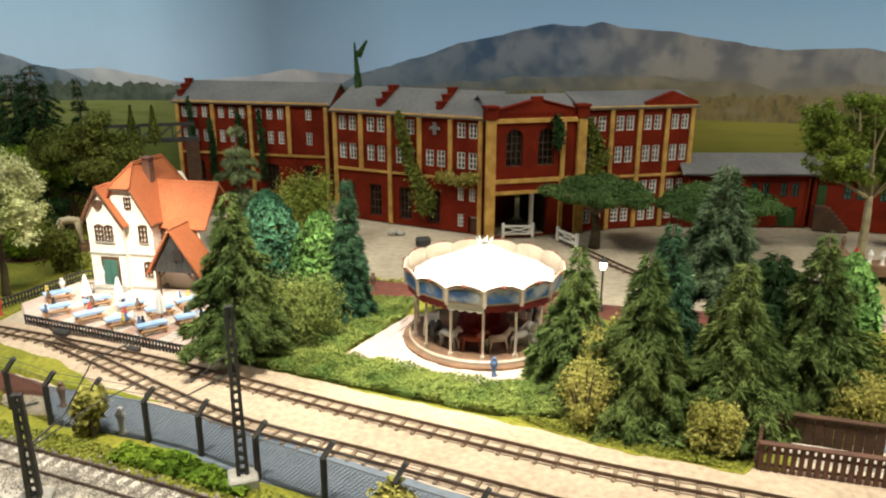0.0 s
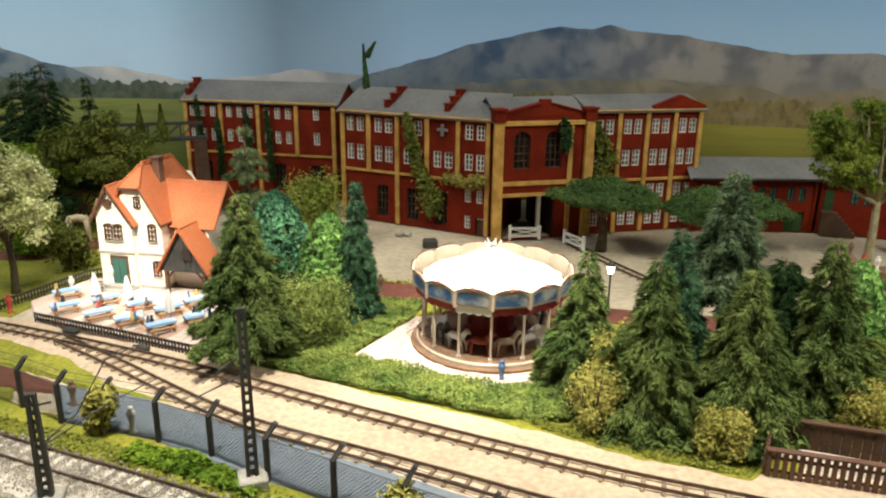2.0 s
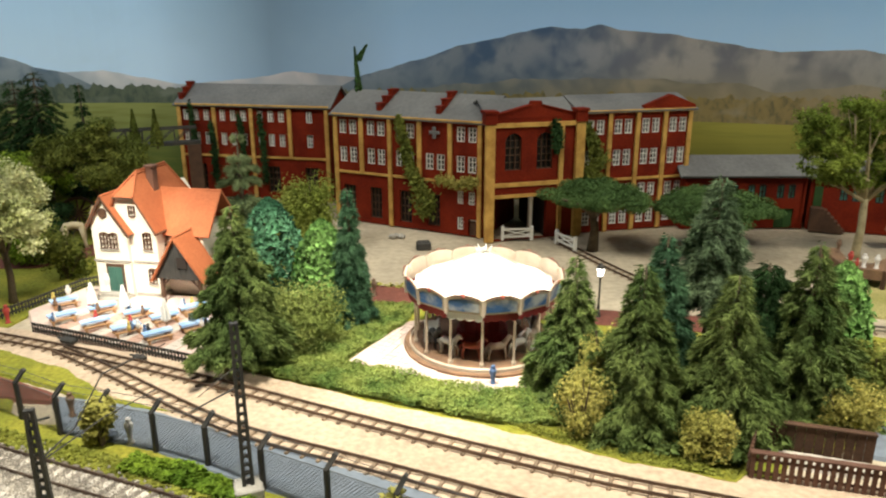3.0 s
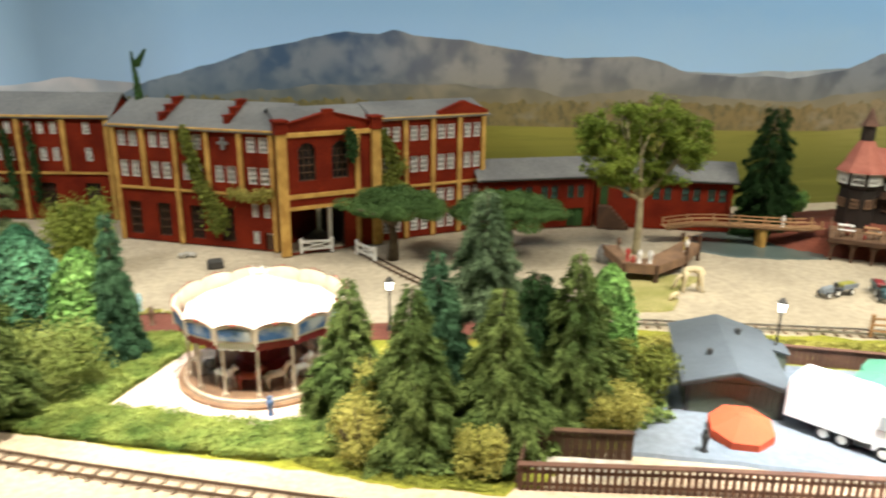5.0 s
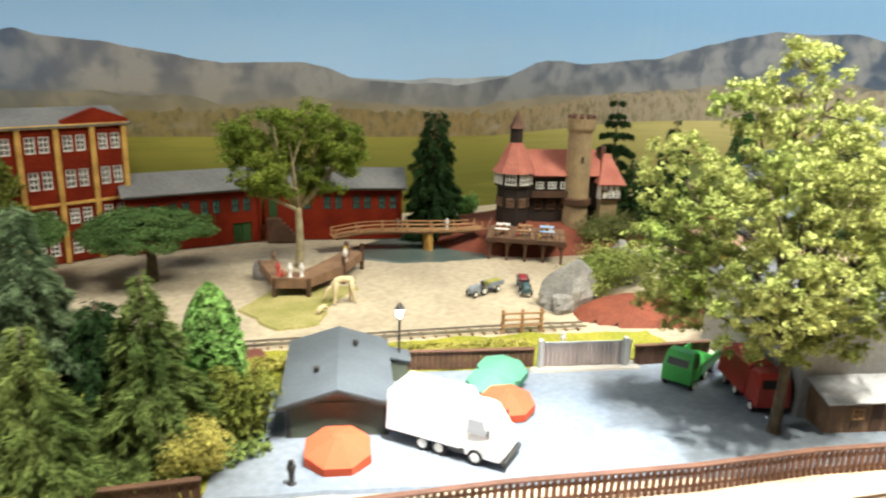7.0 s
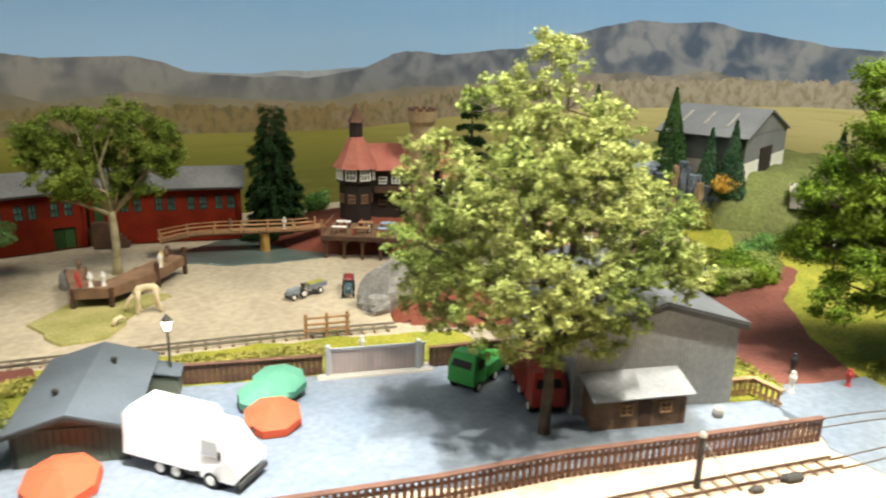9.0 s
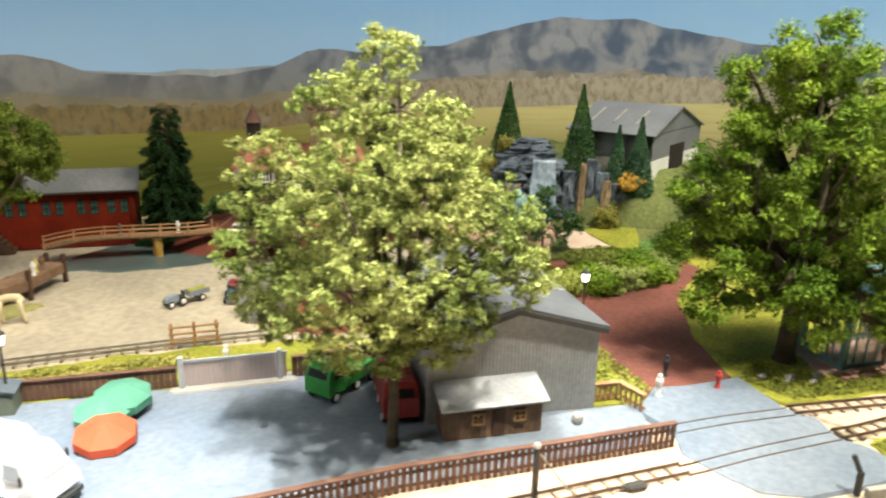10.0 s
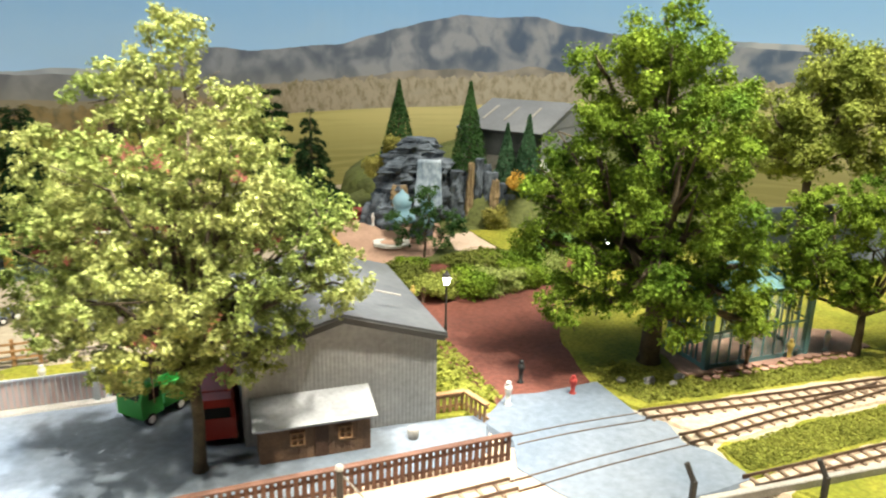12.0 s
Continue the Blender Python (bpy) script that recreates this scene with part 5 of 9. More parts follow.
for x, z, w, h in tall:
    window(factory, *on_line(gx0, gy0, grz, x, 0.06), z, w, h, grz, WOODDK, GLASS, 3, 5, False, "factory_window")
    c = Mesh()
    for s in (-1, 1):
        v = [(s * w / 2, -0.004, h), (s * w / 2, -0.004, h - 0.10), (s * w * 0.36, -0.004, h - 0.045), (s * w * 0.16, -0.004, h - 0.008), (0, -0.004, h)]
        c.add(v + [(a, 0.05, b) for a, _, b in v], [(0, 1, 2, 3, 4) if s < 0 else (4, 3, 2, 1, 0), (1, 6, 7, 2), (2, 7, 8, 3), (3, 8, 9, 4)])
    at(part("arch", c, BRICK, factory), *on_line(gx0, gy0, grz, x), z, grz)
for x in (0.0, we):
    at(part("pilaster", Mesh().box(-0.08, -0.07, 0, 0.08, 0.02, 1.98, 0.01), CREAM, factory), *on_line(gx0, gy0, grz, x), 0, grz)
    at(part("turret", Mesh().box(-0.10, -0.09, 1.98, 0.10, 0.12, 2.16, 0.012).box(-0.12, -0.11, 2.16, 0.12, 0.14, 2.20, 0.01), BRICK, factory), *on_line(gx0, gy0, grz, x), 0, grz)
at(part("pilaster", Mesh().box(-0.04, -0.045, 0, 0.04, 0, 1.92, 0.008), CREAM, factory), *on_line(gx0, gy0, grz, 1.27), 0, grz)
at(part("band", Mesh().box(0.08, -0.03, 0.93, we - 0.08, 0, 1.0, 0.006), CREAM, factory), *place)
at(part("cornice", Mesh().box(0.08, -0.05, 1.92, we - 0.08, 0, 1.99, 0.008), CREAM, factory), *place)
ped = [(0.08, 2.06), (we - 0.08, 2.06), (we - 0.08, 2.11), (we / 2 + 0.09, 2.27), (we / 2 + 0.09, 2.33), (we / 2 - 0.09, 2.33), (we / 2 - 0.09, 2.27), (0.08, 2.11)]
k = len(ped)
at(part("pediment", Mesh().add([(x, -0.01, z) for x, z in ped] + [(x, 0.10, z) for x, z in ped], [tuple(range(k)), tuple(range(2 * k - 1, k - 1, -1))] + [(i, k + i, k + (i + 1) % k, (i + 1) % k) for i in range(k)]), BRICK, factory), *place)
at(part("pediment_coping", Mesh().slab([(0.06, -0.04, 2.125), (we / 2 - 0.09, -0.04, 2.285), (we / 2 - 0.09, 0.1, 2.285), (0.06, 0.1, 2.125)], 0.02)
        .slab([(we / 2 + 0.09, -0.04, 2.285), (we - 0.06, -0.04, 2.125), (we - 0.06, 0.1, 2.125), (we / 2 + 0.09, 0.1, 2.285)], 0.02), BRICK, factory), *place)
at(part("roof", gable_roof(we, 1.4, 2.02, 0.30, 0.0, 0.03), SLATE, factory), *place)
# right wing
wr = 2.1
bay = wr / 4
wins = [(bay * (b + f), z, 0.14, h, "w") for b in range(4) for f in (0.32, 0.68) for z, h in ((1.72, 0.25), (1.17, 0.28), (0.60, 0.24), (0.12, 0.24))]
wing(2.30, 12.30, 15.0, wr, 1.3, 2.14, 4, [opening(x, z, w, h) for x, z, w, h, _ in wins], (1, 2, 3), windows=wins, rise=0.20)
gp = (2.30, 12.30, 0.10, 15.0)
g0, g1 = 2 * bay + 0.1, wr + 0.04
ped = [(g0, 2.04), (g1, 2.04), (g1, 2.09), ((g0 + g1) / 2, 2.27), (g0, 2.09)]
k = len(ped)
at(part("pediment", Mesh().add([(x, -0.03, z) for x, z in ped] + [(x, 0.08, z) for x, z in ped], [tuple(range(k)), tuple(range(2 * k - 1, k - 1, -1))] + [(i, k + i, k + (i + 1) % k, (i + 1) % k) for i in range(k)]), BRICK, factory), *gp)
# narrow end face of the right wing
ex, ey = on_line(2.30, 12.30, 15.0, wr)
for yy in (0.25, 0.7):
    for z, h in ((1.66, 0.25), (1.12, 0.28), (0.55, 0.24)):
        window(factory, *on_line(ex, ey, 15.0, 0.002, yy), z, 0.115, h, 105.0)
# stepped fire walls on the roofs and small vents
for (ax, ay, rz, x, eave, depth) in ((-5.65, 15.4, -12.8, 0.0, 1.97, 1.2), (-2.05, 13.35, -26.8, 0.85, 2.0, 1.5), (-2.05, 13.35, -26.8, 2.05, 2.0, 1.5)):
    wall = at(part("fire_wall", Mesh().box(-0.05, depth * 0.08, eave - 0.02, 0.05, depth * 0.50, eave + 0.16), BRICK, factory, "stepped red brick fire wall"), *on_line(ax, ay, rz, x + 0.05), 0, rz)
    for s in range(3):
        y0 = depth * (0.08 + 0.14 * s)
        part("step_block", Mesh().box(-0.05, y0, eave + 0.16, 0.05, depth * 0.50, eave + 0.17 + 0.105 * s), BRICK, wall) if s else None
        part("coping", Mesh().box(-0.065, y0 - 0.01, eave + 0.17 + 0.105 * s, 0.065, y0 + depth * 0.14 - 0.004, eave + 0.195 + 0.105 * s), BRICK, wall)

# creepers
ivy((-2.05, 13.35), -26.8, [(1.42, 1.95, 0.07), (1.5, 1.6, 0.10), (1.62, 1.2, 0.09), (1.75, 0.9, 0.14), (1.95, 0.6, 0.2), (1.9, 0.3, 0.16)], 91, OLIVE, "green creeper climbing the factory wall", 2200)
ivy((-2.05, 13.35), -26.8, [(2.2, 0.95, 0.12), (2.6, 0.92, 0.12), (2.9, 1.0, 0.1)], 92, YELLOWB, "yellowish creeper over the factory cornice", 500)
ivy((2.30, 12.30), 15.0, [(0.05, 1.9, 0.08), (0.2, 1.6, 0.10), (0.35, 1.3, 0.12), (0.15, 1.1, 0.14), (0.4, 0.9, 0.15)], 93, OLIVE, "green creeper on the factory corner", 1500)
ivy((0.72, 11.75), 16.0, [(1.1, 1.95, 0.06), (1.18, 1.75, 0.1), (1.15, 1.55, 0.06)], 94, DARKGR, "dark creeper beside the tall windows", 450)
for j, (x0, zt) in enumerate(((0.35, 1.95), (0.78, 1.55), (1.45, 1.7), (1.9, 1.75))):
    ivy((-5.65, 15.4), -12.8, [(x0, zt, 0.05), (x0 + 0.05, 1.2, 0.06), (x0 + 0.05, 0.4, 0.08)], 95 + j, DARKGR, "dark creeper hanging on the factory wall", 700)

# ---- the low brick annex ----
annex = thing("annex", 0, 0, label="low red brick annex with turquoise windows and grey roof", category="annex")


def annex_part(ax, ay, rz, length, eave, xs, door=None, depth=0.9):
    op = [opening(x, 0.55, 0.13, 0.24) for x in xs] + ([opening(door, 0.0, 0.34, 0.36)] if door else [])
    at(part("wall", holed_wall(length, eave, 0.08, op), BRICK, annex), ax, ay, 0, rz)
    at(part("rear_wall", Mesh().box(0, 0.08, 0, 0.06, depth, eave).box(length - 0.06, 0.08, 0, length, depth, eave).box(0.06, depth - 0.06, 0, length - 0.06, depth, eave), BRICK, annex), ax, ay, 0, rz)
    at(part("roof", gable_roof(length, depth, eave, 0.26, 0.08), SLATE, annex), ax, ay, 0, rz)
    at(part("gutter", Mesh().tube((-0.05, -0.09, eave - 0.04), (length + 0.05, -0.09, eave - 0.04), 0.018, n=6), STEEL, annex), ax, ay, 0, rz)
    for x in xs:
        window(annex, *on_line(ax, ay, rz, x, 0.02), 0.55, 0.13, 0.24, rz, DARK, GREENGLASS, 2, 2, True)
    if door:
        at(part("door", Mesh().box(-0.17, 0, 0, -0.004, 0.03, 0.35, 0.005).box(0.004, 0, 0, 0.17, 0.03, 0.35, 0.005), DARKGR, annex, "dark green double door"), *on_line(ax, ay, rz, door, 0.03), 0, rz)
    for x in (0.03, length * 0.98):
        at(part("downpipe", Mesh().tube((0, -0.03, 0), (0, -0.03, eave - 0.05), 0.016, n=6), BRICK, annex), *on_line(ax, ay, rz, x), 0, rz)


annex_part(4.22, 12.6, 0.5, 2.2, 1.0, [0.2, 0.4, 0.72, 0.92, 1.22, 1.42, 1.74, 1.94], 1.95 - 0.1)
annex_part(6.47, 12.62, -21.5, 2.45, 0.98, [0.55, 0.75, 1.1, 1.3, 1.62, 1.82, 2.08, 2.28])
st = Mesh()
for i in range(6):
    st.box(0.25 + i * 0.06, -0.22, 0, 0.31 + i * 0.06, -0.02, 0.40 - i * 0.065)
st.box(0.05, -0.22, 0, 0.25, -0.02, 0.42)
at(part("outside_stairs", st, WOODDK, annex, "brown outside stairs"), 6.47, 12.62, 0, -21.5)
at(part("upper_door", Mesh().box(0.08, -0.012, 0.42, 0.22, 0.0, 0.78, 0.004), DARKGR, annex), 6.47, 12.62, 0, -21.5)

# ---- the cream house with the orange roof ----
house = thing("house", -4.68, 9.27, 0, -11.0, label="cream plastered house with orange tiled roof and dark trim", category="house")
hw, hd = 0.89, 1.25


def upright(poly, y0, y1):
    k = len(poly)
    return Mesh().add([(x, y0, z) for x, z in poly] + [(x, y1, z) for x, z in poly],
                      [tuple(range(k)), tuple(range(2 * k - 1, k - 1, -1))] + [(i, k + i, k + (i + 1) % k, (i + 1) % k) for i in range(k)])


part("wall", upright([(0.0, 0), (hw, 0), (hw, 0.97), (0.64, 1.39), (0.36, 1.39), (0.0, 0.9)], 0.0, hd), PLASTER, house)
part("bay_wall", upright([(-0.01, 0), (0.50, 0), (0.50, 0.97), (0.21, 1.37), (-0.01, 1.04)], -0.06, 0.3), PLASTER, house)
part("plinth", Mesh().box(-0.03, -0.08, 0, 0.52, -0.06, 0.06).box(0.52, -0.025, 0, hw + 0.02, 0.0, 0.06).box(hw, 0.0, 0, hw + 0.025, 0.2, 0.06), CONCRETE, house)
part("string_course", Mesh().box(-0.025, -0.075, 0.50, 0.515, -0.06, 0.525).box(0.52, -0.015, 0.49, hw, 0.0, 0.515).box(hw, 0, 0.49, hw + 0.015, 0.2, 0.515), CONCRETE, house)
# main roof: the ridge runs back, the front gable is clipped, the rear is hipped
ry0, ry1, xr, zr = 0.30, 0.98, 0.51, 1.66
m = Mesh()
m.add([(0.93, -0.06, 0.92), (0.93, hd + 0.05, 0.92), (xr, ry1, zr), (xr, ry0, zr), (0.66, -0.06, 1.39)], [(0, 1, 2, 3, 4)])
m.add([(0.36, -0.06, 1.39), (0.66, -0.06, 1.39), (xr, ry0, zr)], [(0, 1, 2)])
m.add([(0.09, hd + 0.05, 0.92), (0.09, -0.06, 0.92), (0.36, -0.06, 1.39), (xr, ry0, zr), (xr, ry1, zr)], [(0, 1, 2, 3, 4)])
m.add([(0.93, hd + 0.05, 0.92), (0.09, hd + 0.05, 0.92), (xr, ry1, zr)], [(0, 1, 2)])
part("roof", m, REDROOF, house).modifiers.new("thickness", "SOLIDIFY").thickness = 0.03 * U
for a_, b_ in (((0.66, -0.06, 1.40), (xr, ry0, zr + 0.01)), ((0.36, -0.06, 1.40), (xr, ry0, zr + 0.01)), ((xr, ry0, zr + 0.01), (xr, ry1, zr + 0.01)), ((xr, ry1, zr + 0.01), (0.93, hd + 0.05, 0.93))):
    part("ridge_tile", Mesh().tube(a_, b_, 0.014, n=6), REDROOF, house)
part("roof_edge", Mesh().box(0.36, -0.068, 1.362, 0.66, -0.055, 1.385), WOODDK, house)
for a_, b_ in (((0.66, -0.064, 1.37), (0.93, -0.064, 0.90)), ((0.93, -0.06, 0.905), (0.93, 0.2, 0.905))):
    part("fascia", Mesh().tube(a_, b_, 0.012, n=5), WOODDK, house)
m = Mesh()
m.slab([(0.57, -0.11, 0.89), (0.57, 0.30, 0.89), (0.21, 0.30, 1.42), (0.21, -0.11, 1.42)], 0.025)
m.slab([(-0.06, 0.30, 0.99), (-0.06, -0.11, 0.99), (0.21, -0.11, 1.42), (0.21, 0.30, 1.42)], 0.025)
part("bay_roof", m, REDROOF, house)
part("bargeboard", Mesh().slab([(0.57, -0.12, 0.87), (0.57, -0.11, 0.87), (0.21, -0.11, 1.40), (0.21, -0.12, 1.40)], 0.03)
     .slab([(-0.06, -0.11, 0.97), (-0.06, -0.12, 0.97), (0.21, -0.12, 1.40), (0.21, -0.11, 1.40)], 0.03), WOODDK, house)
part("chimney", Mesh().box(0.57, 0.42, 1.35, 0.67, 0.54, 1.70, 0.006).box(0.555, 0.405, 1.70, 0.685, 0.555, 1.725, 0.004), WOODRD, house, "brown brick chimney")
# side wing, half timbered
part("side_wing_wall", Mesh().box(hw, 0.20, 0, hw + 0.55, 1.0, 0.92), PLASTER, house)
part("side_wing_roof", gable_roof(0.95, 0.80, 0.92, 0.48, 0.06, 0.03, 0.55, 0.5, 0.20), REDROOF, house)
for x in (hw + 0.02, hw + 0.16, hw + 0.30, hw + 0.44):
    part("timber", Mesh().box(x, 0.185, 0.45, x + 0.035, 0.20, 0.9), WOODDK, house)
for z in (0.45, 0.68, 0.87):
    part("timber", Mesh().box(hw, 0.182, z, hw + 0.55, 0.198, z + 0.03), WOODDK, house)
# porch with a dark boarded gable
n = 9
for i in range(n):
    x0, x1 = 0.95 + 0.66 * i / n, 0.95 + 0.66 * (i + 1) / n - 0.004
    zt = [0.36 + 0.54 * (1 - abs(x - 1.28) / 0.36) for x in (x0, (x0 + x1) / 2, x1)]
    part("gable_board", upright([(x0, 0.36), (x1, 0.36), (x1, zt[2]), ((x0 + x1) / 2, zt[1]), (x0, zt[0])], -0.20, -0.18), STEEL, house, "dark grey boarded porch gable")
m = Mesh()
m.slab([(1.68, -0.26, 0.34), (1.68, 0.20, 0.34), (1.28, 0.20, 0.96), (1.28, -0.26, 0.96)], 0.025)
m.slab([(0.90, 0.20, 0.34), (0.90, -0.26, 0.34), (1.28, -0.26, 0.96), (1.28, 0.20, 0.96)], 0.025)
part("porch_roof", m, REDROOF, house)
part("porch_window", Mesh().box(1.28, -0.22, 0.52, 1.42, -0.20, 0.66, 0.004), DARK, house)
for x in (1.0, 1.54):
    part("porch_post", Mesh().box(x, -0.20, 0, x + 0.045, -0.155, 0.37, 0.004), WOODDK, house)
    part("porch_brace", Mesh().tube((x + 0.02, -0.18, 0.24), (x + (0.14 if x < 1.3 else -0.1), -0.18, 0.37), 0.014, n=5), WOODDK, house)
# openings of the house
for x, y, z, w, h in ((0.165, -0.065, 0.68, 0.115, 0.21), (0.305, -0.065, 0.68, 0.115, 0.21), (0.76, -0.005, 0.68, 0.115, 0.22), (0.785, -0.005, 0.20, 0.115, 0.20)):
    window(house, x, y, z, w, h, 0, WOODDK, GLASS, 2, 3, True)
    part("sill", Mesh().box(x - w / 2 - 0.012, y - 0.022, z - 0.016, x + w / 2 + 0.012, y + 0.004, z), CONCRETE, house)
window(house, 0.585, -0.005, 1.12, 0.09, 0.15, 0, WOODDK, GLASS, 2, 2, False)
at(part("round_window", Mesh().turn([(0, 0.008), (0.045, 0.008), (0.05, 0.02), (0.065, 0.02), (0.065, -0.01)], 16), WOODDK, house), 0.19, -0.065, 1.17, 0, 90)
GREENDOOR = mat("green door paint", (0.05, 0.13, 0.10), (0.035, 0.10, 0.08), scale=4, bump=0.2)
dr = part("door", Mesh().box(0.17, -0.085, 0.0, 0.27, -0.06, 0.43, 0.006).box(0.275, -0.085, 0.0, 0.375, -0.06, 0.43, 0.006), GREENDOOR, house, "dark green double door")
part("door_frame", Mesh().box(0.145, -0.08, 0.0, 0.17, -0.06, 0.47).box(0.375, -0.08, 0.0, 0.40, -0.06, 0.47).box(0.17, -0.08, 0.432, 0.375, -0.06, 0.47), WOODDK, dr)
part("step", Mesh().box(0.05, -0.28, 0, 0.5, -0.09, 0.05, 0.008).box(0.1, -0.2, 0.05, 0.46, -0.09, 0.09, 0.006), CONCRETE, house)
rl = Mesh()
for i in range(6):
    rl.tube((-0.02 + i * 0.03, -0.30 + i * 0.002, 0.0), (-0.02 + i * 0.03, -0.30 + i * 0.002, 0.17), 0.006, n=5)
rl.tube((-0.03, -0.30, 0.17), (0.16, -0.29, 0.17), 0.008, n=5).tube((-0.03, -0.30, 0.09), (0.16, -0.29, 0.09), 0.006, n=5)
part("railing", rl, STEEL, house)

# ---- the carousel ----
REDPAINT = mat("dark red paint", (0.26, 0.03, 0.03), (0.20, 0.022, 0.025), scale=4, bump=0.05, rough=0.45)
GOLD = mat("cream and gold trim", (0.56, 0.47, 0.37), (0.46, 0.37, 0.28), scale=6, bump=0.1, rough=0.4)
CANVAS = mat("white canvas", (0.82, 0.80, 0.76), (0.76, 0.74, 0.70), scale=2, bump=0.1)
SCENE_BLUE = mat("painted blue landscape panel", (0.06, 0.15, 0.36), (0.55, 0.58, 0.60), scale=5, bump=0.0, rough=0.4, mix=(0.45, 0.65))
SHELLRED = mat("worn red ornament paint", (0.40, 0.12, 0.09), (0.30, 0.08, 0.06), scale=6, bump=0.1, rough=0.5)
carousel = thing("carousel", 0.43, 7.62, 0.02, 9.86, label="old fashioned carousel with white roof and painted panels", category="carousel")
part("deck", Mesh().turn([(0, 0.075), (0.80, 0.075), (0.82, 0.06), (0.82, 0.0)], 48), WOODLT, carousel)
part("deck_rim", Mesh().turn([(0.82, 0.02), (0.835, 0.03), (0.835, 0.065), (0.82, 0.078)], 48), GOLD, carousel)
part("step_ring", Mesh().turn([(0.82, 0.03), (0.90, 0.03), (0.90, 0.0)], 48), WOODLT, carousel)
part("centre_drum", Mesh().turn([(0.30, 0.075), (0.30, 0.2), (0.27, 0.22), (0.27, 0.58), (0.33, 0.66), (0, 0.66)], 12), REDPAINT, carousel, "dark red centre drum")
part("ceiling", Mesh().turn([(0, 0.69), (0.80, 0.69), (0.80, 0.67), (0, 0.67)], 24), REDPAINT, carousel)
NS = 14
for i in range(NS):
    a0, a1 = 2 * math.pi * i / NS, 2 * math.pi * (i + 1) / NS
    c0, s0, c1, s1 = math.cos(a0), math.sin(a0), math.cos(a1), math.sin(a1)
    am = math.degrees((a0 + a1) / 2)
    part("post", Mesh().tube((0.77 * c0, 0.77 * s0, 0.075), (0.77 * c0, 0.77 * s0, 0.68), 0.015, n=8).tube((0.77 * c0, 0.77 * s0, 0.075), (0.77 * c0, 0.77 * s0, 0.11), 0.028, n=8), GOLD, carousel)
    half = 0.83 * math.tan(math.pi / NS)
    # panel with a curved crest, leaning out a little; local x across
    crest = [(-half, 0.0), (half, 0.0), (half, 0.15)] + [(half * math.cos(t), 0.15 + 0.05 * math.sin(t)) for t in np.linspace(0.15, math.pi - 0.15, 9)] + [(-half, 0.15)]
    k = len(crest)
    mp = Mesh().add([(x, -0.02 - z * 0.12, z) for x, z in crest] + [(x, 0.0 - z * 0.12, z) for x, z in crest], [tuple(range(k)), tuple(range(2 * k - 1, k - 1, -1))] + [(q, k + q, k + (q + 1) % k, (q + 1) % k) for q in range(k)])
    px, py = 0.83 * math.cos(radians(am)), 0.83 * math.sin(radians(am))
    panel = at(part("rounding_board", mp, GOLD, carousel), px, py, 0.695, am + 90)
    inner = [(-half + 0.03, 0.022), (half - 0.03, 0.022), (half - 0.03, 0.125)] + [((half - 0.03) * math.cos(t), 0.125 + 0.035 * math.sin(t)) for t in np.linspace(0.15, math.pi - 0.15, 9)] + [(-half + 0.03, 0.125)]
    part("painting", Mesh().add([(x, -0.024 - z * 0.12, z) for x, z in inner], [tuple(range(len(inner)))]), SCENE_BLUE, panel)
    part("scroll", Mesh().path([(-half * 0.9, -0.05, 0.165), (-half * 0.5, -0.055, 0.195), (0, -0.055, 0.205), (half * 0.5, -0.055, 0.195), (half * 0.9, -0.05, 0.165)], [0.006, 0.009, 0.010, 0.009, 0.006], 6), WOODRD, panel)
    part("shell_ornament", Mesh().turn([(0, 0.014), (0.018, 0.010), (0.026, 0.0), (0, -0.004)], 10), SHELLRED, panel, "red shell ornament").matrix_basis = pose(0, -0.058 * U, 0.20 * U, 75, 0, 0)
    part("edge_post", Mesh().box(-half - 0.016, -0.035, -0.02, -half + 0.016, 0.0, 0.16, 0.004), GOLD, panel)
    # scalloped valance
    top = [(half, 0.0), (-half, 0.0)]
    low = [(-half + 2 * half * q / 16, -0.07 - 0.022 * abs(math.sin(q * math.pi / 4))) for q in range(17)]
    poly = top + low
    k = len(poly)
    mv = Mesh().add([(x, -0.006, z) for x, z in poly] + [(x, 0.0, z) for x, z in poly], [tuple(range(k - 1, -1, -1)), tuple(range(k, 2 * k))])
    at(part("valance", mv, CANVAS if i == 9 else REDPAINT, carousel), px * 0.985, py * 0.985, 0.692, am + 90)
    part("roof_segment", Mesh().add([(0.79 * c0, 0.79 * s0, 0.755), (0.79 * c1, 0.79 * s1, 0.755), (0.42 * c1, 0.42 * s1, 0.905), (0.42 * c0, 0.42 * s0, 0.905), (0.06 * c1, 0.06 * s1, 1.10), (0.06 * c0, 0.06 * s0, 1.10), (0.79 * c0, 0.79 * s0, 0.70), (0.79 * c1, 0.79 * s1, 0.70)],
                                    [(0, 1, 2, 3), (3, 2, 4, 5), (0, 6, 7, 1)]), CANVAS, carousel)
    part("roof_rib", Mesh().path([(0.79 * c0, 0.79 * s0, 0.76), (0.42 * c0, 0.42 * s0, 0.91), (0.06 * c0, 0.06 * s0, 1.105)], [0.008, 0.008, 0.006], 5), GOLD, carousel)
fin = Mesh().turn([(0, 1.04), (0.075, 1.05), (0.075, 1.08), (0.05, 1.09)], 12)
for i in range(6):
    a = i * math.pi / 3
    fin.tube((0.06 * math.cos(a), 0.06 * math.sin(a), 1.09), (0.095 * math.cos(a), 0.095 * math.sin(a), 1.17), 0.016, 0.004, 6)
fin.turn([(0.0, 1.16), (0.02, 1.14), (0.02, 1.12), (0, 1.10)], 8)
part("crown", fin, WHITE, carousel)


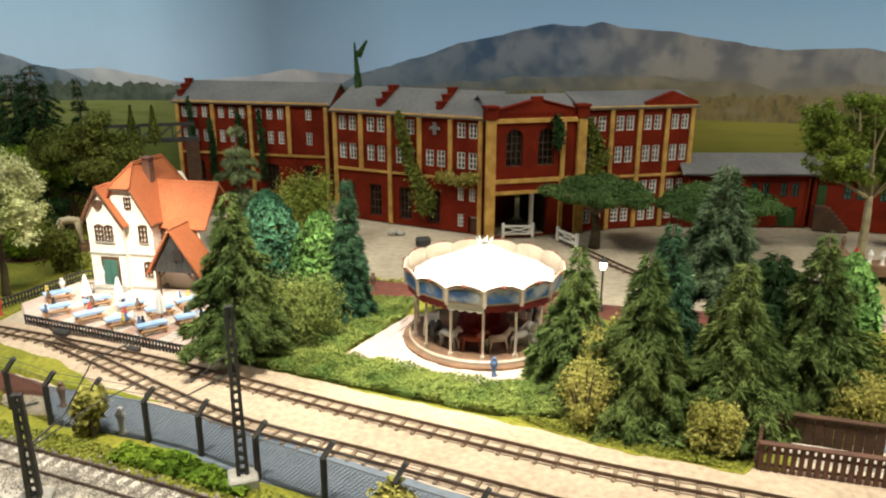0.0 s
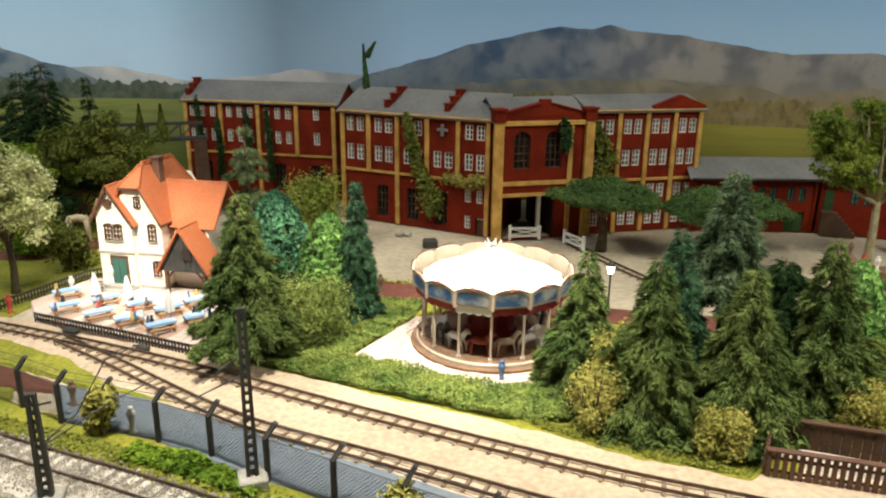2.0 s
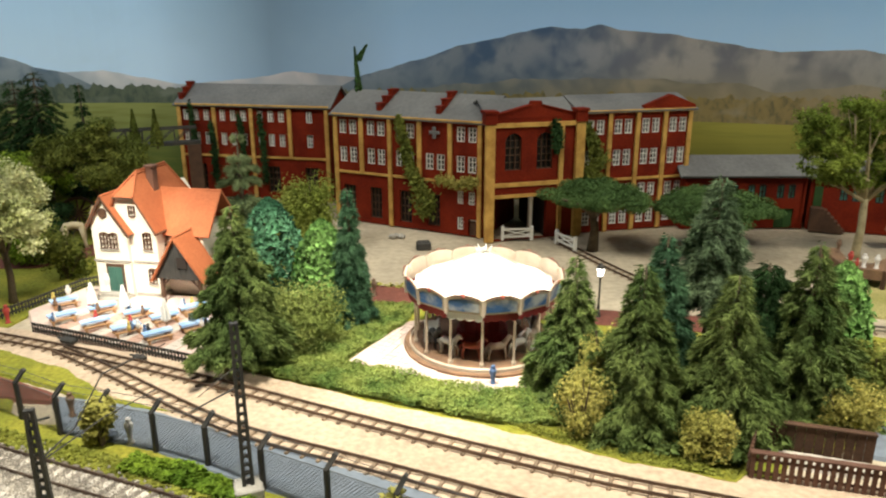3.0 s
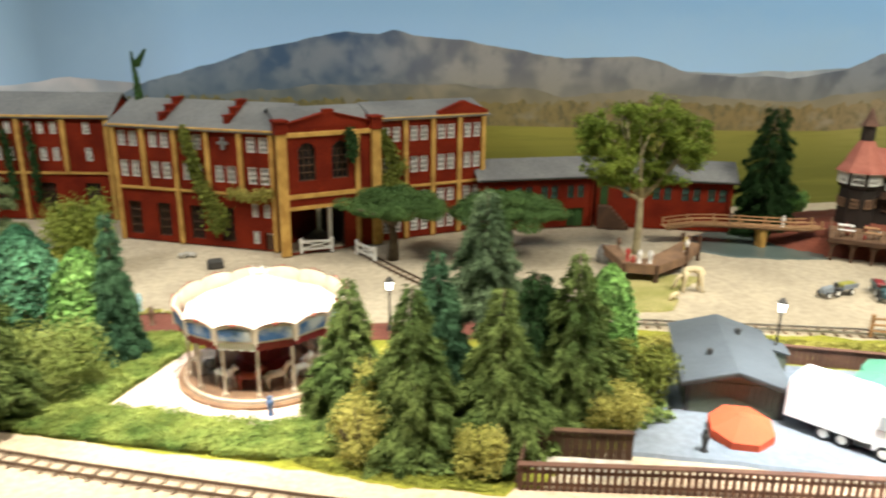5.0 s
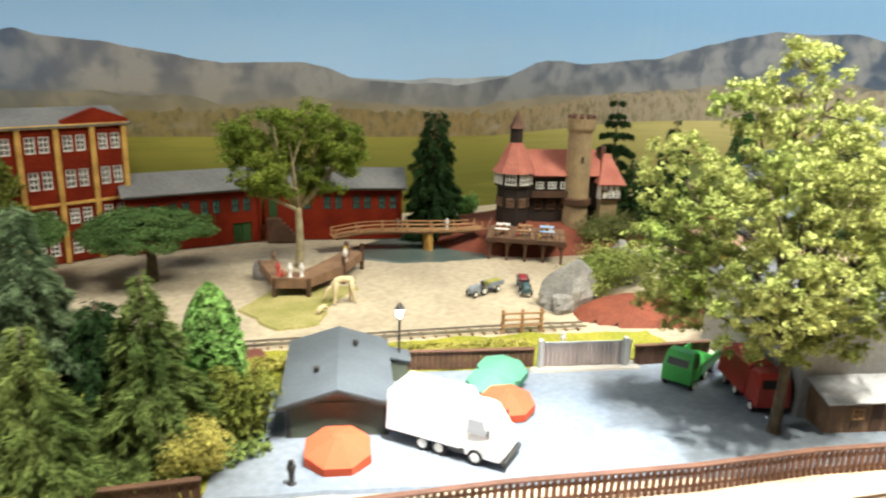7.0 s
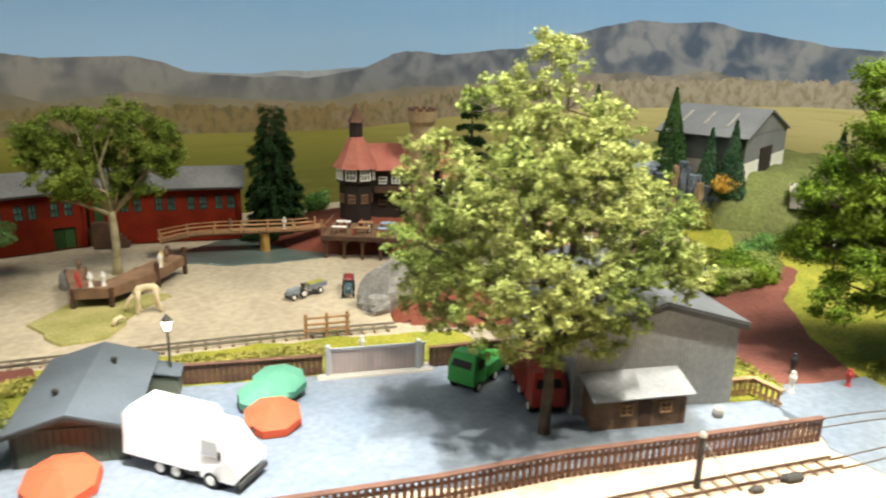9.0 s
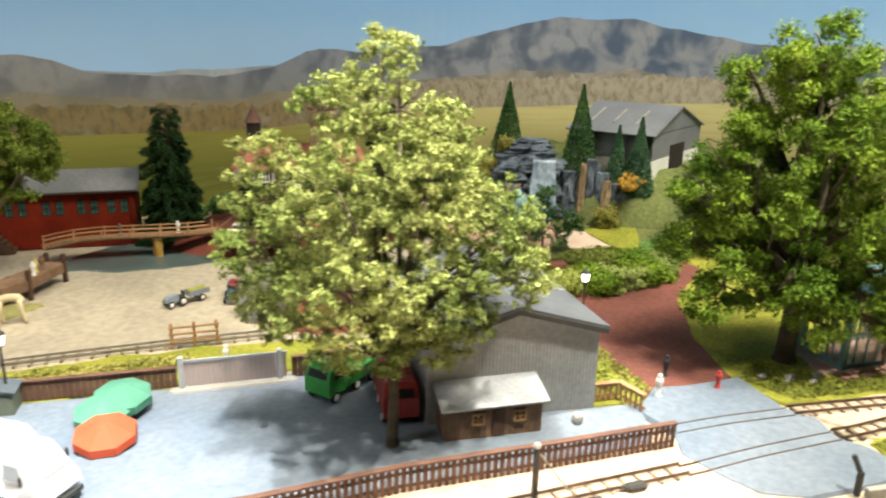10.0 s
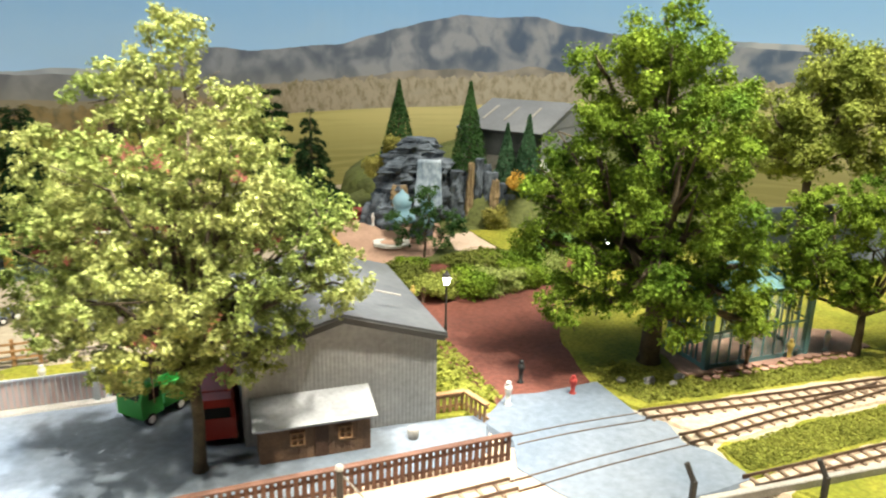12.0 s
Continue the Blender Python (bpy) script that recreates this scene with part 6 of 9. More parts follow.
def horse(x, y, z, rz, material, label, s=1.0):
    """A small carved horse, one plain mesh."""
    m = Mesh()
    m.path([(-0.075, 0, 0.12), (-0.05, 0, 0.125), (0.0, 0, 0.12), (0.05, 0, 0.125), (0.075, 0, 0.135)], [0.02, 0.034, 0.032, 0.034, 0.022], 8)
    m.path([(0.06, 0, 0.14), (0.095, 0, 0.18), (0.105, 0, 0.205)], [0.028, 0.022, 0.017], 7)
    m.path([(0.095, 0, 0.205), (0.125, 0, 0.195), (0.145, 0, 0.178)], [0.018, 0.016, 0.01], 6)
    m.path([(-0.075, 0, 0.13), (-0.10, 0, 0.11), (-0.105, 0, 0.06)], [0.01, 0.014, 0.004], 5)
    for lx, dx in ((0.055, 0.03), (0.06, 0.015), (-0.055, -0.03), (-0.06, -0.01)):
        ly = 0.02 if dx > 0.02 or dx < -0.02 else -0.02
        m.path([(lx, ly, 0.11), (lx + dx, ly, 0.06), (lx + dx * 1.2, ly, 0.0)], [0.016, 0.010, 0.009], 6)
    ob = single("carousel_horse", m, material, x, y, z, rz, label, "carousel horse", "carousel horses", smooth=True)
    ob.scale = (s, s, s)
    return ob


horse_mats = [(STEEL, "black carved horse on the carousel deck"), (WHITE, "white carved horse on the carousel deck"), (mat("orange red lacquer", (0.42, 0.10, 0.06), bump=0.0, rough=0.4), "orange red carved horse on the carousel deck"), (GOLD, "cream carved horse on the carousel deck")]
for i in range(10):
    a = radians(8 + 250 + (i - 1.5) * 26 - 30 + 15)
    mt, lb = horse_mats[(0, 1, 2, 3, 1, 3, 0, 1, 3, 0)[i]]
    horse(0.43 + 0.60 * math.cos(a), 7.62 + 0.60 * math.sin(a), 0.095, math.degrees(a) + 90, mt, lb, 1.25)
# swan benches
for a in (180, 330):
    x, y = 0.43 + 0.58 * math.cos(radians(a)), 7.62 + 0.58 * math.sin(radians(a))
    m = Mesh().box(-0.13, -0.09, 0.03, 0.13, 0.09, 0.07, 0.01).box(-0.13, 0.06, 0.07, 0.13, 0.09, 0.18, 0.01).box(-0.15, -0.09, 0.0, -0.125, 0.09, 0.15, 0.01).box(0.125, -0.09, 0.0, 0.15, 0.09, 0.15, 0.01)
    single("carousel_bench", m, CANVAS, x, y, 0.095, a + 90, "white bench gondola on the carousel deck", "bench")


# ---- terrace of the inn ----
patch("pavement", [(-5.35, 8.6), (-4.95, 8.0), (-3.85, 7.58), (-2.8, 7.16), (-2.3, 8.0), (-2.9, 9.1), (-3.7, 9.15), (-4.7, 9.45), (-5.0, 9.5)], 0.022, PLAZA, "striped pale paving of the inn terrace", "pavement", 0.01)
PINKSLAB = mat("pinkish terrace slabs", (0.50, 0.33, 0.26), (0.42, 0.27, 0.21), scale=3, fine=0.15, bump=0.3, vary=0.12)
PALESLAB = mat("pale terrace slabs", (0.58, 0.52, 0.46), (0.50, 0.44, 0.38), scale=3, fine=0.15, bump=0.3, vary=0.10)
terrace = thing("terrace_paving", -4.92, 8.02, 0.024, -22.5, "striped pink and pale slabs of the inn terrace", "paving")
for i in range(22):
    for j in range(9):
        x, y = 0.09 * i + 0.005, 0.115 * j
        if y < 0.95 - 0.12 * x / 2 and not (i < 3 and j < 2 - i):
            part("slab", Mesh().box(x, y, 0, x + 0.086, y + 0.111, 0.008), PINKSLAB if (i // 2) % 2 else PALESLAB, terrace)



def picket_fence(name, pts, h, spacing, slat_w, material, label, rails=(0.35, 0.8), post_every=0, post_h=0.0, thick=0.014, cap=0.0, post_w=0.04):
    line, s = resample(np.array(pts, float), 0.05)
    root = thing(name, 0, 0, label=label, category="fence")
    slat = Mesh().box(-slat_w / 2, -thick, 0.015, slat_w / 2, 0, h, 0.0).data("slat", material)
    seg = np.array(pts, float)
    for i in range(len(seg) - 1):
        a, b = seg[i], seg[i + 1]
        L = np.linalg.norm(b - a)
        rz = math.degrees(math.atan2(*(b - a)[::-1]))
        for f in rails:
            at(part("rail", Mesh().box(0, 0.001, h * f - 0.012, L, 0.016, h * f + 0.012), material, root), a[0], a[1], 0, rz)
        if cap:
            at(part("cap_rail", Mesh().box(0, -0.03, h, L, 0.03, h + cap, 0.004), material, root), a[0], a[1], 0, rz)
        n = max(1, int(L / spacing))
        for q in range(n):
            t = (q + 0.5) / n
            at(part("slat", slat, material, root), *(a + (b - a) * t), 0, rz)
        if post_every:
            for q in range(int(L / post_every) + 1):
                at(part("post", Mesh().box(-post_w / 2, -post_w, 0, post_w / 2, 0.02, post_h, 0.004), material, root), *(a + (b - a) * min(1, q * post_every / L)), 0, rz)
    return root


picket_fence("terrace_fence", [(-4.95, 7.95), (-3.86, 7.53), (-2.75, 7.08)], 0.14, 0.045, 0.016, STEEL, "low black picket fence round the inn terrace")
picket_fence("terrace_fence", [(-5.62, 8.2), (-5.40, 8.66), (-5.06, 9.52), (-4.75, 9.72)], 0.15, 0.045, 0.016, STEEL, "low black picket fence beside the lawn")
BLUECLOTH = mat("pale blue tablecloth", (0.25, 0.42, 0.70), (0.40, 0.54, 0.76), scale=6, bump=0.1)
PICNIC = mat("orange brown bench wood", (0.42, 0.24, 0.12), (0.34, 0.19, 0.09), scale=6, fine=0.2, bump=0.2)


def beer_table():
    root = thing("beer_table", -4.25, 7.98, 0.022, 8, "wooden beer table with a pale blue cloth", "table", "terrace tables")
    part("tabletop", Mesh().box(-0.16, -0.05, 0.095, 0.16, 0.05, 0.108, 0.004), PICNIC, root)
    part("tablecloth", Mesh().box(-0.165, -0.054, 0.108, 0.165, 0.054, 0.114, 0.002).box(-0.165, -0.058, 0.085, 0.165, -0.054, 0.112).box(-0.165, 0.054, 0.085, 0.165, 0.058, 0.112), BLUECLOTH, root)
    for x in (-0.12, 0.12):
        part("leg", Mesh().box(x - 0.012, -0.045, 0, x + 0.012, -0.035, 0.095).box(x - 0.012, 0.035, 0, x + 0.012, 0.05, 0.095).box(x - 0.01, -0.035, 0.03, x + 0.01, 0.035, 0.042), PICNIC, root)
    return root


def bench():
    root = thing("bench", -4.25, 7.85, 0.022, 8, "orange brown wooden bench on the terrace", "bench", "terrace benches")
    part("seat", Mesh().box(-0.15, -0.02, 0.055, 0.15, 0.02, 0.066, 0.003), PICNIC, root)
    for x in (-0.12, 0.12):
        part("leg", Mesh().box(x - 0.01, -0.018, 0, x + 0.01, 0.018, 0.055), PICNIC, root)
    return root


table0, bench0 = beer_table(), bench()
spots = [(-4.72, 8.22, 38), (-4.22, 8.02, 38), (-3.78, 7.86, 38), (-3.34, 7.68, 38), (-4.35, 8.5, 38), (-3.85, 8.35, 38), (-3.45, 8.2, 38), (-4.95, 8.72, 38), (-3.0, 7.95, 38), (-3.2, 8.5, 38)]
for i, (x, y, rz) in enumerate(spots):
    if i != 1:
        put(table0, x, y, 0.032, rz)
    for s in (-1, 1):
        if not (i == 1 and s < 0):
            bx, by = on_line(x, y, rz, 0, 0.1 * s)
            put(bench0, bx, by, 0.032, rz)
at(table0, -4.22, 8.02, 0.032, 38)
at(bench0, *on_line(-4.22, 8.02, 38, 0, -0.1), 0.032, 38)


def closed_parasol(x, y, h=0.44, label="closed white parasol in a pale base"):
    root = thing("parasol", x, y, 0.032, label=label, category="parasol", group="closed parasols")
    part("base", Mesh().turn([(0, 0.02), (0.05, 0.02), (0.055, 0)], 14), CONCRETE, root)
    part("pole", Mesh().tube((0, 0, 0.02), (0, 0, h), 0.008, n=8), WOODLT, root)
    prof = [(0.012, h), (0.022, h - 0.04), (0.045, h - 0.2), (0.05, h - 0.27), (0.012, h - 0.30)]
    m = Mesh()
    n = 16
    t = np.arange(n) * 2 * np.pi / n
    k = len(prof)
    v = [(r * (1 + 0.25 * math.cos(8 * a) * (r > 0.03)) * math.cos(a), r * (1 + 0.25 * math.cos(8 * a) * (r > 0.03)) * math.sin(a), z) for a in t for r, z in prof]
    m.add(v, [(i * k + j, ((i + 1) % n) * k + j, ((i + 1) % n) * k + j + 1, i * k + j + 1) for i in range(n) for j in range(k - 1)])
    part("canopy", m, CANVAS, root)
    return root


p0 = closed_parasol(-4.42, 8.42)
for x, y in ((-3.98, 8.33), (-3.3, 7.88)):
    put(p0, x, y, 0.032)

# ---- small plain figures ----
FIGURE_MATS = {n: mat("figure paint " + n, c, bump=0.0, rough=0.6) for n, c in {"white": (0.75, 0.72, 0.68), "blue": (0.10, 0.16, 0.30), "red": (0.45, 0.06, 0.05), "brown": (0.18, 0.11, 0.07), "black": (0.03, 0.03, 0.03),
               "yellow": (0.60, 0.45, 0.12), "cyan": (0.35, 0.55, 0.58), "skin": (0.60, 0.40, 0.30)}.items()}
_fig = {}


def figure(x, y, z=0.0, color="white", h=0.25, seated=False, label=""):
    """A plain painted peg figure, one mesh."""
    key = (color, h, seated)
    if key not in _fig:
        m = Mesh()
        if seated:
            m.turn([(0.0, 0.0), (0.022, 0.0), (0.027, 0.035), (0.023, 0.07), (0.010, 0.08), (0.016, 0.088), (0.018, 0.103), (0.011, 0.117), (0, 0.12)], 10)
        else:
            m.turn([(0.0, 0.0), (0.036, 0.0), (0.036, 0.006), (0.02, 0.012), (0.026, h * 0.45), (0.040, h * 0.68), (0.034, h * 0.80), (0.012, h * 0.845), (0.023, h * 0.88), (0.025, h * 0.93), (0.016, h * 0.985), (0, h)], 12)
        _fig[key] = m.data("figure", FIGURE_MATS[color], True)
    ob = new("figurine", _fig[key])
    ob.matrix_world = pose(x * U, y * U, z * U)
    return tagged(ob, label or ("small seated figurine painted " + color if seated else "small standing figurine painted " + color), "figurine")


g = np.random.default_rng(5)
for i, (x, y, rz) in enumerate(spots):
    for q in range(int(g.integers(1, 5))):
        side = 0.1 * (1 if g.random() > 0.5 else -1)
        fx, fy = on_line(x, y, rz, g.uniform(-0.12, 0.12), side)
        figure(fx, fy, 0.032 + 0.066, ("red", "white", "blue", "brown", "black", "yellow")[int(g.integers(0, 6))], seated=True)
figure(-4.56, 9.16, 0.09, "white", 0.24, label="small standing figurine at the house door")
figure(-5.42, 8.25, 0.0, "red", 0.24)
figure(-5.0, 8.95, 0.022, "white", 0.22)
figure(-1.18, 9.65, 0.015, "cyan")
figure(-0.96, 9.15, 0.015, "brown")
figure(0.49, 6.60, 0.02, "blue", 0.22)
figure(-3.50, 5.98, 0.016, "brown")
figure(-2.76, 5.52, 0.016, "white")
figure(11.27, 2.98, 0.02, "white")
figure(11.73, 3.22, 0.02, "black")
figure(11.94, 2.71, 0.02, "red", 0.2)
figure(13.94, 1.86, 0.02, "brown")
figure(14.48, 1.62, 0.02, "yellow")
figure(15.06, 1.44, 0.02, "white")
figure(12.42, 5.75, 0.015, "yellow")
figure(12.55, 5.68, 0.015, "brown", 0.22)
figure(5.72, 9.55, 0.30, "red", seated=True)
figure(8.05, 6.35, 0.0, "white", 0.22)

# ---- lattice mast, catenary mast and the chain link fence ----


def lattice_mast(name, x, y, h, w, label, rz=0.0, arm=None):
    root = thing(name, x, y, 0, rz, label, "mast")
    part("footing", Mesh().box(-0.11, -0.11, 0, 0.11, 0.11, 0.10, 0.012), CONCRETE, root)
    for sx in (-1, 1):
        part("chord", Mesh().add([(sx * w - 0.014, -0.03, 0.1), (sx * w + 0.014, -0.03, 0.1), (sx * w + 0.014, 0.03, 0.1), (sx * w - 0.014, 0.03, 0.1),
                                  (sx * w * 0.6 - 0.012, -0.025, h), (sx * w * 0.6 + 0.012, -0.025, h), (sx * w * 0.6 + 0.012, 0.025, h), (sx * w * 0.6 - 0.012, 0.025, h)],
                                 [(3, 2, 1, 0), (4, 5, 6, 7), (0, 1, 5, 4), (1, 2, 6, 5), (2, 3, 7, 6), (3, 0, 4, 7)]), STEEL, root)
    n = max(6, int(h / 0.075))
    for i in range(n):
        z = 0.12 + (h - 0.14) * i / (n - 1)
        ww = w * (1 - 0.4 * i / n)
        part("batten", Mesh().box(-ww, -0.016, z, ww, 0.016, z + 0.018), STEEL, root)
    if arm:
        part("bracket", arm, STEEL, root)
    return root


arm = Mesh().path([(0.0, 0, 0.95), (-0.25, -0.1, 0.90), (-0.35, -0.14, 0.88)], [0.0072, 0.006, 0.0048], 6).path([(0, 0, 1.12), (-0.3, -0.12, 0.97)], [0.0048, 0.0036], 5)
lattice_mast("catenary_mast", -1.53, 4.80, 1.46, 0.032, "dark lattice catenary mast on a concrete footing", 20, arm)
arm2 = Mesh().path([(0.03, 0, 0.52), (0.22, 0.2, 0.62), (0.42, 0.4, 0.95)], [0.0084, 0.006, 0.0054], 6).path([(0.03, 0, 0.50), (0.40, 0.36, 0.60), (0.75, 0.7, 0.62)], [0.006, 0.0054, 0.0048], 6).path([(0.42, 0.4, 0.95), (0.85, 0.8, 0.98)], [0.0054, 0.0042], 6).path([(0, 0, 0.82), (0.10, 0.08, 0.80)], [0.0072, 0.0096], 6)
lattice_mast("catenary_mast", -2.95, 4.50, 0.92, 0.036, "dark lattice catenary mast with bracket arms", 15, arm2)

MESHWIRE = mat("dull wire mesh", (0.11, 0.11, 0.105), (0.07, 0.07, 0.07), scale=8, metal=0.2, rough=0.5, bump=0.0)
FP = [(-4.9, 6.35), (-4.45, 6.16), (-3.96, 5.95), (-3.46, 5.68), (-3.0, 5.55), (-2.49, 5.40), (-1.97, 5.18), (-1.43, 4.86), (-0.87, 4.58), (-0.33, 4.30), (0.22, 4.02), (0.8, 3.72)]
chain = thing("chain_link_fence", 0, 0, label="tall chain link fence with bent grey posts", category="fence")
for i, (x, y) in enumerate(FP):
    m = Mesh().box(-0.02, -0.02, -0.02, 0.02, 0.02, 0.38, 0.005)
    m.add([(-0.02, -0.02, 0.38), (0.02, -0.02, 0.38), (0.02, 0.02, 0.38), (-0.02, 0.02, 0.38), (0.034, 0.05, 0.50), (0.066, 0.05, 0.485), (0.066, 0.082, 0.485), (0.034, 0.082, 0.50)],
          [(4, 5, 6, 7), (0, 1, 5, 4), (1, 2, 6, 5), (2, 3, 7, 6), (3, 0, 4, 7)])
    at(part("post", m, STEEL, chain, "dark grey bent fence post"), x, y, 0, -22 + random.uniform(-6, 6))
for i in range(len(FP) - 1):
    a, b = np.array(FP[i]), np.array(FP[i + 1])
    L = np.linalg.norm(b - a)
    rz = math.degrees(math.atan2(*(b - a)[::-1]))
    m = Mesh()
    hgt, cell = 0.34, 0.034
    r = 0.0026
    for s in (-1, 1):
        x = -hgt
        while x < L + hgt:
            x0, x1 = x, x + s * hgt
            z0, z1 = 0.03, 0.03 + hgt
            pts = []
            lo, hi = 0.0, 1.0
            for bound, sign in ((0.0, 1), (L, -1)):
                d = x1 - x0
                t = (bound - x0) / d
                if sign * d > 0:
                    lo = max(lo, t)
                else:
                    hi = min(hi, t)
            if hi > lo:
                p, q = (x0 + (x1 - x0) * lo, 0, z0 + (z1 - z0) * lo), (x0 + (x1 - x0) * hi, 0, z0 + (z1 - z0) * hi)
                m.tube(p, q, r, n=3, caps=False)
            x += cell
    at(part("wire_mesh", m, MESHWIRE, chain), a[0], a[1], 0, rz)
    w = Mesh().tube((0, 0, 0.375), (L, 0, 0.375), 0.0045, n=4)
    for k, (yy, zz) in enumerate(((0.045, 0.42), (0.07, 0.47))):
        w.tube((0, yy, zz), (L, yy, zz), 0.0035, n=4)
    at(part("tension_wire", w, MESHWIRE, chain), a[0], a[1], 0, rz)


# ---- street lamps ----
LAMPGLOW = glow("lit frosted lamp glass", (1.0, 0.97, 0.9), 6.0)


def street_lamp(x, y, h=0.74, label="lit black park lamp with a frosted lantern"):
    root = thing("street_lamp", x, y, 0, label=label, category="street lamp", group="park lamps")
    part("base", Mesh().turn([(0, 0.09), (0.022, 0.09), (0.03, 0.07), (0.034, 0.02), (0.045, 0.0)], 12), STEEL, root)
    part("pole", Mesh().turn([(0.0, h - 0.06), (0.012, h - 0.06), (0.013, 0.2), (0.018, 0.17), (0.018, 0.09)], 10), STEEL, root)
    lan = part("lantern", Mesh().turn([(0.0, h - 0.07), (0.03, h - 0.065), (0.05, h + 0.035), (0.0, h + 0.035)], 6), LAMPGLOW, root, "glowing frosted lantern glass")
    part("cap", Mesh().turn([(0.06, h + 0.035), (0.045, h + 0.06), (0.02, h + 0.085), (0.012, h + 0.10), (0, h + 0.105)], 6), STEEL, lan)
    part("lantern_frame", Mesh().turn([(0.034, h - 0.072), (0.036, h - 0.06), (0.02, h - 0.08), (0, h - 0.085)], 6), STEEL, lan)
    return root


street_lamp(1.92, 8.42, 0.62)
lamp1 = street_lamp(5.98, 6.60, 0.74)
put(lamp1, 11.95, 4.60)
put(lamp1, 14.9, 4.4)
put(lamp1, 20.0, 2.2, 0.6)

# ---- the yard: hut, van, parasols, fences, gate ----
HUTWALL = mat("olive grey hut boards", (0.13, 0.145, 0.105), (0.10, 0.115, 0.085), scale=3, fine=0.1, bump=0.3)
HUTROOF = mat("blue grey roof sheet", (0.085, 0.10, 0.115), (0.07, 0.082, 0.095), scale=2, fine=0.08, bump=0.2)
hut = thing("hut", 4.49, 5.92, 0.016, -24.0, label="grey wooden hut with a blue grey gabled roof", category="hut")
hl, hw2 = 1.36, 0.90
part("wall", upright([(0, 0), (hw2, 0), (hw2, 0.40), (hw2 / 2, 0.55), (0, 0.40)], 0.0, hl), HUTWALL, hut)
m = Mesh()
m.slab([(hw2 + 0.07, -0.08, 0.395), (hw2 + 0.07, hl + 0.06, 0.395), (hw2 / 2, hl + 0.06, 0.58), (hw2 / 2, -0.08, 0.58)], 0.022)
m.slab([(-0.07, hl + 0.06, 0.395), (-0.07, -0.08, 0.395), (hw2 / 2, -0.08, 0.58), (hw2 / 2, hl + 0.06, 0.58)], 0.022)
part("roof", m, HUTROOF, hut)
part("bargeboard", Mesh().slab([(hw2 + 0.075, -0.09, 0.38), (hw2 + 0.075, -0.08, 0.38), (hw2 / 2, -0.08, 0.565), (hw2 / 2, -0.09, 0.565)], 0.035)
     .slab([(-0.075, -0.08, 0.38), (-0.075, -0.09, 0.38), (hw2 / 2, -0.09, 0.565), (hw2 / 2, -0.08, 0.565)], 0.035), STEEL, hut)
for x, y in ((0.25, 0.42), (0.62, 1.0)):
    z = 0.395 + (x + 0.07) / (hw2 / 2 + 0.07) * 0.185 if x < hw2 / 2 else 0.58 - (x - hw2 / 2) / (hw2 / 2 + 0.07) * 0.185
    part("roof_vent", Mesh().tube((x, y, z - 0.03), (x, y, z + 0.05), 0.022, n=8).tube((x, y, z + 0.05), (x, y, z + 0.062), 0.034, n=8).tube((x, y, z + 0.062), (x, y, z + 0.075), 0.016, n=8), STEEL, hut)
for x in (-0.01, hw2 - 0.035):
    part("corner_board", Mesh().box(x, -0.012, 0, x + 0.045, 0.0, 0.40), STEEL, hut)
for i in range(14):
    part("wall_board", Mesh().box(0.036 + (hw2 - 0.075) * i / 14, -0.01, 0.0, 0.032 + (hw2 - 0.075) * (i + 1) / 14, 0.0, 0.395), HUTWALL, hut)
part("lean_to_roof", Mesh().slab([(hw2 + 0.04, 1.05, 0.34), (hw2 + 0.30, 1.05, 0.27), (hw2 + 0.30, 1.35, 0.27), (hw2 + 0.04, 1.35, 0.34)], 0.02), HUTROOF, hut)
part("lean_to_wall", Mesh().box(hw2 + 0.001, 1.07, 0, hw2 + 0.27, 1.33, 0.26), HUTWALL, hut)
hut.scale = (1, 1, 0.86)

VANWHITE = mat("glossy white vehicle paint", (0.84, 0.85, 0.86), (0.80, 0.81, 0.82), scale=2, bump=0.0, rough=0.3, spec=0.5)
TYRE = mat("black rubber", (0.02, 0.02, 0.02), bump=0.2, rough=0.8)


def box_section(prof, half, taper=0.05):
    """A vehicle body: a side outline (x, z) swept across, with the upper edges drawn in."""
    k = len(prof)
    zc = max(z for _, z in prof)
    v = []
    for s, w in ((-1, 1.0), (-1, 0.0), (1, 0.0), (1, 1.0)):
        for x, z in prof:
            inn = taper * max(0.0, (z - zc * 0.6) / (zc * 0.4))
            y = s * (half - inn) if w else s * (half - inn - 0.02)
            v.append((x, y, z + (0.0 if w else 0.012 * (z > zc * 0.7))))
    f = [tuple(range(k - 1, -1, -1)), tuple(range(3 * k, 4 * k))]
    for r in range(3):
        f += [(r * k + i, r * k + (i + 1) % k, (r + 1) * k + (i + 1) % k, (r + 1) * k + i) for i in range(k)]
    return Mesh().add(v, f)


def wheel(root, x, y, r=0.072, w=0.045, name="wheel"):
    o = at(part(name, Mesh().turn([(0, -w / 2), (r * 0.9, -w / 2), (r, -w / 3), (r, w / 3), (r * 0.9, w / 2), (0, w / 2)], 20), TYRE, root), x, y, r, 0, 90)
    part("rim", Mesh().turn([(0, -w / 2 - 0.004), (r * 0.35, -w / 2 - 0.008), (r * 0.62, -w / 2 - 0.002)], 16).turn([(r * 0.62, w / 2 + 0.002), (r * 0.35, w / 2 + 0.008), (0, w / 2 + 0.004)], 16), WHITE, o)
    return o


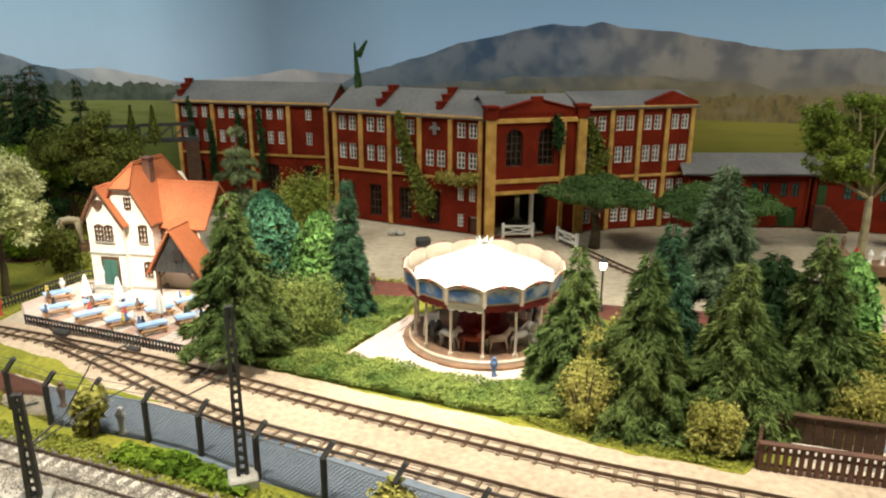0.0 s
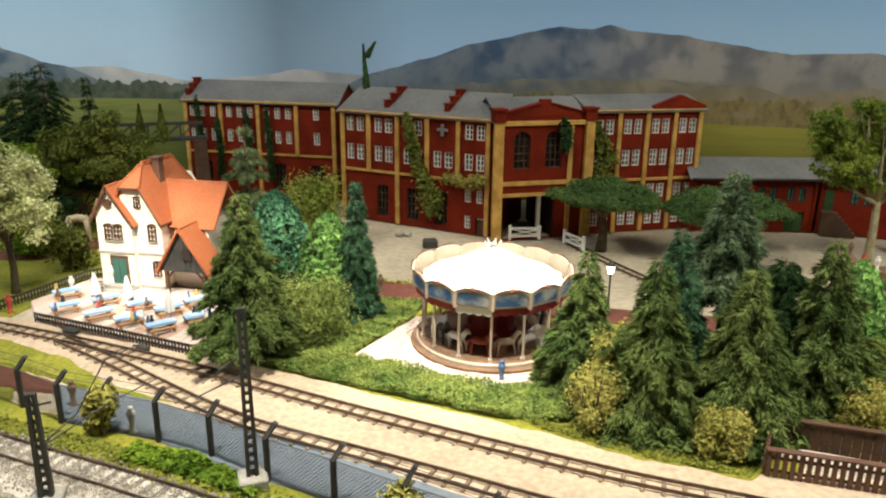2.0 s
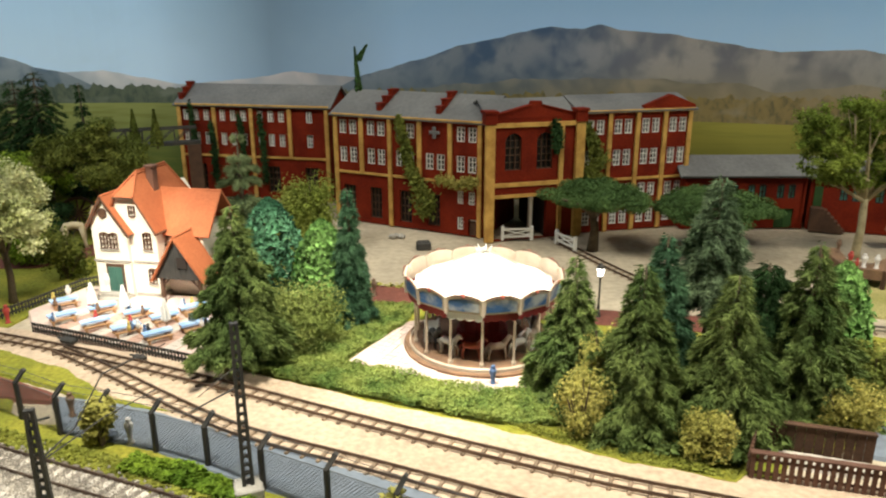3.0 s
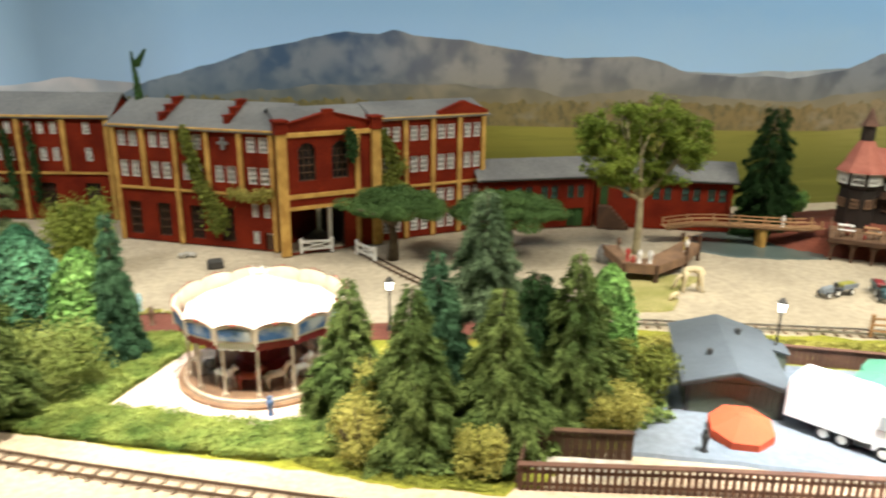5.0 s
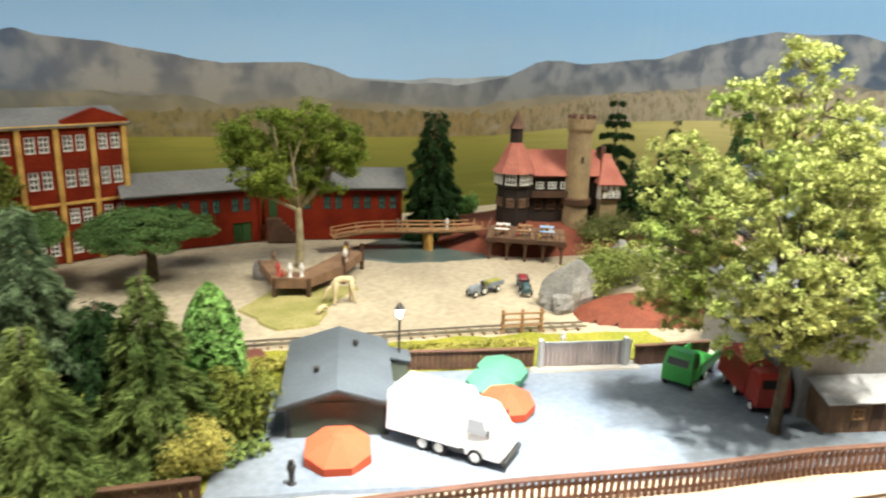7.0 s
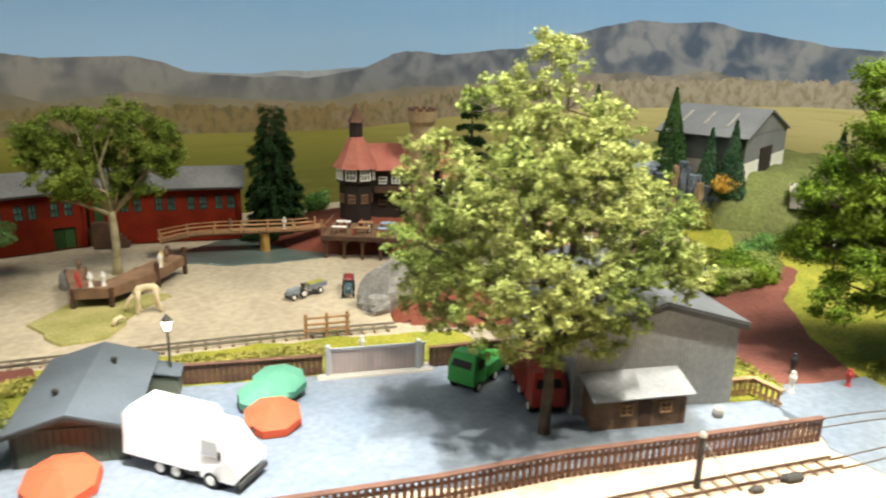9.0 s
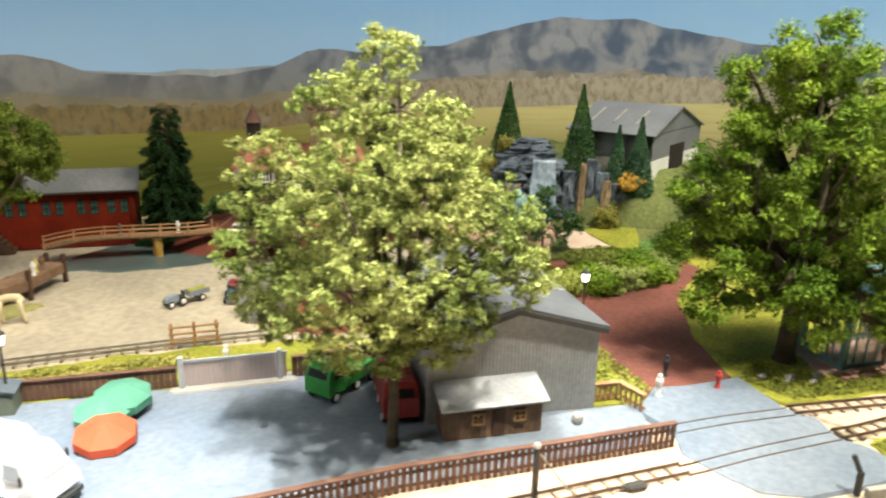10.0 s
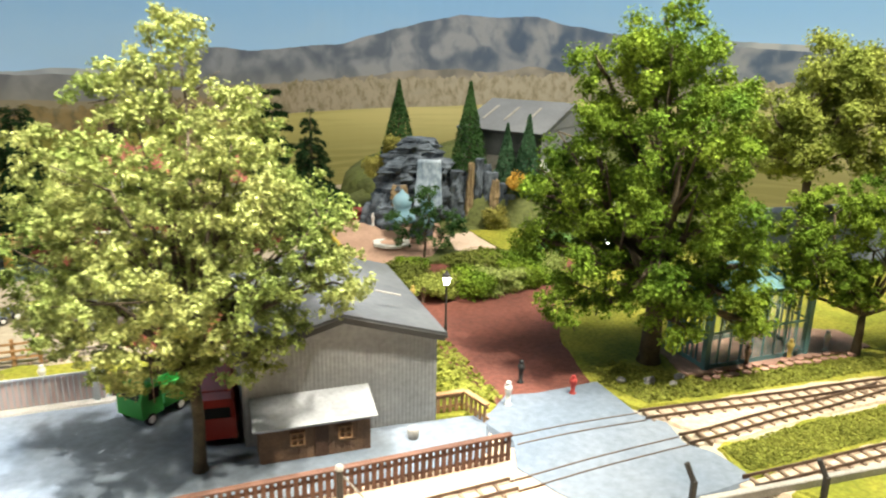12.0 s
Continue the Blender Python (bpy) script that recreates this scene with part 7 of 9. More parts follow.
# pale because the glare on the lorry's panes is put into the colour
GLAREGLASS = mat("vehicle glass with glare in its colour", (0.34, 0.36, 0.38), (0.28, 0.30, 0.32), scale=3, rough=0.15, bump=0.0, spec=0.6)
van = thing("lorry", 5.69, 5.15, 0.016, -57.0, label="white box lorry parked on the asphalt yard", category="lorry")
part("cargo_box", box_section([(-0.50, 0.13), (0.22, 0.13), (0.22, 0.48), (0.18, 0.54), (-0.44, 0.54), (-0.50, 0.48)], 0.21, 0.045), VANWHITE, van)
part("cab", box_section([(0.21, 0.08), (0.58, 0.08), (0.62, 0.14), (0.61, 0.22), (0.54, 0.27), (0.43, 0.44), (0.39, 0.46), (0.21, 0.46)], 0.19, 0.03), VANWHITE, van)
part("windscreen", Mesh().slab([(0.548, -0.14, 0.285), (0.548, 0.14, 0.285), (0.448, 0.13, 0.425), (0.448, -0.13, 0.425)], 0.004), GLAREGLASS, van)
for s in (-1, 1):
    part("side_window", Mesh().add([(0.28, s * 0.192, 0.29), (0.47, s * 0.192, 0.29), (0.41, s * 0.172, 0.41), (0.28, s * 0.172, 0.41)], [(0, 1, 2, 3)]), GLAREGLASS, van)
    part("mirror", Mesh().box(0.47, s * 0.22 - 0.012, 0.30, 0.49, s * 0.22 + 0.012, 0.37, 0.004), STEEL, van)
    part("headlight", Mesh().turn([(0, 0), (0.03, 0), (0.03, -0.01)], 12), WHITE, van).matrix_basis = pose(0.622 * U, s * 0.12 * U, 0.17 * U, 0, 90, 0)
    for x in (-0.14, 0.02, 0.36):
        wheel(van, x, s * 0.175)
    part("fuel_tank", Mesh().tube((0.11, s * 0.16, 0.10), (0.26, s * 0.16, 0.10), 0.040, n=10), STEEL, van)
part("chassis", Mesh().box(-0.48, -0.09, 0.08, 0.55, 0.09, 0.13), STEEL, van)
part("bumper", Mesh().box(0.60, -0.19, 0.06, 0.64, 0.19, 0.10, 0.006), STEEL, van)

ORANGE = mat("orange awning sheet", (0.60, 0.095, 0.04), (0.54, 0.085, 0.035), scale=3, bump=0.1)
TEAL = mat("green awning sheet", (0.09, 0.26, 0.17), (0.07, 0.21, 0.14), scale=3, bump=0.1)


def market_umbrella(x, y, rz, material, label, s=1.0, high=0.17, lean=9):
    """A leaning eight sided market umbrella with a raised square cap."""
    root = thing("market_umbrella", x, y, 0.024, rz, label, "umbrella", "market umbrellas")
    r, h, ri = 0.30 * s, 0.12 * s, 0.05 * s
    for i in range(8):
        a0, a1 = math.pi / 8 + i * math.pi / 4, math.pi / 8 + (i + 1) * math.pi / 4
        v = [(ri * math.cos(a0), ri * math.sin(a0), high + h), (r * math.cos(a0), r * math.sin(a0), high), (r * math.cos(a1), r * math.sin(a1), high), (ri * math.cos(a1), ri * math.sin(a1), high + h)]
        v2 = [(q[0], q[1], q[2] - 0.012) for q in v]
        part("panel", Mesh().add(v + v2, [(0, 1, 2, 3), (7, 6, 5, 4), (1, 5, 6, 2), (0, 4, 5, 1), (2, 6, 7, 3)]), material, root)
        part("valance", Mesh().add([v[1], v[2], (v[2][0] * 1.02, v[2][1] * 1.02, high - 0.085 * s), (v[1][0] * 1.02, v[1][1] * 1.02, high - 0.085 * s)], [(3, 2, 1, 0)]), material, root)
    part("cap", Mesh().turn([(0.055 * s, high + h - 0.004), (0.05 * s, high + h + 0.004), (0, high + h + 0.014 * s)], 8), material, root)
    part("pole", Mesh().tube((0, 0, 0), (0, 0, high + h), 0.011, n=6), WOODDK, root)
    part("foot", Mesh().turn([(0, 0.02), (0.06, 0.02), (0.065, 0)], 12), STEEL, root)
    root.matrix_world = root.matrix_world @ pose(0, 0, 0, lean, 0, 0)
    return root


market_umbrella(4.76, 5.40, -24, ORANGE, "orange eight sided umbrella in front of the hut", 1.0, 0.11)
market_umbrella(6.54, 5.40, -20, ORANGE, "orange eight sided umbrella behind the lorry", 0.9, 0.12)
market_umbrella(6.84, 5.92, -15, TEAL, "green eight sided umbrella by the fence", 0.9, 0.18)
market_umbrella(6.62, 5.80, -15, TEAL, "green eight sided umbrella by the fence", 0.85, 0.13)
figure(4.28, 5.22, 0.016, "black", 0.22)

picket_fence("board_fence", [(2.46, 5.03), (3.88, 4.65), (5.6, 4.13), (7.11, 3.57), (8.19, 3.25), (9.43, 2.76), (10.58, 2.32)], 0.245, 0.058, 0.036, WOODRD, "brown picket fence along the front of the yard", (0.25, 0.72), 0.0, 0.0, 0.016, 0.016)
picket_fence("board_fence", [(2.46, 5.03), (2.70, 5.48)], 0.25, 0.058, 0.05, WOODDK, "dark brown board fence at the yard corner", (0.3, 0.75))
picket_fence("board_fence", [(2.70, 5.48), (3.58, 5.22)], 0.27, 0.075, 0.07, WOODDK, "dark brown board wall of the storage pen", (0.3, 0.75), cap=0.02)
picket_fence("board_fence", [(5.88, 6.78), (7.42, 6.10)], 0.22, 0.06, 0.054, WOODRD, "brown board fence behind the yard", (0.3, 0.8), cap=0.016)
picket_fence("board_fence", [(8.46, 5.60), (9.35, 5.30)], 0.24, 0.06, 0.054, WOODRD, "brown board fence behind the yard", (0.3, 0.8), cap=0.016)
picket_fence("board_fence", [(10.62, 3.32), (10.90, 3.20), (10.86, 2.86)], 0.20, 0.06, 0.03, PICNIC, "orange brown fence beside the barn", (0.3, 0.85), cap=0.014)
picket_fence("sliding_gate", [(7.44, 6.02), (8.42, 5.60)], 0.33, 0.05, 0.012, mat("weathered grey paint", (0.46, 0.47, 0.48), (0.38, 0.39, 0.40), scale=4, bump=0.1), "pale grey sliding gate on a concrete sill", (0.05, 0.95), 0.98, 0.37, 0.014, 0.0, 0.05)
single("gate_backing", Mesh().box(0, 0.02, 0.03, 1.05, 0.025, 0.30), mat("pinkish gate sheet", (0.62, 0.47, 0.43), (0.54, 0.41, 0.38), scale=4, bump=0.1), 7.44, 6.02, 0, -23.2, "pinkish sheet behind the gate bars", "gate sheet")
patch("kerb", [(7.30, 5.98), (8.45, 5.48), (8.48, 5.58), (7.34, 6.08)], 0.035, CONCRETE, "pale concrete sill of the gate", "kerb", 0.01)
patch("kerb", [(2.75, 5.42), (3.55, 5.18), (3.5, 5.05), (2.65, 5.28)], 0.04, BALLAST, "heap of grey gravel in the pen", "gravel", 0.03)

# ---- barn, tool shed, vehicles under the tree ----
BARNWALL = mat("grey corrugated sheet", (0.34, 0.34, 0.33), (0.25, 0.25, 0.245), scale=1.4, fine=0.15, bump=0.3, rough=0.6)
BARNROOF = mat("dark grey sheet roof", (0.11, 0.115, 0.12), (0.065, 0.068, 0.072), scale=1.2, fine=0.15, bump=0.3, rough=0.55)
barn = thing("barn", 10.56, 3.24, 0.0, -24.0, label="grey corrugated barn with a dark sheet roof", category="barn")
bw, bd, bh = 1.72, 2.0, 0.92


def corrugated(length, h, pitch=0.036, amp=0.0025):
    n = int(length / pitch * 4)
    xs = np.linspace(-length, 0, n + 1)
    ys = -amp * (1 + np.sin(xs / pitch * 2 * np.pi))
    v = [(x, y, 0) for x, y in zip(xs, ys)] + [(x, y, h) for x, y in zip(xs, ys)]
    return Mesh().add(v, [(i, i + 1, n + 2 + i, n + 1 + i) for i in range(n)])


part("front_wall", corrugated(bw, bh), BARNWALL, barn, smooth=True)
part("gable", upright([(-bw, bh - 0.004), (0, bh - 0.004), (-bw / 2, bh + 0.235)], -0.012, 0.0), BARNWALL, barn)
part("wall", Mesh().box(-bw, 0.0, 0, 0.0, bd, bh - 0.005), BARNWALL, barn)
part("roof", gable_roof(bd, bw, bh, 0.25, 0.07, 0.03), BARNROOF, barn).matrix_basis = pose(0, 0, 0, 0, 0, 90)
for a_, b_ in (((-bw - 0.06, -0.085, bh - 0.045), (-bw / 2, -0.085, bh + 0.225)), ((-bw / 2, -0.085, bh + 0.225), (0.06, -0.085, bh - 0.045))):
    part("bargeboard", Mesh().slab([a_, (a_[0], -0.07, a_[2]), (b_[0], -0.07, b_[2]), b_], 0.05), STEEL, barn)
for i in range(1):
    part("rooflight", Mesh().box(-0.50, 0.35 + i * 0.5, 0, -0.25, 0.38 + i * 0.5, 0.008), CONCRETE, barn).matrix_basis = pose(0, 0, (bh + 0.14) * U, 0, 16.2, 0)

shed = thing("tool_shed", 9.80, 3.24, 0.016, -24.5, label="small brown wooden shed with a pale sheet roof", category="shed")
sw, sd = 0.92, 0.48
part("wall", Mesh().box(-sw, 0, 0, 0, sd, 0.34), WOODLT, shed)
n = 15
for i in range(n):
    part("board", Mesh().box(-sw + sw * i / n + 0.002, -0.012, 0, -sw + sw * (i + 1) / n - 0.002, 0, 0.34), WOODLT, shed)
for i in range(7):
    part("board", Mesh().box(-sw - 0.012, sd * i / 7 + 0.002, 0, -sw, sd * (i + 1) / 7 - 0.002, 0.36), WOODLT, shed)
part("roof", Mesh().slab([(-sw - 0.06, -0.08, 0.34), (0.05, -0.08, 0.34), (0.05, sd + 0.05, 0.52), (-sw - 0.06, sd + 0.05, 0.52)], 0.02), mat("pale dusty roof sheet", (0.50, 0.51, 0.53), (0.36, 0.37, 0.39), scale=2, fine=0.15, bump=0.3), shed)
part("gable_side", upright([(0, 0.34), (sd, 0.34), (sd, 0.50)], -0.01, 0.0), WOODLT, shed).matrix_basis = pose(-sw * U, 0, 0, 0, 0, 90)
for x in (-0.62, -0.22):
    window(shed, x, -0.018, 0.14, 0.12, 0.12, 0, PICNIC, GLASS, 2, 2, False)
part("plank_door", Mesh().box(-0.48, -0.022, 0.01, -0.36, -0.012, 0.28, 0.004), WOODDK, shed)
single("barrel", Mesh().turn([(0, 0.0), (0.045, 0.0), (0.052, 0.03), (0.052, 0.07), (0.045, 0.10), (0.04, 0.10), (0.0, 0.095)], 16), CONCRETE, 10.18, 3.12, 0.016, 0, "pale concrete tub beside the shed", "tub", smooth=True)

REDLORRY = mat("dark red vehicle paint", (0.32, 0.035, 0.025), (0.26, 0.028, 0.02), scale=3, bump=0.0, rough=0.35)
GREENLORRY = mat("bright green vehicle paint", (0.05, 0.30, 0.06), (0.04, 0.25, 0.05), scale=3, bump=0.0, rough=0.35)
red = thing("red_lorry", 8.92, 4.30, 0.016, 62.0, label="dark red lorry parked under the tree", category="lorry")
part("cab", box_section([(-0.26, 0.09), (0.0, 0.09), (0.0, 0.36), (-0.05, 0.42), (-0.20, 0.42), (-0.26, 0.28)], 0.17, 0.02), REDLORRY, red)
part("tank", box_section([(0.02, 0.10), (0.62, 0.10), (0.62, 0.40), (0.02, 0.40)], 0.18, 0.04), REDLORRY, red)
part("windscreen", Mesh().slab([(-0.262, -0.13, 0.29), (-0.262, 0.13, 0.29), (-0.215, 0.12, 0.39), (-0.215, -0.12, 0.39)], 0.003), GLASS, red)
for s in (-1, 1):
    for x in (-0.15, 0.2, 0.45):
        wheel(red, x, s * 0.15, 0.06)
green = thing("green_lorry", 8.62, 5.02, 0.016, 20.0, label="bright green lorry parked under the tree", category="lorry")
part("cab", box_section([(-0.24, 0.09), (0.0, 0.09), (0.0, 0.34), (-0.05, 0.40), (-0.18, 0.40), (-0.24, 0.26)], 0.16, 0.02), GREENLORRY, green)
part("flatbed", Mesh().box(0.02, -0.17, 0.11, 0.65, 0.17, 0.14, 0.006).box(0.02, -0.17, 0.14, 0.65, -0.155, 0.24).box(0.02, 0.155, 0.14, 0.65, 0.17, 0.24), GREENLORRY, green)
part("windscreen", Mesh().slab([(-0.242, -0.12, 0.27), (-0.242, 0.12, 0.27), (-0.192, 0.11, 0.375), (-0.192, -0.11, 0.375)], 0.003), GLASS, green)
for s in (-1, 1):
    part("side_window", Mesh().box(-0.16, s * 0.162 - 0.002, 0.25, -0.04, s * 0.162 + 0.002, 0.35), GLASS, green)
    for x in (-0.14, 0.2, 0.45):
        wheel(green, x, s * 0.14, 0.06)

# posts in front of the yard fence
sp = thing("signal_post", 8.98, 2.52, 0.012, -20, "grey green post with a pale cap and stay", "post")
part("post", Mesh().box(-0.022, -0.022, 0, 0.022, 0.022, 0.48, 0.006), STEEL, sp)
part("cap", Mesh().turn([(0.032, 0.48), (0.032, 0.495), (0.022, 0.515), (0, 0.525)], 12), CONCRETE, sp)
part("stay", Mesh().tube((0.02, 0, 0.43), (0.30, -0.02, 0.04), 0.008, n=5), CONCRETE, sp)
for x, y in ((11.17, 0.98), (12.0, 0.32), (12.75, -0.05)):
    p = thing("concrete_post", x, y, 0.0, -24, "short bent fence post by the front track", "post", "front fence posts")
    part("post", Mesh().box(-0.022, -0.022, 0, 0.022, 0.022, 0.22, 0.006), STEEL, p)
    part("bent_head", Mesh().tube((0, 0, 0.20), (-0.04, 0.06, 0.34), 0.022, n=6), STEEL, p)
wallf = Mesh().box(0, -0.03, 0, 1.9, 0.03, 0.08, 0.008)
single("low_wall", wallf, CONCRETE, 11.2, 0.92, 0, -26, "low pale concrete wall in front of the track", "wall", kind="structure")
for x, y, r in ((9.75, 2.12, 0.09), (9.35, 2.20, 0.06), (-4.35, 7.62, 0.10), (-3.35, 7.18, 0.08)):
    single("point_motor", Mesh().box(-r, -r * 0.5, 0, r, r * 0.5, r * 0.5, r * 0.2).tube((-r, 0, r * 0.3), (-r * 1.6, 0, r * 0.3), r * 0.15, n=6), STEEL, x, y, 0.03, -20, "dark point motor box beside the track", "point motor", "point motors")


# ---- courtyard: pond, bridge, villa, rocks ----
WATER = mat("dull green pond water", (0.10, 0.13, 0.12), (0.07, 0.095, 0.09), scale=1.2, rough=0.25, bump=0.15, bump_scale=6)
patch("water", [(7.35, 10.95), (7.6, 11.5), (8.4, 11.8), (9.3, 11.65), (9.85, 10.8), (9.45, 9.98), (8.65, 10.1), (7.96, 10.4)], 0.0, WATER, "shallow dull green pond in the courtyard", "pond", 0.05)
REDROCK = mat("red brown earth", (0.20, 0.055, 0.03), (0.14, 0.04, 0.024), scale=2, fine=0.25, bump=0.8, bump_scale=12)
EARTH = mat("green planted hillside", (0.13, 0.15, 0.04), (0.09, 0.10, 0.03), scale=1.2, fine=0.3, bump=0.9, bump_scale=14)


def mound(name, cx, cy, rx, ry, h, material, label, rz=0.0, seed=0, rough=0.15, step=0.12, sharp=1.0, kind="structure", category="slope"):
    """A heap of earth or rock as an uneven height field."""
    nx, ny = int(2 * rx / step) + 1, int(2 * ry / step) + 1
    xs, ys = np.linspace(-rx, rx, nx), np.linspace(-ry, ry, ny)
    v = []
    for y in ys:
        for x in xs:
            d = math.hypot(x / rx, y / ry)
            b = max(0.0, 1 - d) ** (0.6 * sharp)
            n = noise.fractal(Vector((x * 1.6 + seed, y * 1.6, seed)), 0.7, 2.1, 5)
            v.append((x, y, h * min(1.0, b * 1.25) * (1 + rough * 2 * n) - (0.06 if d >= 1 else 0.0)))
    f = [(j * nx + i, j * nx + i + 1, (j + 1) * nx + i + 1, (j + 1) * nx + i) for j in range(ny - 1) for i in range(nx - 1)
         if math.hypot((xs[i] + xs[i + 1]) / 2 / rx, (ys[j] + ys[j + 1]) / 2 / ry) < 1.05]
    return single(name, Mesh().add(v, f), material, cx, cy, 0, rz, label, category, kind=kind, smooth=True)


def boulder(name, x, y, z, sx, sy, sz, material, label, seed, rz=0.0, category="rock", group=""):
    """A cracked rock: a noisy ball with flattened facets."""
    m = Mesh()
    g = np.random.default_rng(seed)
    cuts = g.normal(0, 1, (9, 3))
    cuts /= np.linalg.norm(cuts, axis=1, keepdims=True)
    lim = g.uniform(0.62, 0.92, 9)
    nu, nv = 26, 16
    v = []
    for j in range(nv + 1):
        for i in range(nu):
            a, b = 2 * math.pi * i / nu, math.pi * j / nv - math.pi / 2
            p = np.array([math.cos(a) * math.cos(b), math.sin(a) * math.cos(b), math.sin(b)])
            r = 1 + 0.22 * noise.fractal(Vector(tuple(p * 1.5 + seed)), 0.7, 2.2, 4)
            q = cuts @ p
            hit = q > 0.05
            if hit.any():
                r = min(r, float((lim[hit] / q[hit]).min()))
            v.append(p * r * (sx, sy, sz))
    f = [(j * nu + i, j * nu + (i + 1) % nu, (j + 1) * nu + (i + 1) % nu, (j + 1) * nu + i) for j in range(nv) for i in range(nu)]
    m.add(v, f)
    return single(name, m, material, x, y, z, rz, label, category, group)


mound("slope_villa", 11.3, 10.9, 2.3, 1.5, 0.42, REDROCK, "red brown earth bank below the villa", -15, 1, 0.12)
mound("slope_rock_garden", 9.95, 6.75, 1.1, 0.55, 0.22, REDROCK, "red brown earth bank behind the yard", -25, 2, 0.15)
boulder("boulder", 9.22, 7.62, 0.16, 0.52, 0.32, 0.56, ROCK, "large grey boulder at the edge of the courtyard", 14, 15)
boulder("boulder", 9.0, 7.42, 0.06, 0.30, 0.18, 0.20, ROCK, "low grey boulder beside the large one", 4, 10)
boulder("boulder", 10.7, 8.1, 0.1, 0.4, 0.3, 0.45, ROCK, "grey boulder among the bushes", 5, 30)

bridge = thing("footbridge", 0, 0, label="light brown wooden footbridge over the pond", category="bridge")
bp, bs = resample(spline([(7.25, 11.38, 0.28), (7.74, 11.29, 0.34), (8.27, 11.07, 0.36), (8.77, 10.84, 0.36), (9.35, 10.62, 0.36), (9.72, 10.58, 0.37)], 10), 0.06)
bd_ = np.gradient(bp[:, :2], axis=0)
bd_ /= np.linalg.norm(bd_, axis=1, keepdims=True)
bn_ = np.c_[-bd_[:, 1], bd_[:, 0]]
plank = Mesh().box(-0.026, -0.14, -0.012, 0.026, 0.14, 0.0).data("plank", PICNIC)
for i in range(len(bp)):
    o = part("plank", plank, PICNIC, bridge)
    o.matrix_basis = pose(bp[i, 0] * U, bp[i, 1] * U, bp[i, 2] * U, 0, 0, math.degrees(math.atan2(bd_[i, 1], bd_[i, 0])))
for s in (-1, 1):
    c = bp[:, :2] + bn_ * s * 0.135
    for z in (0.06, 0.12):
        part("handrail", Mesh().path([(*c[i], bp[i, 2] + z) for i in range(0, len(c), 4)], [0.012] * len(range(0, len(c), 4)), 5), PICNIC, bridge)
    for i in range(0, len(c), 7):
        part("baluster", Mesh().box(c[i, 0] - 0.012, c[i, 1] - 0.012, bp[i, 2] - 0.02, c[i, 0] + 0.012, c[i, 1] + 0.012, bp[i, 2] + 0.135), PICNIC, bridge)
    part("beam", Mesh().path([(*(bp[i, :2] + bn_[i] * s * 0.10), bp[i, 2] - 0.03) for i in range(0, len(c), 4)], [0.018] * len(range(0, len(c), 4)), 5), WOODLT, bridge)
for i in (len(bp) * 62 // 100,):
    part("pier", Mesh().box(bp[i, 0] - 0.05, bp[i, 1] - 0.10, -0.05, bp[i, 0] + 0.05, bp[i, 1] + 0.10, bp[i, 2] - 0.04, 0.01), CREAM, bridge)
figure(8.3, 11.06, 0.36, "brown", 0.2)
figure(9.1, 10.72, 0.36, "white", 0.2)

PINKROOF = mat("faded red roof tiles", (0.42, 0.15, 0.11), (0.34, 0.11, 0.08), scale=3, fine=0.15, bump=0.5, bump_scale=20)
STONE = mat("tan rubble stone", (0.36, 0.26, 0.14), (0.26, 0.19, 0.11), scale=5, fine=0.25, bump=0.8, bump_scale=14)
villa = thing("villa", 10.50, 10.72, 0.0, -24, label="half timbered villa with a stone tower and red roofs", category="villa")
part("octagon_wall", Mesh().turn([(0.30, 0.0), (0.30, 1.02), (0.34, 1.04), (0.34, 1.34), (0, 1.34)], 8), DARK, villa)
for i in range(8):
    a = math.pi / 8 + i * math.pi / 4 - math.pi / 8
    for z, h in ((1.09, 0.20), (0.68, 0.16)):
        r = (0.345 if z > 1.0 else 0.305) * math.cos(math.pi / 8) + 0.004
        aa = i * 45 + 22.5
        window(villa, r * math.cos(radians(aa)), r * math.sin(radians(aa)), z, 0.19 if z > 1.0 else 0.13, h, aa + 90, WHITE if z > 1.0 else WOODLT, GLASS, 3, 2, False)
part("octagon_roof", Mesh().turn([(0.42, 1.30), (0.32, 1.44), (0.18, 1.72), (0.12, 1.82), (0, 1.82)], 8), PINKROOF, villa)
lan = part("roof_lantern", Mesh().turn([(0.115, 1.80), (0.115, 2.08), (0, 2.08)], 8), DARK, villa)
part("spire", Mesh().turn([(0.15, 2.07), (0.09, 2.18), (0.03, 2.32), (0, 2.40)], 8), WOODRD, lan)
part("main_wall", Mesh().box(0.25, -0.12, 0.0, 1.55, 0.75, 1.32), DARK, villa)
part("main_roof", gable_roof(1.35, 0.95, 1.30, 0.36, 0.06, 0.03, 0.2, 0.5, -0.16), PINKROOF, villa)
for x in (0.45, 0.68, 0.91):
    window(villa, x, -0.13, 1.0, 0.14, 0.13, 0, WHITE, GLASS, 2, 2, False)
    window(villa, x, -0.13, 0.62, 0.14, 0.18, 0, WOODDK, GLASS, 2, 2, False)
part("balcony", Mesh().box(0.3, -0.24, 0.86, 1.05, -0.12, 0.89).box(0.3, -0.24, 0.89, 1.05, -0.225, 0.98), WOODDK, villa)
tx, ty = 1.14, -0.12
part("tower", Mesh().turn([(0.24, 0.0), (0.23, 0.5), (0.21, 2.02), (0.25, 2.10), (0.25, 2.28), (0.19, 2.28), (0.19, 2.14), (0, 2.14)], 20, tx, ty), STONE, villa, smooth=False)
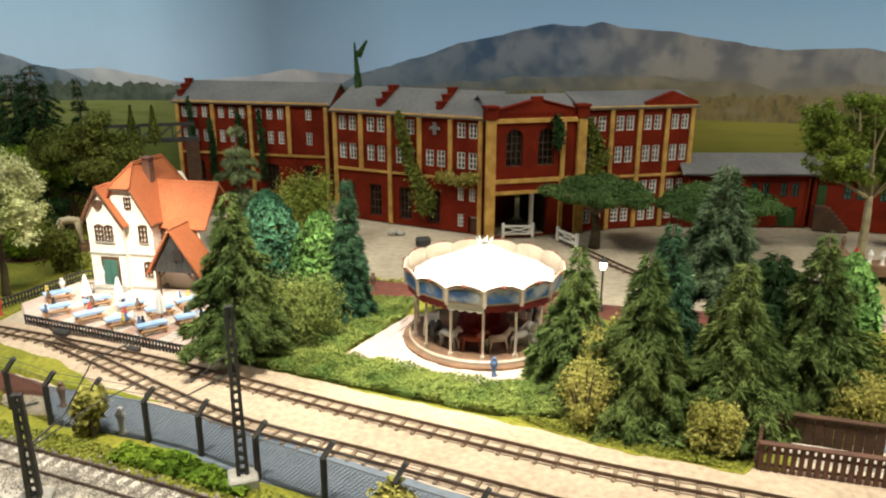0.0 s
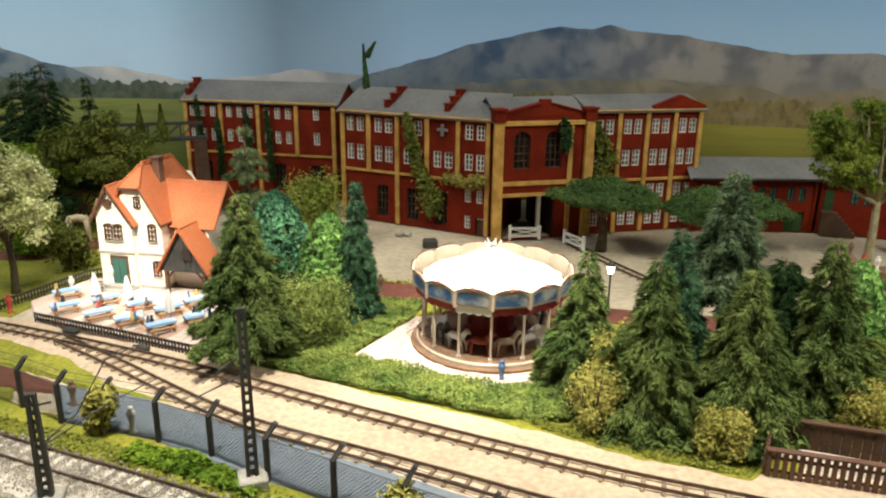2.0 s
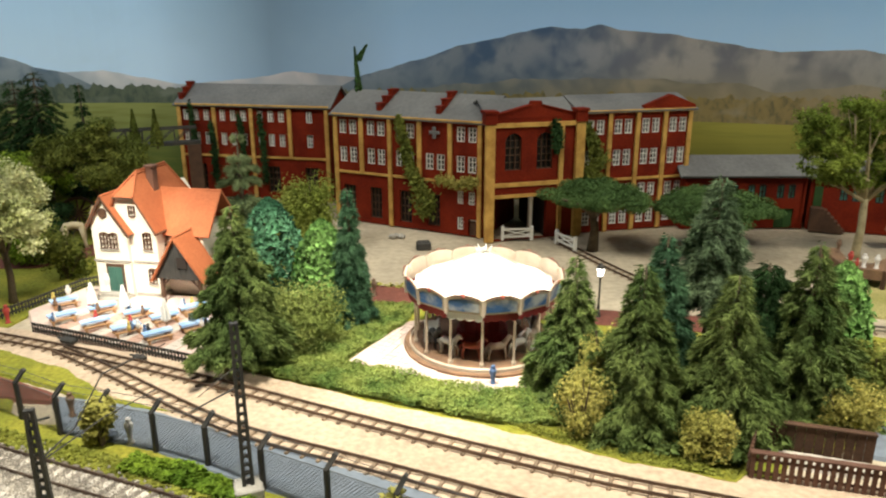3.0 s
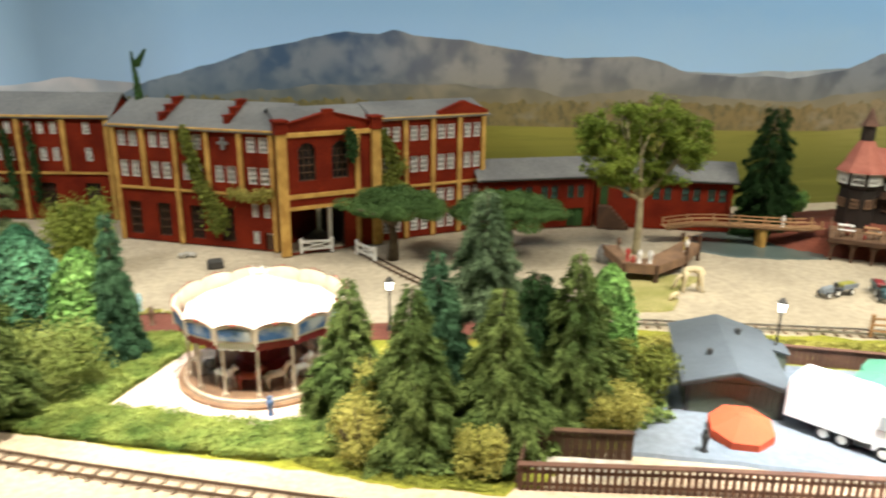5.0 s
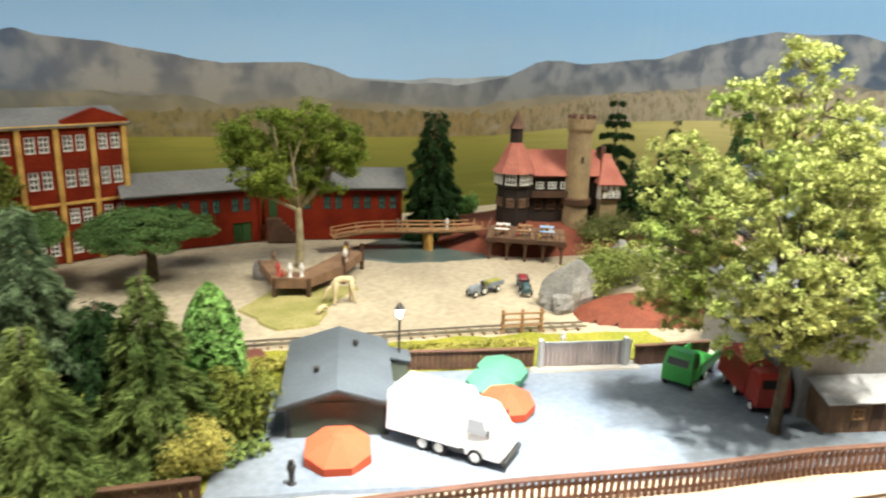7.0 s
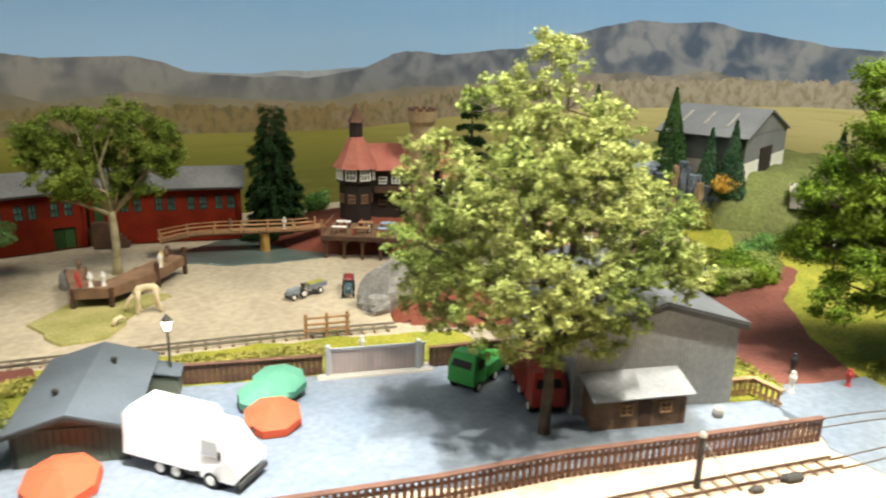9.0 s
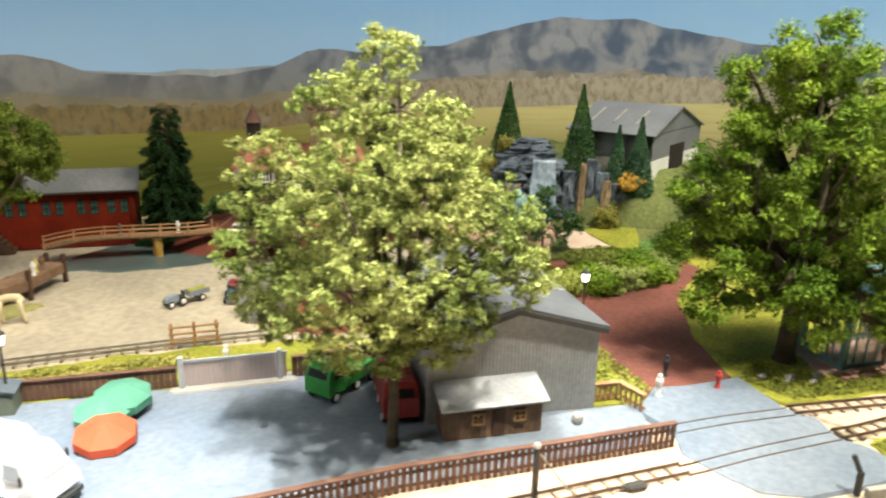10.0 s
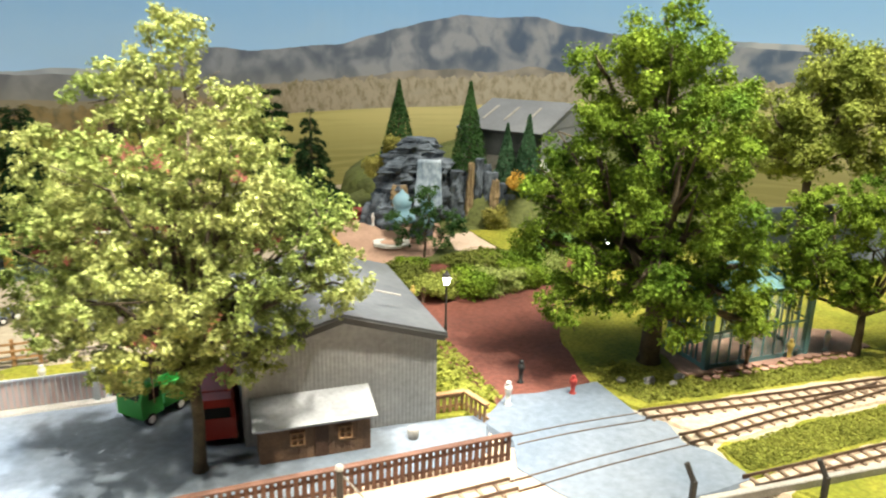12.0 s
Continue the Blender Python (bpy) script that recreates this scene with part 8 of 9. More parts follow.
for i in range(10):
    a = radians(i * 36)
    part("merlon", Mesh().box(-0.042, -0.03, 0, 0.042, 0.03, 0.05, 0.005), WOODRD, villa).matrix_basis = pose((tx + 0.22 * math.cos(a)) * U, (ty + 0.22 * math.sin(a)) * U, 2.28 * U, 0, 0, math.degrees(a) + 90)
part("tower_slit", Mesh().box(tx - 0.02, ty - 0.225, 1.5, tx + 0.02, ty - 0.23, 1.62), DARK, villa)
part("tower_belt", Mesh().turn([(0.22, 0.72), (0.28, 0.74), (0.28, 0.84), (0.22, 0.86)], 20, tx, ty), WOODDK, villa)
part("side_wall", Mesh().box(1.56, -0.30, 0.0, 1.87, 0.55, 0.84), STONE, villa)
part("side_upper_wall", Mesh().box(1.53, -0.34, 0.84, 1.90, 0.58, 1.15), WHITE, villa)
for x in (1.54, 1.65, 1.76, 1.86):
    part("timber", Mesh().box(x, -0.356, 0.84, x + 0.03, -0.34, 1.15), WOODDK, villa)
for z in (0.84, 0.99, 1.12):
    part("timber", Mesh().box(1.53, -0.358, z, 1.90, -0.342, z + 0.03), WOODDK, villa)
window(villa, 1.71, -0.36, 0.89, 0.10, 0.12, 0, WHITE, GLASS, 2, 2, False)
window(villa, 1.82, -0.36, 0.89, 0.10, 0.12, 0, WHITE, GLASS, 2, 2, False)
m = Mesh()
m.slab([(1.46, -0.42, 1.13), (1.97, -0.42, 1.13), (1.80, 0.10, 1.62), (1.68, 0.10, 1.62)], 0.03)
m.slab([(1.97, -0.42, 1.13), (1.97, 0.64, 1.13), (1.80, 0.10, 1.62), (1.799, 0.10, 1.62)], 0.03)
m.slab([(1.97, 0.64, 1.13), (1.46, 0.64, 1.13), (1.68, 0.10, 1.62), (1.80, 0.10, 1.62)], 0.03)
m.slab([(1.46, 0.64, 1.13), (1.46, -0.42, 1.13), (1.68, 0.10, 1.62), (1.68, 0.101, 1.62)], 0.03)
part("side_roof", m, PINKROOF, villa)
part("chimney", Mesh().box(1.62, 0.1, 1.45, 1.72, 0.2, 1.75, 0.006), WOODRD, villa)

deck = thing("dining_deck", 9.48, 9.95, 0, -40, label="brown timber dining deck on forked posts", category="deck")
for i in range(16):
    part("floor_board", Mesh().box(-0.05 + 1.3 * i / 16, -0.05, 0.34, -0.056 + 1.3 * (i + 1) / 16, 0.85, 0.37), WOODLT, deck)
part("rim_beam", Mesh().box(-0.06, -0.07, 0.30, 1.26, -0.05, 0.37).box(-0.07, -0.05, 0.30, -0.05, 0.85, 0.37), WOODDK, deck)
for i in range(5):
    x = 0.0 + i * 0.3
    part("post", Mesh().box(x - 0.02, -0.04, -0.02, x + 0.02, 0.0, 0.34).tube((x, -0.02, 0.2), (x - 0.09, -0.02, 0.32), 0.014, n=5).tube((x, -0.02, 0.2), (x + 0.09, -0.02, 0.32), 0.014, n=5), WOODDK, deck)
for i in range(14):
    x = -0.05 + i * 0.1
    part("baluster", Mesh().box(x - 0.008, -0.05, 0.37, x + 0.008, -0.035, 0.50), WOODLT, deck)
part("handrail", Mesh().box(-0.06, -0.055, 0.50, 1.26, -0.03, 0.515).box(-0.06, -0.03, 0.50, -0.04, 0.85, 0.515), WOODLT, deck)
g = np.random.default_rng(11)
for i in range(6):
    lx, ly = 0.18 + (i % 3) * 0.38, 0.18 + (i // 3) * 0.38
    x, y = on_line(9.48, 9.95, -40, lx, ly)
    t = thing("dining_table", x, y, 0.37, -40, "small dining table with a pale cloth", "table", "deck tables")
    part("tabletop", Mesh().box(-0.12, -0.06, 0.09, 0.12, 0.06, 0.105, 0.004), (CANVAS, PICNIC, BLUECLOTH)[i % 3], t)
    for sx in (-1, 1):
        part("leg", Mesh().box(sx * 0.1 - 0.01, -0.04, 0, sx * 0.1 + 0.01, 0.04, 0.09), WOODDK, t)
    for q in range(2):
        fx, fy = on_line(x, y, -40, g.uniform(-0.12, 0.12), 0.10 * (1 if q else -1))
        figure(fx, fy, 0.37, ("white", "red", "yellow", "brown")[int(g.integers(0, 4))], seated=True)

# stage round the courtyard tree
stage = thing("tree_deck", 0, 0, label="brown wooden platform with counter round the courtyard tree", category="deck")
ring = [(5.62, 9.62), (6.05, 9.42), (6.75, 9.80), (7.30, 10.35), (7.12, 10.55), (6.55, 10.10), (6.05, 9.75), (5.80, 9.95), (5.95, 10.5), (5.72, 10.55)]
part("platform", Mesh().prism(ring, 0.24, 0.27), WOODLT, stage)
for i in range(len(ring)):
    a, b = np.array(ring[i]), np.array(ring[(i + 1) % len(ring)])
    L = np.linalg.norm(b - a)
    rz = math.degrees(math.atan2(*(b - a)[::-1]))
    at(part("side_board", Mesh().box(0.01, -0.012, 0.13, L - 0.01, 0.0, 0.265), WOODLT, stage), a[0], a[1], 0, rz)
    at(part("post", Mesh().box(-0.025, -0.025, -0.02, 0.025, 0.025, 0.40 if i in (3, 4, 2) else 0.27), WOODDK, stage), a[0], a[1], 0, rz)
for x, y, c in ((5.72, 9.72, "red"), (5.85, 9.60, "white"), (6.0, 9.55, "white"), (6.85, 9.98, "white"), (7.0, 10.2, "brown"), (6.9, 10.1, "yellow"), (5.85, 10.3, "brown")):
    figure(x, y, 0.27, c, 0.2)
boulder("tree_stump_rock", 5.75, 10.55, 0.08, 0.14, 0.12, 0.22, ROCK, "grey standing stone beside the platform", 9, 0)

BONE = mat("cream plaster sculpture", (0.66, 0.55, 0.35), (0.55, 0.45, 0.28), scale=6, bump=0.3)


def beast(name, x, y, rz, s, label, neck_up=False):
    """A cream animal sculpture, one plain mesh."""
    m = Mesh()
    m.path([(-0.17, 0, 0.27), (-0.10, 0, 0.34), (0, 0, 0.36), (0.10, 0, 0.34), (0.17, 0, 0.28)], [0.035, 0.062, 0.055, 0.062, 0.035], 8)
    for lx in (-0.15, 0.15):
        for ly in (-0.05, 0.05):
            k = 1.25 if ly < 0 else 0.9
            m.path([(lx * 0.75, ly * 0.6, 0.33), (lx * 0.85, ly, 0.18), (lx * 0.82 * k, ly, 0.03), (lx * 0.82 * k + 0.02, ly, 0.0)], [0.044, 0.030, 0.022, 0.026], 6)
    if neck_up:
        m.path([(0.15, 0, 0.30), (0.25, 0, 0.46), (0.30, 0, 0.62)], [0.035, 0.025, 0.02], 7).path([(0.28, 0, 0.62), (0.37, 0, 0.59)], [0.024, 0.014], 6)
    else:
        m.path([(-0.16, 0, 0.28), (-0.24, 0, 0.20), (-0.27, 0, 0.10), (-0.30, 0, 0.05)], [0.03, 0.03, 0.028, 0.015], 7)
    ob = single(name, m, BONE, x, y, 0, rz, label, "sculpture", smooth=True)
    ob.scale = (s, s, s)
    return ob


beast("animal_sculpture", 6.40, 9.02, -12, 0.92, "cream long legged animal sculpture in the courtyard")
beast("animal_sculpture", -6.1, 11.4, 15, 1.1, "pale long necked animal sculpture on the lawn", True)
single("stone_figure", Mesh().path([(-0.06, 0, 0.0), (-0.02, 0, 0.08), (0.05, 0, 0.10), (0.1, 0, 0.05)], [0.03, 0.035, 0.03, 0.015], 7), BONE, 5.95, 8.72, 0.0, 10, "small cream stone figure on the grass", "sculpture", smooth=True)

# small vehicles and the timber rack in the courtyard
GREYPAINT = mat("grey blue vehicle paint", (0.22, 0.25, 0.28), (0.18, 0.2, 0.23), bump=0.0, rough=0.5)
DKTEAL = mat("dark teal paint", (0.05, 0.10, 0.11), (0.04, 0.08, 0.09), bump=0.0, rough=0.5)


def tractor(x, y, rz, material, load, label):
    root = thing("small_tractor", x, y, 0, rz, label, "tractor")
    part("bonnet", box_section([(-0.20, 0.06), (-0.02, 0.06), (-0.02, 0.15), (-0.17, 0.14), (-0.20, 0.11)], 0.05, 0.01), material, root)
    part("seat", Mesh().box(0.0, -0.04, 0.08, 0.07, 0.04, 0.11, 0.006).box(0.05, -0.04, 0.11, 0.07, 0.04, 0.18, 0.006), STEEL, root)
    part("trailer", Mesh().box(0.12, -0.08, 0.09, 0.42, 0.08, 0.11).box(0.12, -0.08, 0.11, 0.42, -0.068, 0.16).box(0.12, 0.068, 0.11, 0.42, 0.08, 0.16), material, root)
    part("load", Mesh().box(0.14, -0.065, 0.11, 0.40, 0.065, 0.17, 0.02), load, root)
    for wx, r in ((-0.15, 0.045), (0.02, 0.06), (0.30, 0.045)):
        for s in (-1, 1):
            wheel(root, wx, s * 0.075, r, 0.03)
    return root


tractor(8.28, 8.46, 10, GREYPAINT, YELLOWB, "grey small tractor with a loaded trailer on the sand")
tractor(8.92, 8.22, 60, DKTEAL, REDPAINT, "dark teal small tractor beside the boulder")
rack = thing("timber_rack", 7.95, 7.02, 0, -20, "brown wooden rack beside the park track", "rack")
for x in (-0.25, 0.0, 0.25):
    part("post", Mesh().box(x - 0.018, -0.018, 0, x + 0.018, 0.018, 0.30), PICNIC, rack)
for z in (0.08, 0.16, 0.24):
    part("bar", Mesh().box(-0.28, -0.03, z, 0.28, -0.018, z + 0.025), PICNIC, rack)
single("water_trough", Mesh().box(-0.12, -0.07, 0, 0.12, 0.07, 0.12, 0.015).box(-0.10, -0.05, 0.12, 0.10, 0.05, 0.14, 0.01), STEEL, -0.36, 11.35, 0.0, 10, "black cast iron trough on the courtyard", "trough")
for rz, x, y in ((2, 1.22, 11.86), (-62, 1.98, 11.42)):
    gt = thing("field_gate", x, y, 0, rz, "white wooden gate with crossed braces", "gate", "factory gates")
    for sx in (-0.25, 0.25):
        part("post", Mesh().box(sx - 0.025, -0.025, 0, sx + 0.025, 0.025, 0.25, 0.006), WHITE, gt)
    for z in (0.05, 0.18):
        part("rail", Mesh().box(-0.225, -0.012, z, 0.225, 0.012, z + 0.03), WHITE, gt)
    part("brace", Mesh().tube((-0.22, -0.004, 0.08), (0.22, -0.004, 0.18), 0.012, n=5), WHITE, gt)
    part("brace", Mesh().tube((-0.22, 0.006, 0.18), (0.22, 0.006, 0.08), 0.012, n=5), WHITE, gt)
for i, (x, y) in enumerate(((-0.85, 12.05), (-0.75, 12.0), (-0.92, 11.98))):
    boulder("pale_stone", x, y, 0.03, 0.07, 0.05, 0.05, CONCRETE, "pale stones lying by the factory wall", 60 + i)

# ---- the park on the far side ----
REDPAVE = mat("pinkish rubble paving", (0.40, 0.25, 0.19), (0.28, 0.17, 0.13), scale=5, fine=0.25, bump=0.6, bump_scale=14)
patch("pavement", [(13.2, 2.15), (14.9, 1.42), (15.6, 1.15), (15.9, 1.6), (15.0, 2.4), (13.6, 2.75)], 0.02, REDPAVE, "pinkish paving round the aviary", "pavement", 0.05, seed=21)
AVIARY = mat("turquoise steel frame", (0.14, 0.27, 0.28), (0.11, 0.22, 0.23), scale=4, bump=0.0, rough=0.5)
av = thing("aviary", 13.5, 2.12, 0.02, -22.5, label="turquoise framed glass aviary on paving", category="aviary")
aw, ad, ah = 1.40, 0.62, 0.84
for x in np.linspace(0, aw, 10):
    for y in (0, ad):
        part("bar", Mesh().box(x - 0.008, y - 0.008, 0, x + 0.008, y + 0.008, ah), AVIARY, av)
for y in np.linspace(0.16, ad - 0.16, 5):
    for x in (0, aw):
        part("bar", Mesh().box(x - 0.008, y - 0.008, 0, x + 0.008, y + 0.008, ah), AVIARY, av)
for z, h in ((0.0, 0.05), (0.40, 0.025), (ah - 0.03, 0.04)):
    part("frame", Mesh().box(-0.015, -0.02, z, aw + 0.015, -0.012, z + h).box(-0.015, ad + 0.012, z, aw + 0.015, ad + 0.02, z + h).box(-0.02, 0, z, -0.012, ad, z + h).box(aw + 0.012, 0, z, aw + 0.02, ad, z + h), AVIARY, av)
for x in (0, aw):
    for y in (0, ad):
        part("corner_post", Mesh().box(x - 0.035, y - 0.035, 0, x + 0.035, y + 0.035, ah + 0.02, 0.006), AVIARY, av)
ridge = [(aw * 0.3, ad / 2, ah + 0.24), (aw * 0.7, ad / 2, ah + 0.24)]
for x in np.linspace(0, aw, 8):
    t = min(max((x / aw - 0.0) / 1.0, 0), 1)
    rx_ = aw * (0.3 + 0.4 * t)
    for y in (0, ad):
        part("roof_bar", Mesh().tube((x, y, ah), (rx_, ad / 2, ah + 0.24), 0.012, n=5), AVIARY, av)
part("ridge", Mesh().tube(ridge[0], ridge[1], 0.02, n=6), AVIARY, av)
part("eave_roof", Mesh().slab([(-0.04, -0.04, ah + 0.01), (aw + 0.04, -0.04, ah + 0.01), (aw * 0.9, 0.16, ah + 0.09), (aw * 0.1, 0.16, ah + 0.09)], 0.012), AVIARY, av)
pane = bpy.data.materials.new("clear pane")
pane.use_nodes = True
pb = pane.node_tree.nodes["Principled BSDF"]
pb.inputs["Base Color"].default_value = (0.7, 0.85, 0.85, 1)
pb.inputs["Roughness"].default_value, pb.inputs["Alpha"].default_value = 0.05, 0.18
o = part("glass", Mesh().box(0.02, -0.004, 0.05, aw - 0.02, 0.0, ah - 0.03), pane, av)
o.visible_shadow = False

mound("hillside", 18.3, 8.6, 4.2, 3.2, 1.15, EARTH, "brown planted hillside behind the park", -45, 7, 0.06, 0.2, 0.35)
def crag(x, y, z, sx, sy, sz, material, label, seed, rz=0.0):
    """A jagged layered rock: a noisy column whose side steps in and out in ledges."""
    g = np.random.default_rng(seed)
    n, rows = 26, 14
    v = []
    for j in range(rows + 1):
        u = j / rows
        ledge = 1 - 0.28 * u ** 2.2 + 0.08 * (g.random() - 0.5)
        for i in range(n):
            a = 2 * math.pi * i / n
            r = ledge * (1 + 0.45 * noise.noise(Vector((math.cos(a) * 1.8 + seed, math.sin(a) * 1.8, u * 1.2))) + 0.34 * noise.noise(Vector((math.cos(a) * 4, math.sin(a) * 4 + seed, u * sz * 7))) + 0.16 * noise.noise(Vector((math.cos(a) * 9, math.sin(a) * 9 + seed, u * sz * 16))))
            v.append((sx * r * math.cos(a) + 0.2 * sx * u, sy * r * math.sin(a), sz * (u + 0.05 * noise.noise(Vector((a * 2, u * 5, seed))))))
    f = [(j * n + i, j * n + (i + 1) % n, (j + 1) * n + (i + 1) % n, (j + 1) * n + i) for j in range(rows) for i in range(n)] + [tuple(range(rows * n, rows * n + n))]
    return single("cascade_rock", Mesh().add(v, f), material, x, y, z, rz, label, "rock", "cascade rocks")


BLUEROCK = mat("blue grey cascade rock", (0.055, 0.068, 0.085), (0.22, 0.26, 0.31), scale=4, fine=0.35, bump=1.0, bump_scale=14, mix=(0.42, 0.75))
# stacked ledges of the cascade: across, back, foot, half width, half depth, height; the crag's broad top overhangs
CASCADE = (14.50, 8.20)
for i, (u, w, z, sx, sy, sz) in enumerate(((0.05, 0.26, 0.1, 0.56, 0.36, 0.60), (-0.28, 0.22, 0.42, 0.34, 0.32, 0.56), (0.30, 0.34, 0.42, 0.44, 0.32, 0.78), (-0.30, 0.28, 0.86, 0.36, 0.30, 0.44), (-0.16, 0.32, 1.20, 0.50, 0.34, 0.26), (-0.06, 0.36, 1.44, 0.48, 0.32, 0.24),
        (0.02, 0.44, 1.60, 0.34, 0.24, 0.16), (0.40, 0.18, 1.16, 0.26, 0.22, 0.28), (-0.58, 0.06, 0.1, 0.22, 0.24, 0.74), (-0.72, 0.02, 0.1, 0.20, 0.20, 0.56), (-0.40, -0.12, 0.1, 0.30, 0.22, 0.54), (-0.50, 0.34, 0.5, 0.26, 0.24, 0.66), (0.16, -0.52, 0.05, 0.20, 0.18, 0.48),
        (0.72, 0.20, 0.2, 0.20, 0.20, 1.02), (0.90, 0.26, 0.3, 0.16, 0.16, 0.86), (1.14, 0.20, 0.2, 0.11, 0.12, 1.24), (1.34, 0.14, 0.2, 0.15, 0.14, 1.02), (1.50, 0.08, 0.2, 0.14, 0.14, 0.84), (1.64, 0.02, 0.2, 0.15, 0.15, 0.66), (1.26, 0.34, 0.6, 0.13, 0.12, 0.72))):
    x, y = on_line(*CASCADE, -43, u, w)
    crag(x, y, z, sx, sy, sz, BLUEROCK, "jagged blue grey rock of the cascade", 300 + i, -43)
for i, (u, w, z, sx, sz) in enumerate(((1.00, 0.10, 0.4, 0.07, 0.98), (1.42, 0.00, 0.3, 0.08, 0.80), (-0.24, -0.06, 0.58, 0.14, 0.42))):
    x, y = on_line(*CASCADE, -43, u, w)
    crag(x, y, z, sx, 0.09, sz, STONE, "tan upright rock of the cascade", 330 + i, -43)
FALLS = mat("falling water", (0.46, 0.54, 0.62), (0.20, 0.26, 0.33), scale=7, rough=0.2, bump=0.6, bump_scale=14)
v, nx, nz = [], 19, 14
for j in range(nz):
    u = j / (nz - 1)
    for i in range(nx):
        x = -0.24 + 0.48 * i / (nx - 1)
        v.append((x * (1.0 - 0.2 * u), -0.04 - 0.16 * (1 - u) ** 1.5 - 0.035 * noise.noise(Vector((x * 22, u * 2.5, 4))), 0.82 * u))
f = [(j * nx + i, j * nx + i + 1, (j + 1) * nx + i + 1, (j + 1) * nx + i) for j in range(nz - 1) for i in range(nx - 1)]
single("waterfall", Mesh().add(v, f), FALLS, 14.58, 7.86, 0.66, -43, "pale blue grey waterfall over dark rocks", "waterfall", smooth=True).modifiers.new("thickness", "SOLIDIFY").thickness = 0.02 * U
STATUE = mat("pale blue sculpture paint", (0.20, 0.37, 0.46), (0.30, 0.46, 0.53), scale=4, bump=0.2)
single("fountain_sculpture", Mesh().turn([(0.0, 0.0), (0.24, 0.0), (0.22, 0.08), (0.13, 0.16), (0.15, 0.26), (0.17, 0.34), (0.11, 0.44), (0.06, 0.47), (0.0, 0.55)], 14), STATUE, 13.99, 7.86, 0.50, 0, "pale blue rounded fountain sculpture", "sculpture", smooth=True)
single("fountain_sculpture", Mesh().turn([(0.0, 0.0), (0.09, 0.0), (0.13, 0.12), (0.08, 0.28), (0.12, 0.40), (0.05, 0.5), (0.0, 0.55)], 14), STATUE, 14.12, 7.38, 0.46, 0, "slim pale blue fountain sculpture", "sculpture", smooth=True)
PINKPAVE = mat("pinkish brown paving", (0.50, 0.32, 0.23), (0.40, 0.25, 0.18), scale=2, fine=0.15, bump=0.3)


def rise(x, y):
    """Height of the ground that climbs from the path towards the cascade."""
    return 0.02 + 0.2 * ((x - 12.9) * 0.68 + (y - 7.4) * 0.73)


def sloped(name, poly, lift, material, label, category):
    """A sheet of ground on the rise, with sides down to the level ground."""
    k = len(poly)
    v = [(x, y, rise(x, y) + lift) for x, y in poly] + [(x, y, -0.06) for x, y in poly]
    return single(name, Mesh().add(v, [tuple(range(k))] + [(k + i, k + (i + 1) % k, (i + 1) % k, i) for i in range(k)]), material, label=label, category=category, kind="structure")


sloped("slope", soft_outline([(12.74, 7.36), (13.3, 7.05), (13.9, 6.85), (14.7, 6.25), (15.3, 6.0), (16.4, 6.6), (17.2, 7.6), (16.4, 9.2), (15.0, 10.0), (13.3, 9.6), (13.05, 9.0)], 0.2, 0.03, 41.0), -0.006, EARTH, "planted ground rising to the cascade", "slope")
sloped("pavement", [(12.79, 7.38), (13.27, 7.15), (13.92, 7.02), (14.53, 7.35), (14.91, 8.05), (13.75, 9.30), (13.22, 9.12)], 0.0, PINKPAVE, "pinkish brown paved square before the cascade", "pavement")
sloped("pavement", [(15.61, 8.52), (16.18, 8.04), (15.56, 7.40), (15.01, 7.87)], 0.002, PINKPAVE, "reddish ground below the rocks", "pavement")
YELLOWK = mat("worn yellow kerb paint", (0.55, 0.40, 0.06), (0.42, 0.30, 0.06), scale=6, bump=0.2)
ringm = Mesh()
for r0, r1, z in ((0.32, 0.20, 0.035),):
    t = [radians(22.5 + 45 * i) for i in range(8)]
    for i in range(8):
        a, b = t[i], t[(i + 1) % 8]
        ringm.add([(r0 * math.cos(a), r0 * math.sin(a), 0), (r0 * math.cos(b), r0 * math.sin(b), 0), (r0 * math.cos(b), r0 * math.sin(b), z), (r0 * math.cos(a), r0 * math.sin(a), z),
                   (r1 * math.cos(a), r1 * math.sin(a), 0), (r1 * math.cos(b), r1 * math.sin(b), 0), (r1 * math.cos(b), r1 * math.sin(b), z), (r1 * math.cos(a), r1 * math.sin(a), z)],
                  [(0, 1, 2, 3), (5, 4, 7, 6), (3, 2, 6, 7)])
single("fountain_basin", ringm.weld(), WHITE, 13.68, 7.76, rise(13.68, 7.76), 10, "white eight sided fountain rim", "fountain")
single("yellow_kerb", Mesh().path([(12.78, 7.38, rise(12.78, 7.38) + 0.01), (13.21, 9.11, rise(13.21, 9.11) + 0.01)], [0.035, 0.035], 6), YELLOWK, 0, 0, 0, 0, "low yellow edging beside the paved square", "edging")
single("park_stall", Mesh().box(-0.2, -0.1, -0.03, 0.2, 0.1, 0.12, 0.01).box(-0.24, -0.15, 0.12, 0.24, 0.15, 0.16, 0.02), REDPAINT, 13.93, 8.88, rise(13.93, 8.88), -40, "red market stall at the park square", "stall")
for x, y, c in ((13.87, 8.50, "white"), (13.94, 8.46, "white"), (13.60, 8.76, "brown"), (13.50, 8.85, "red")):
    figure(x, y, rise(x, y) if y > 7.3 else 0.022, c, 0.22)

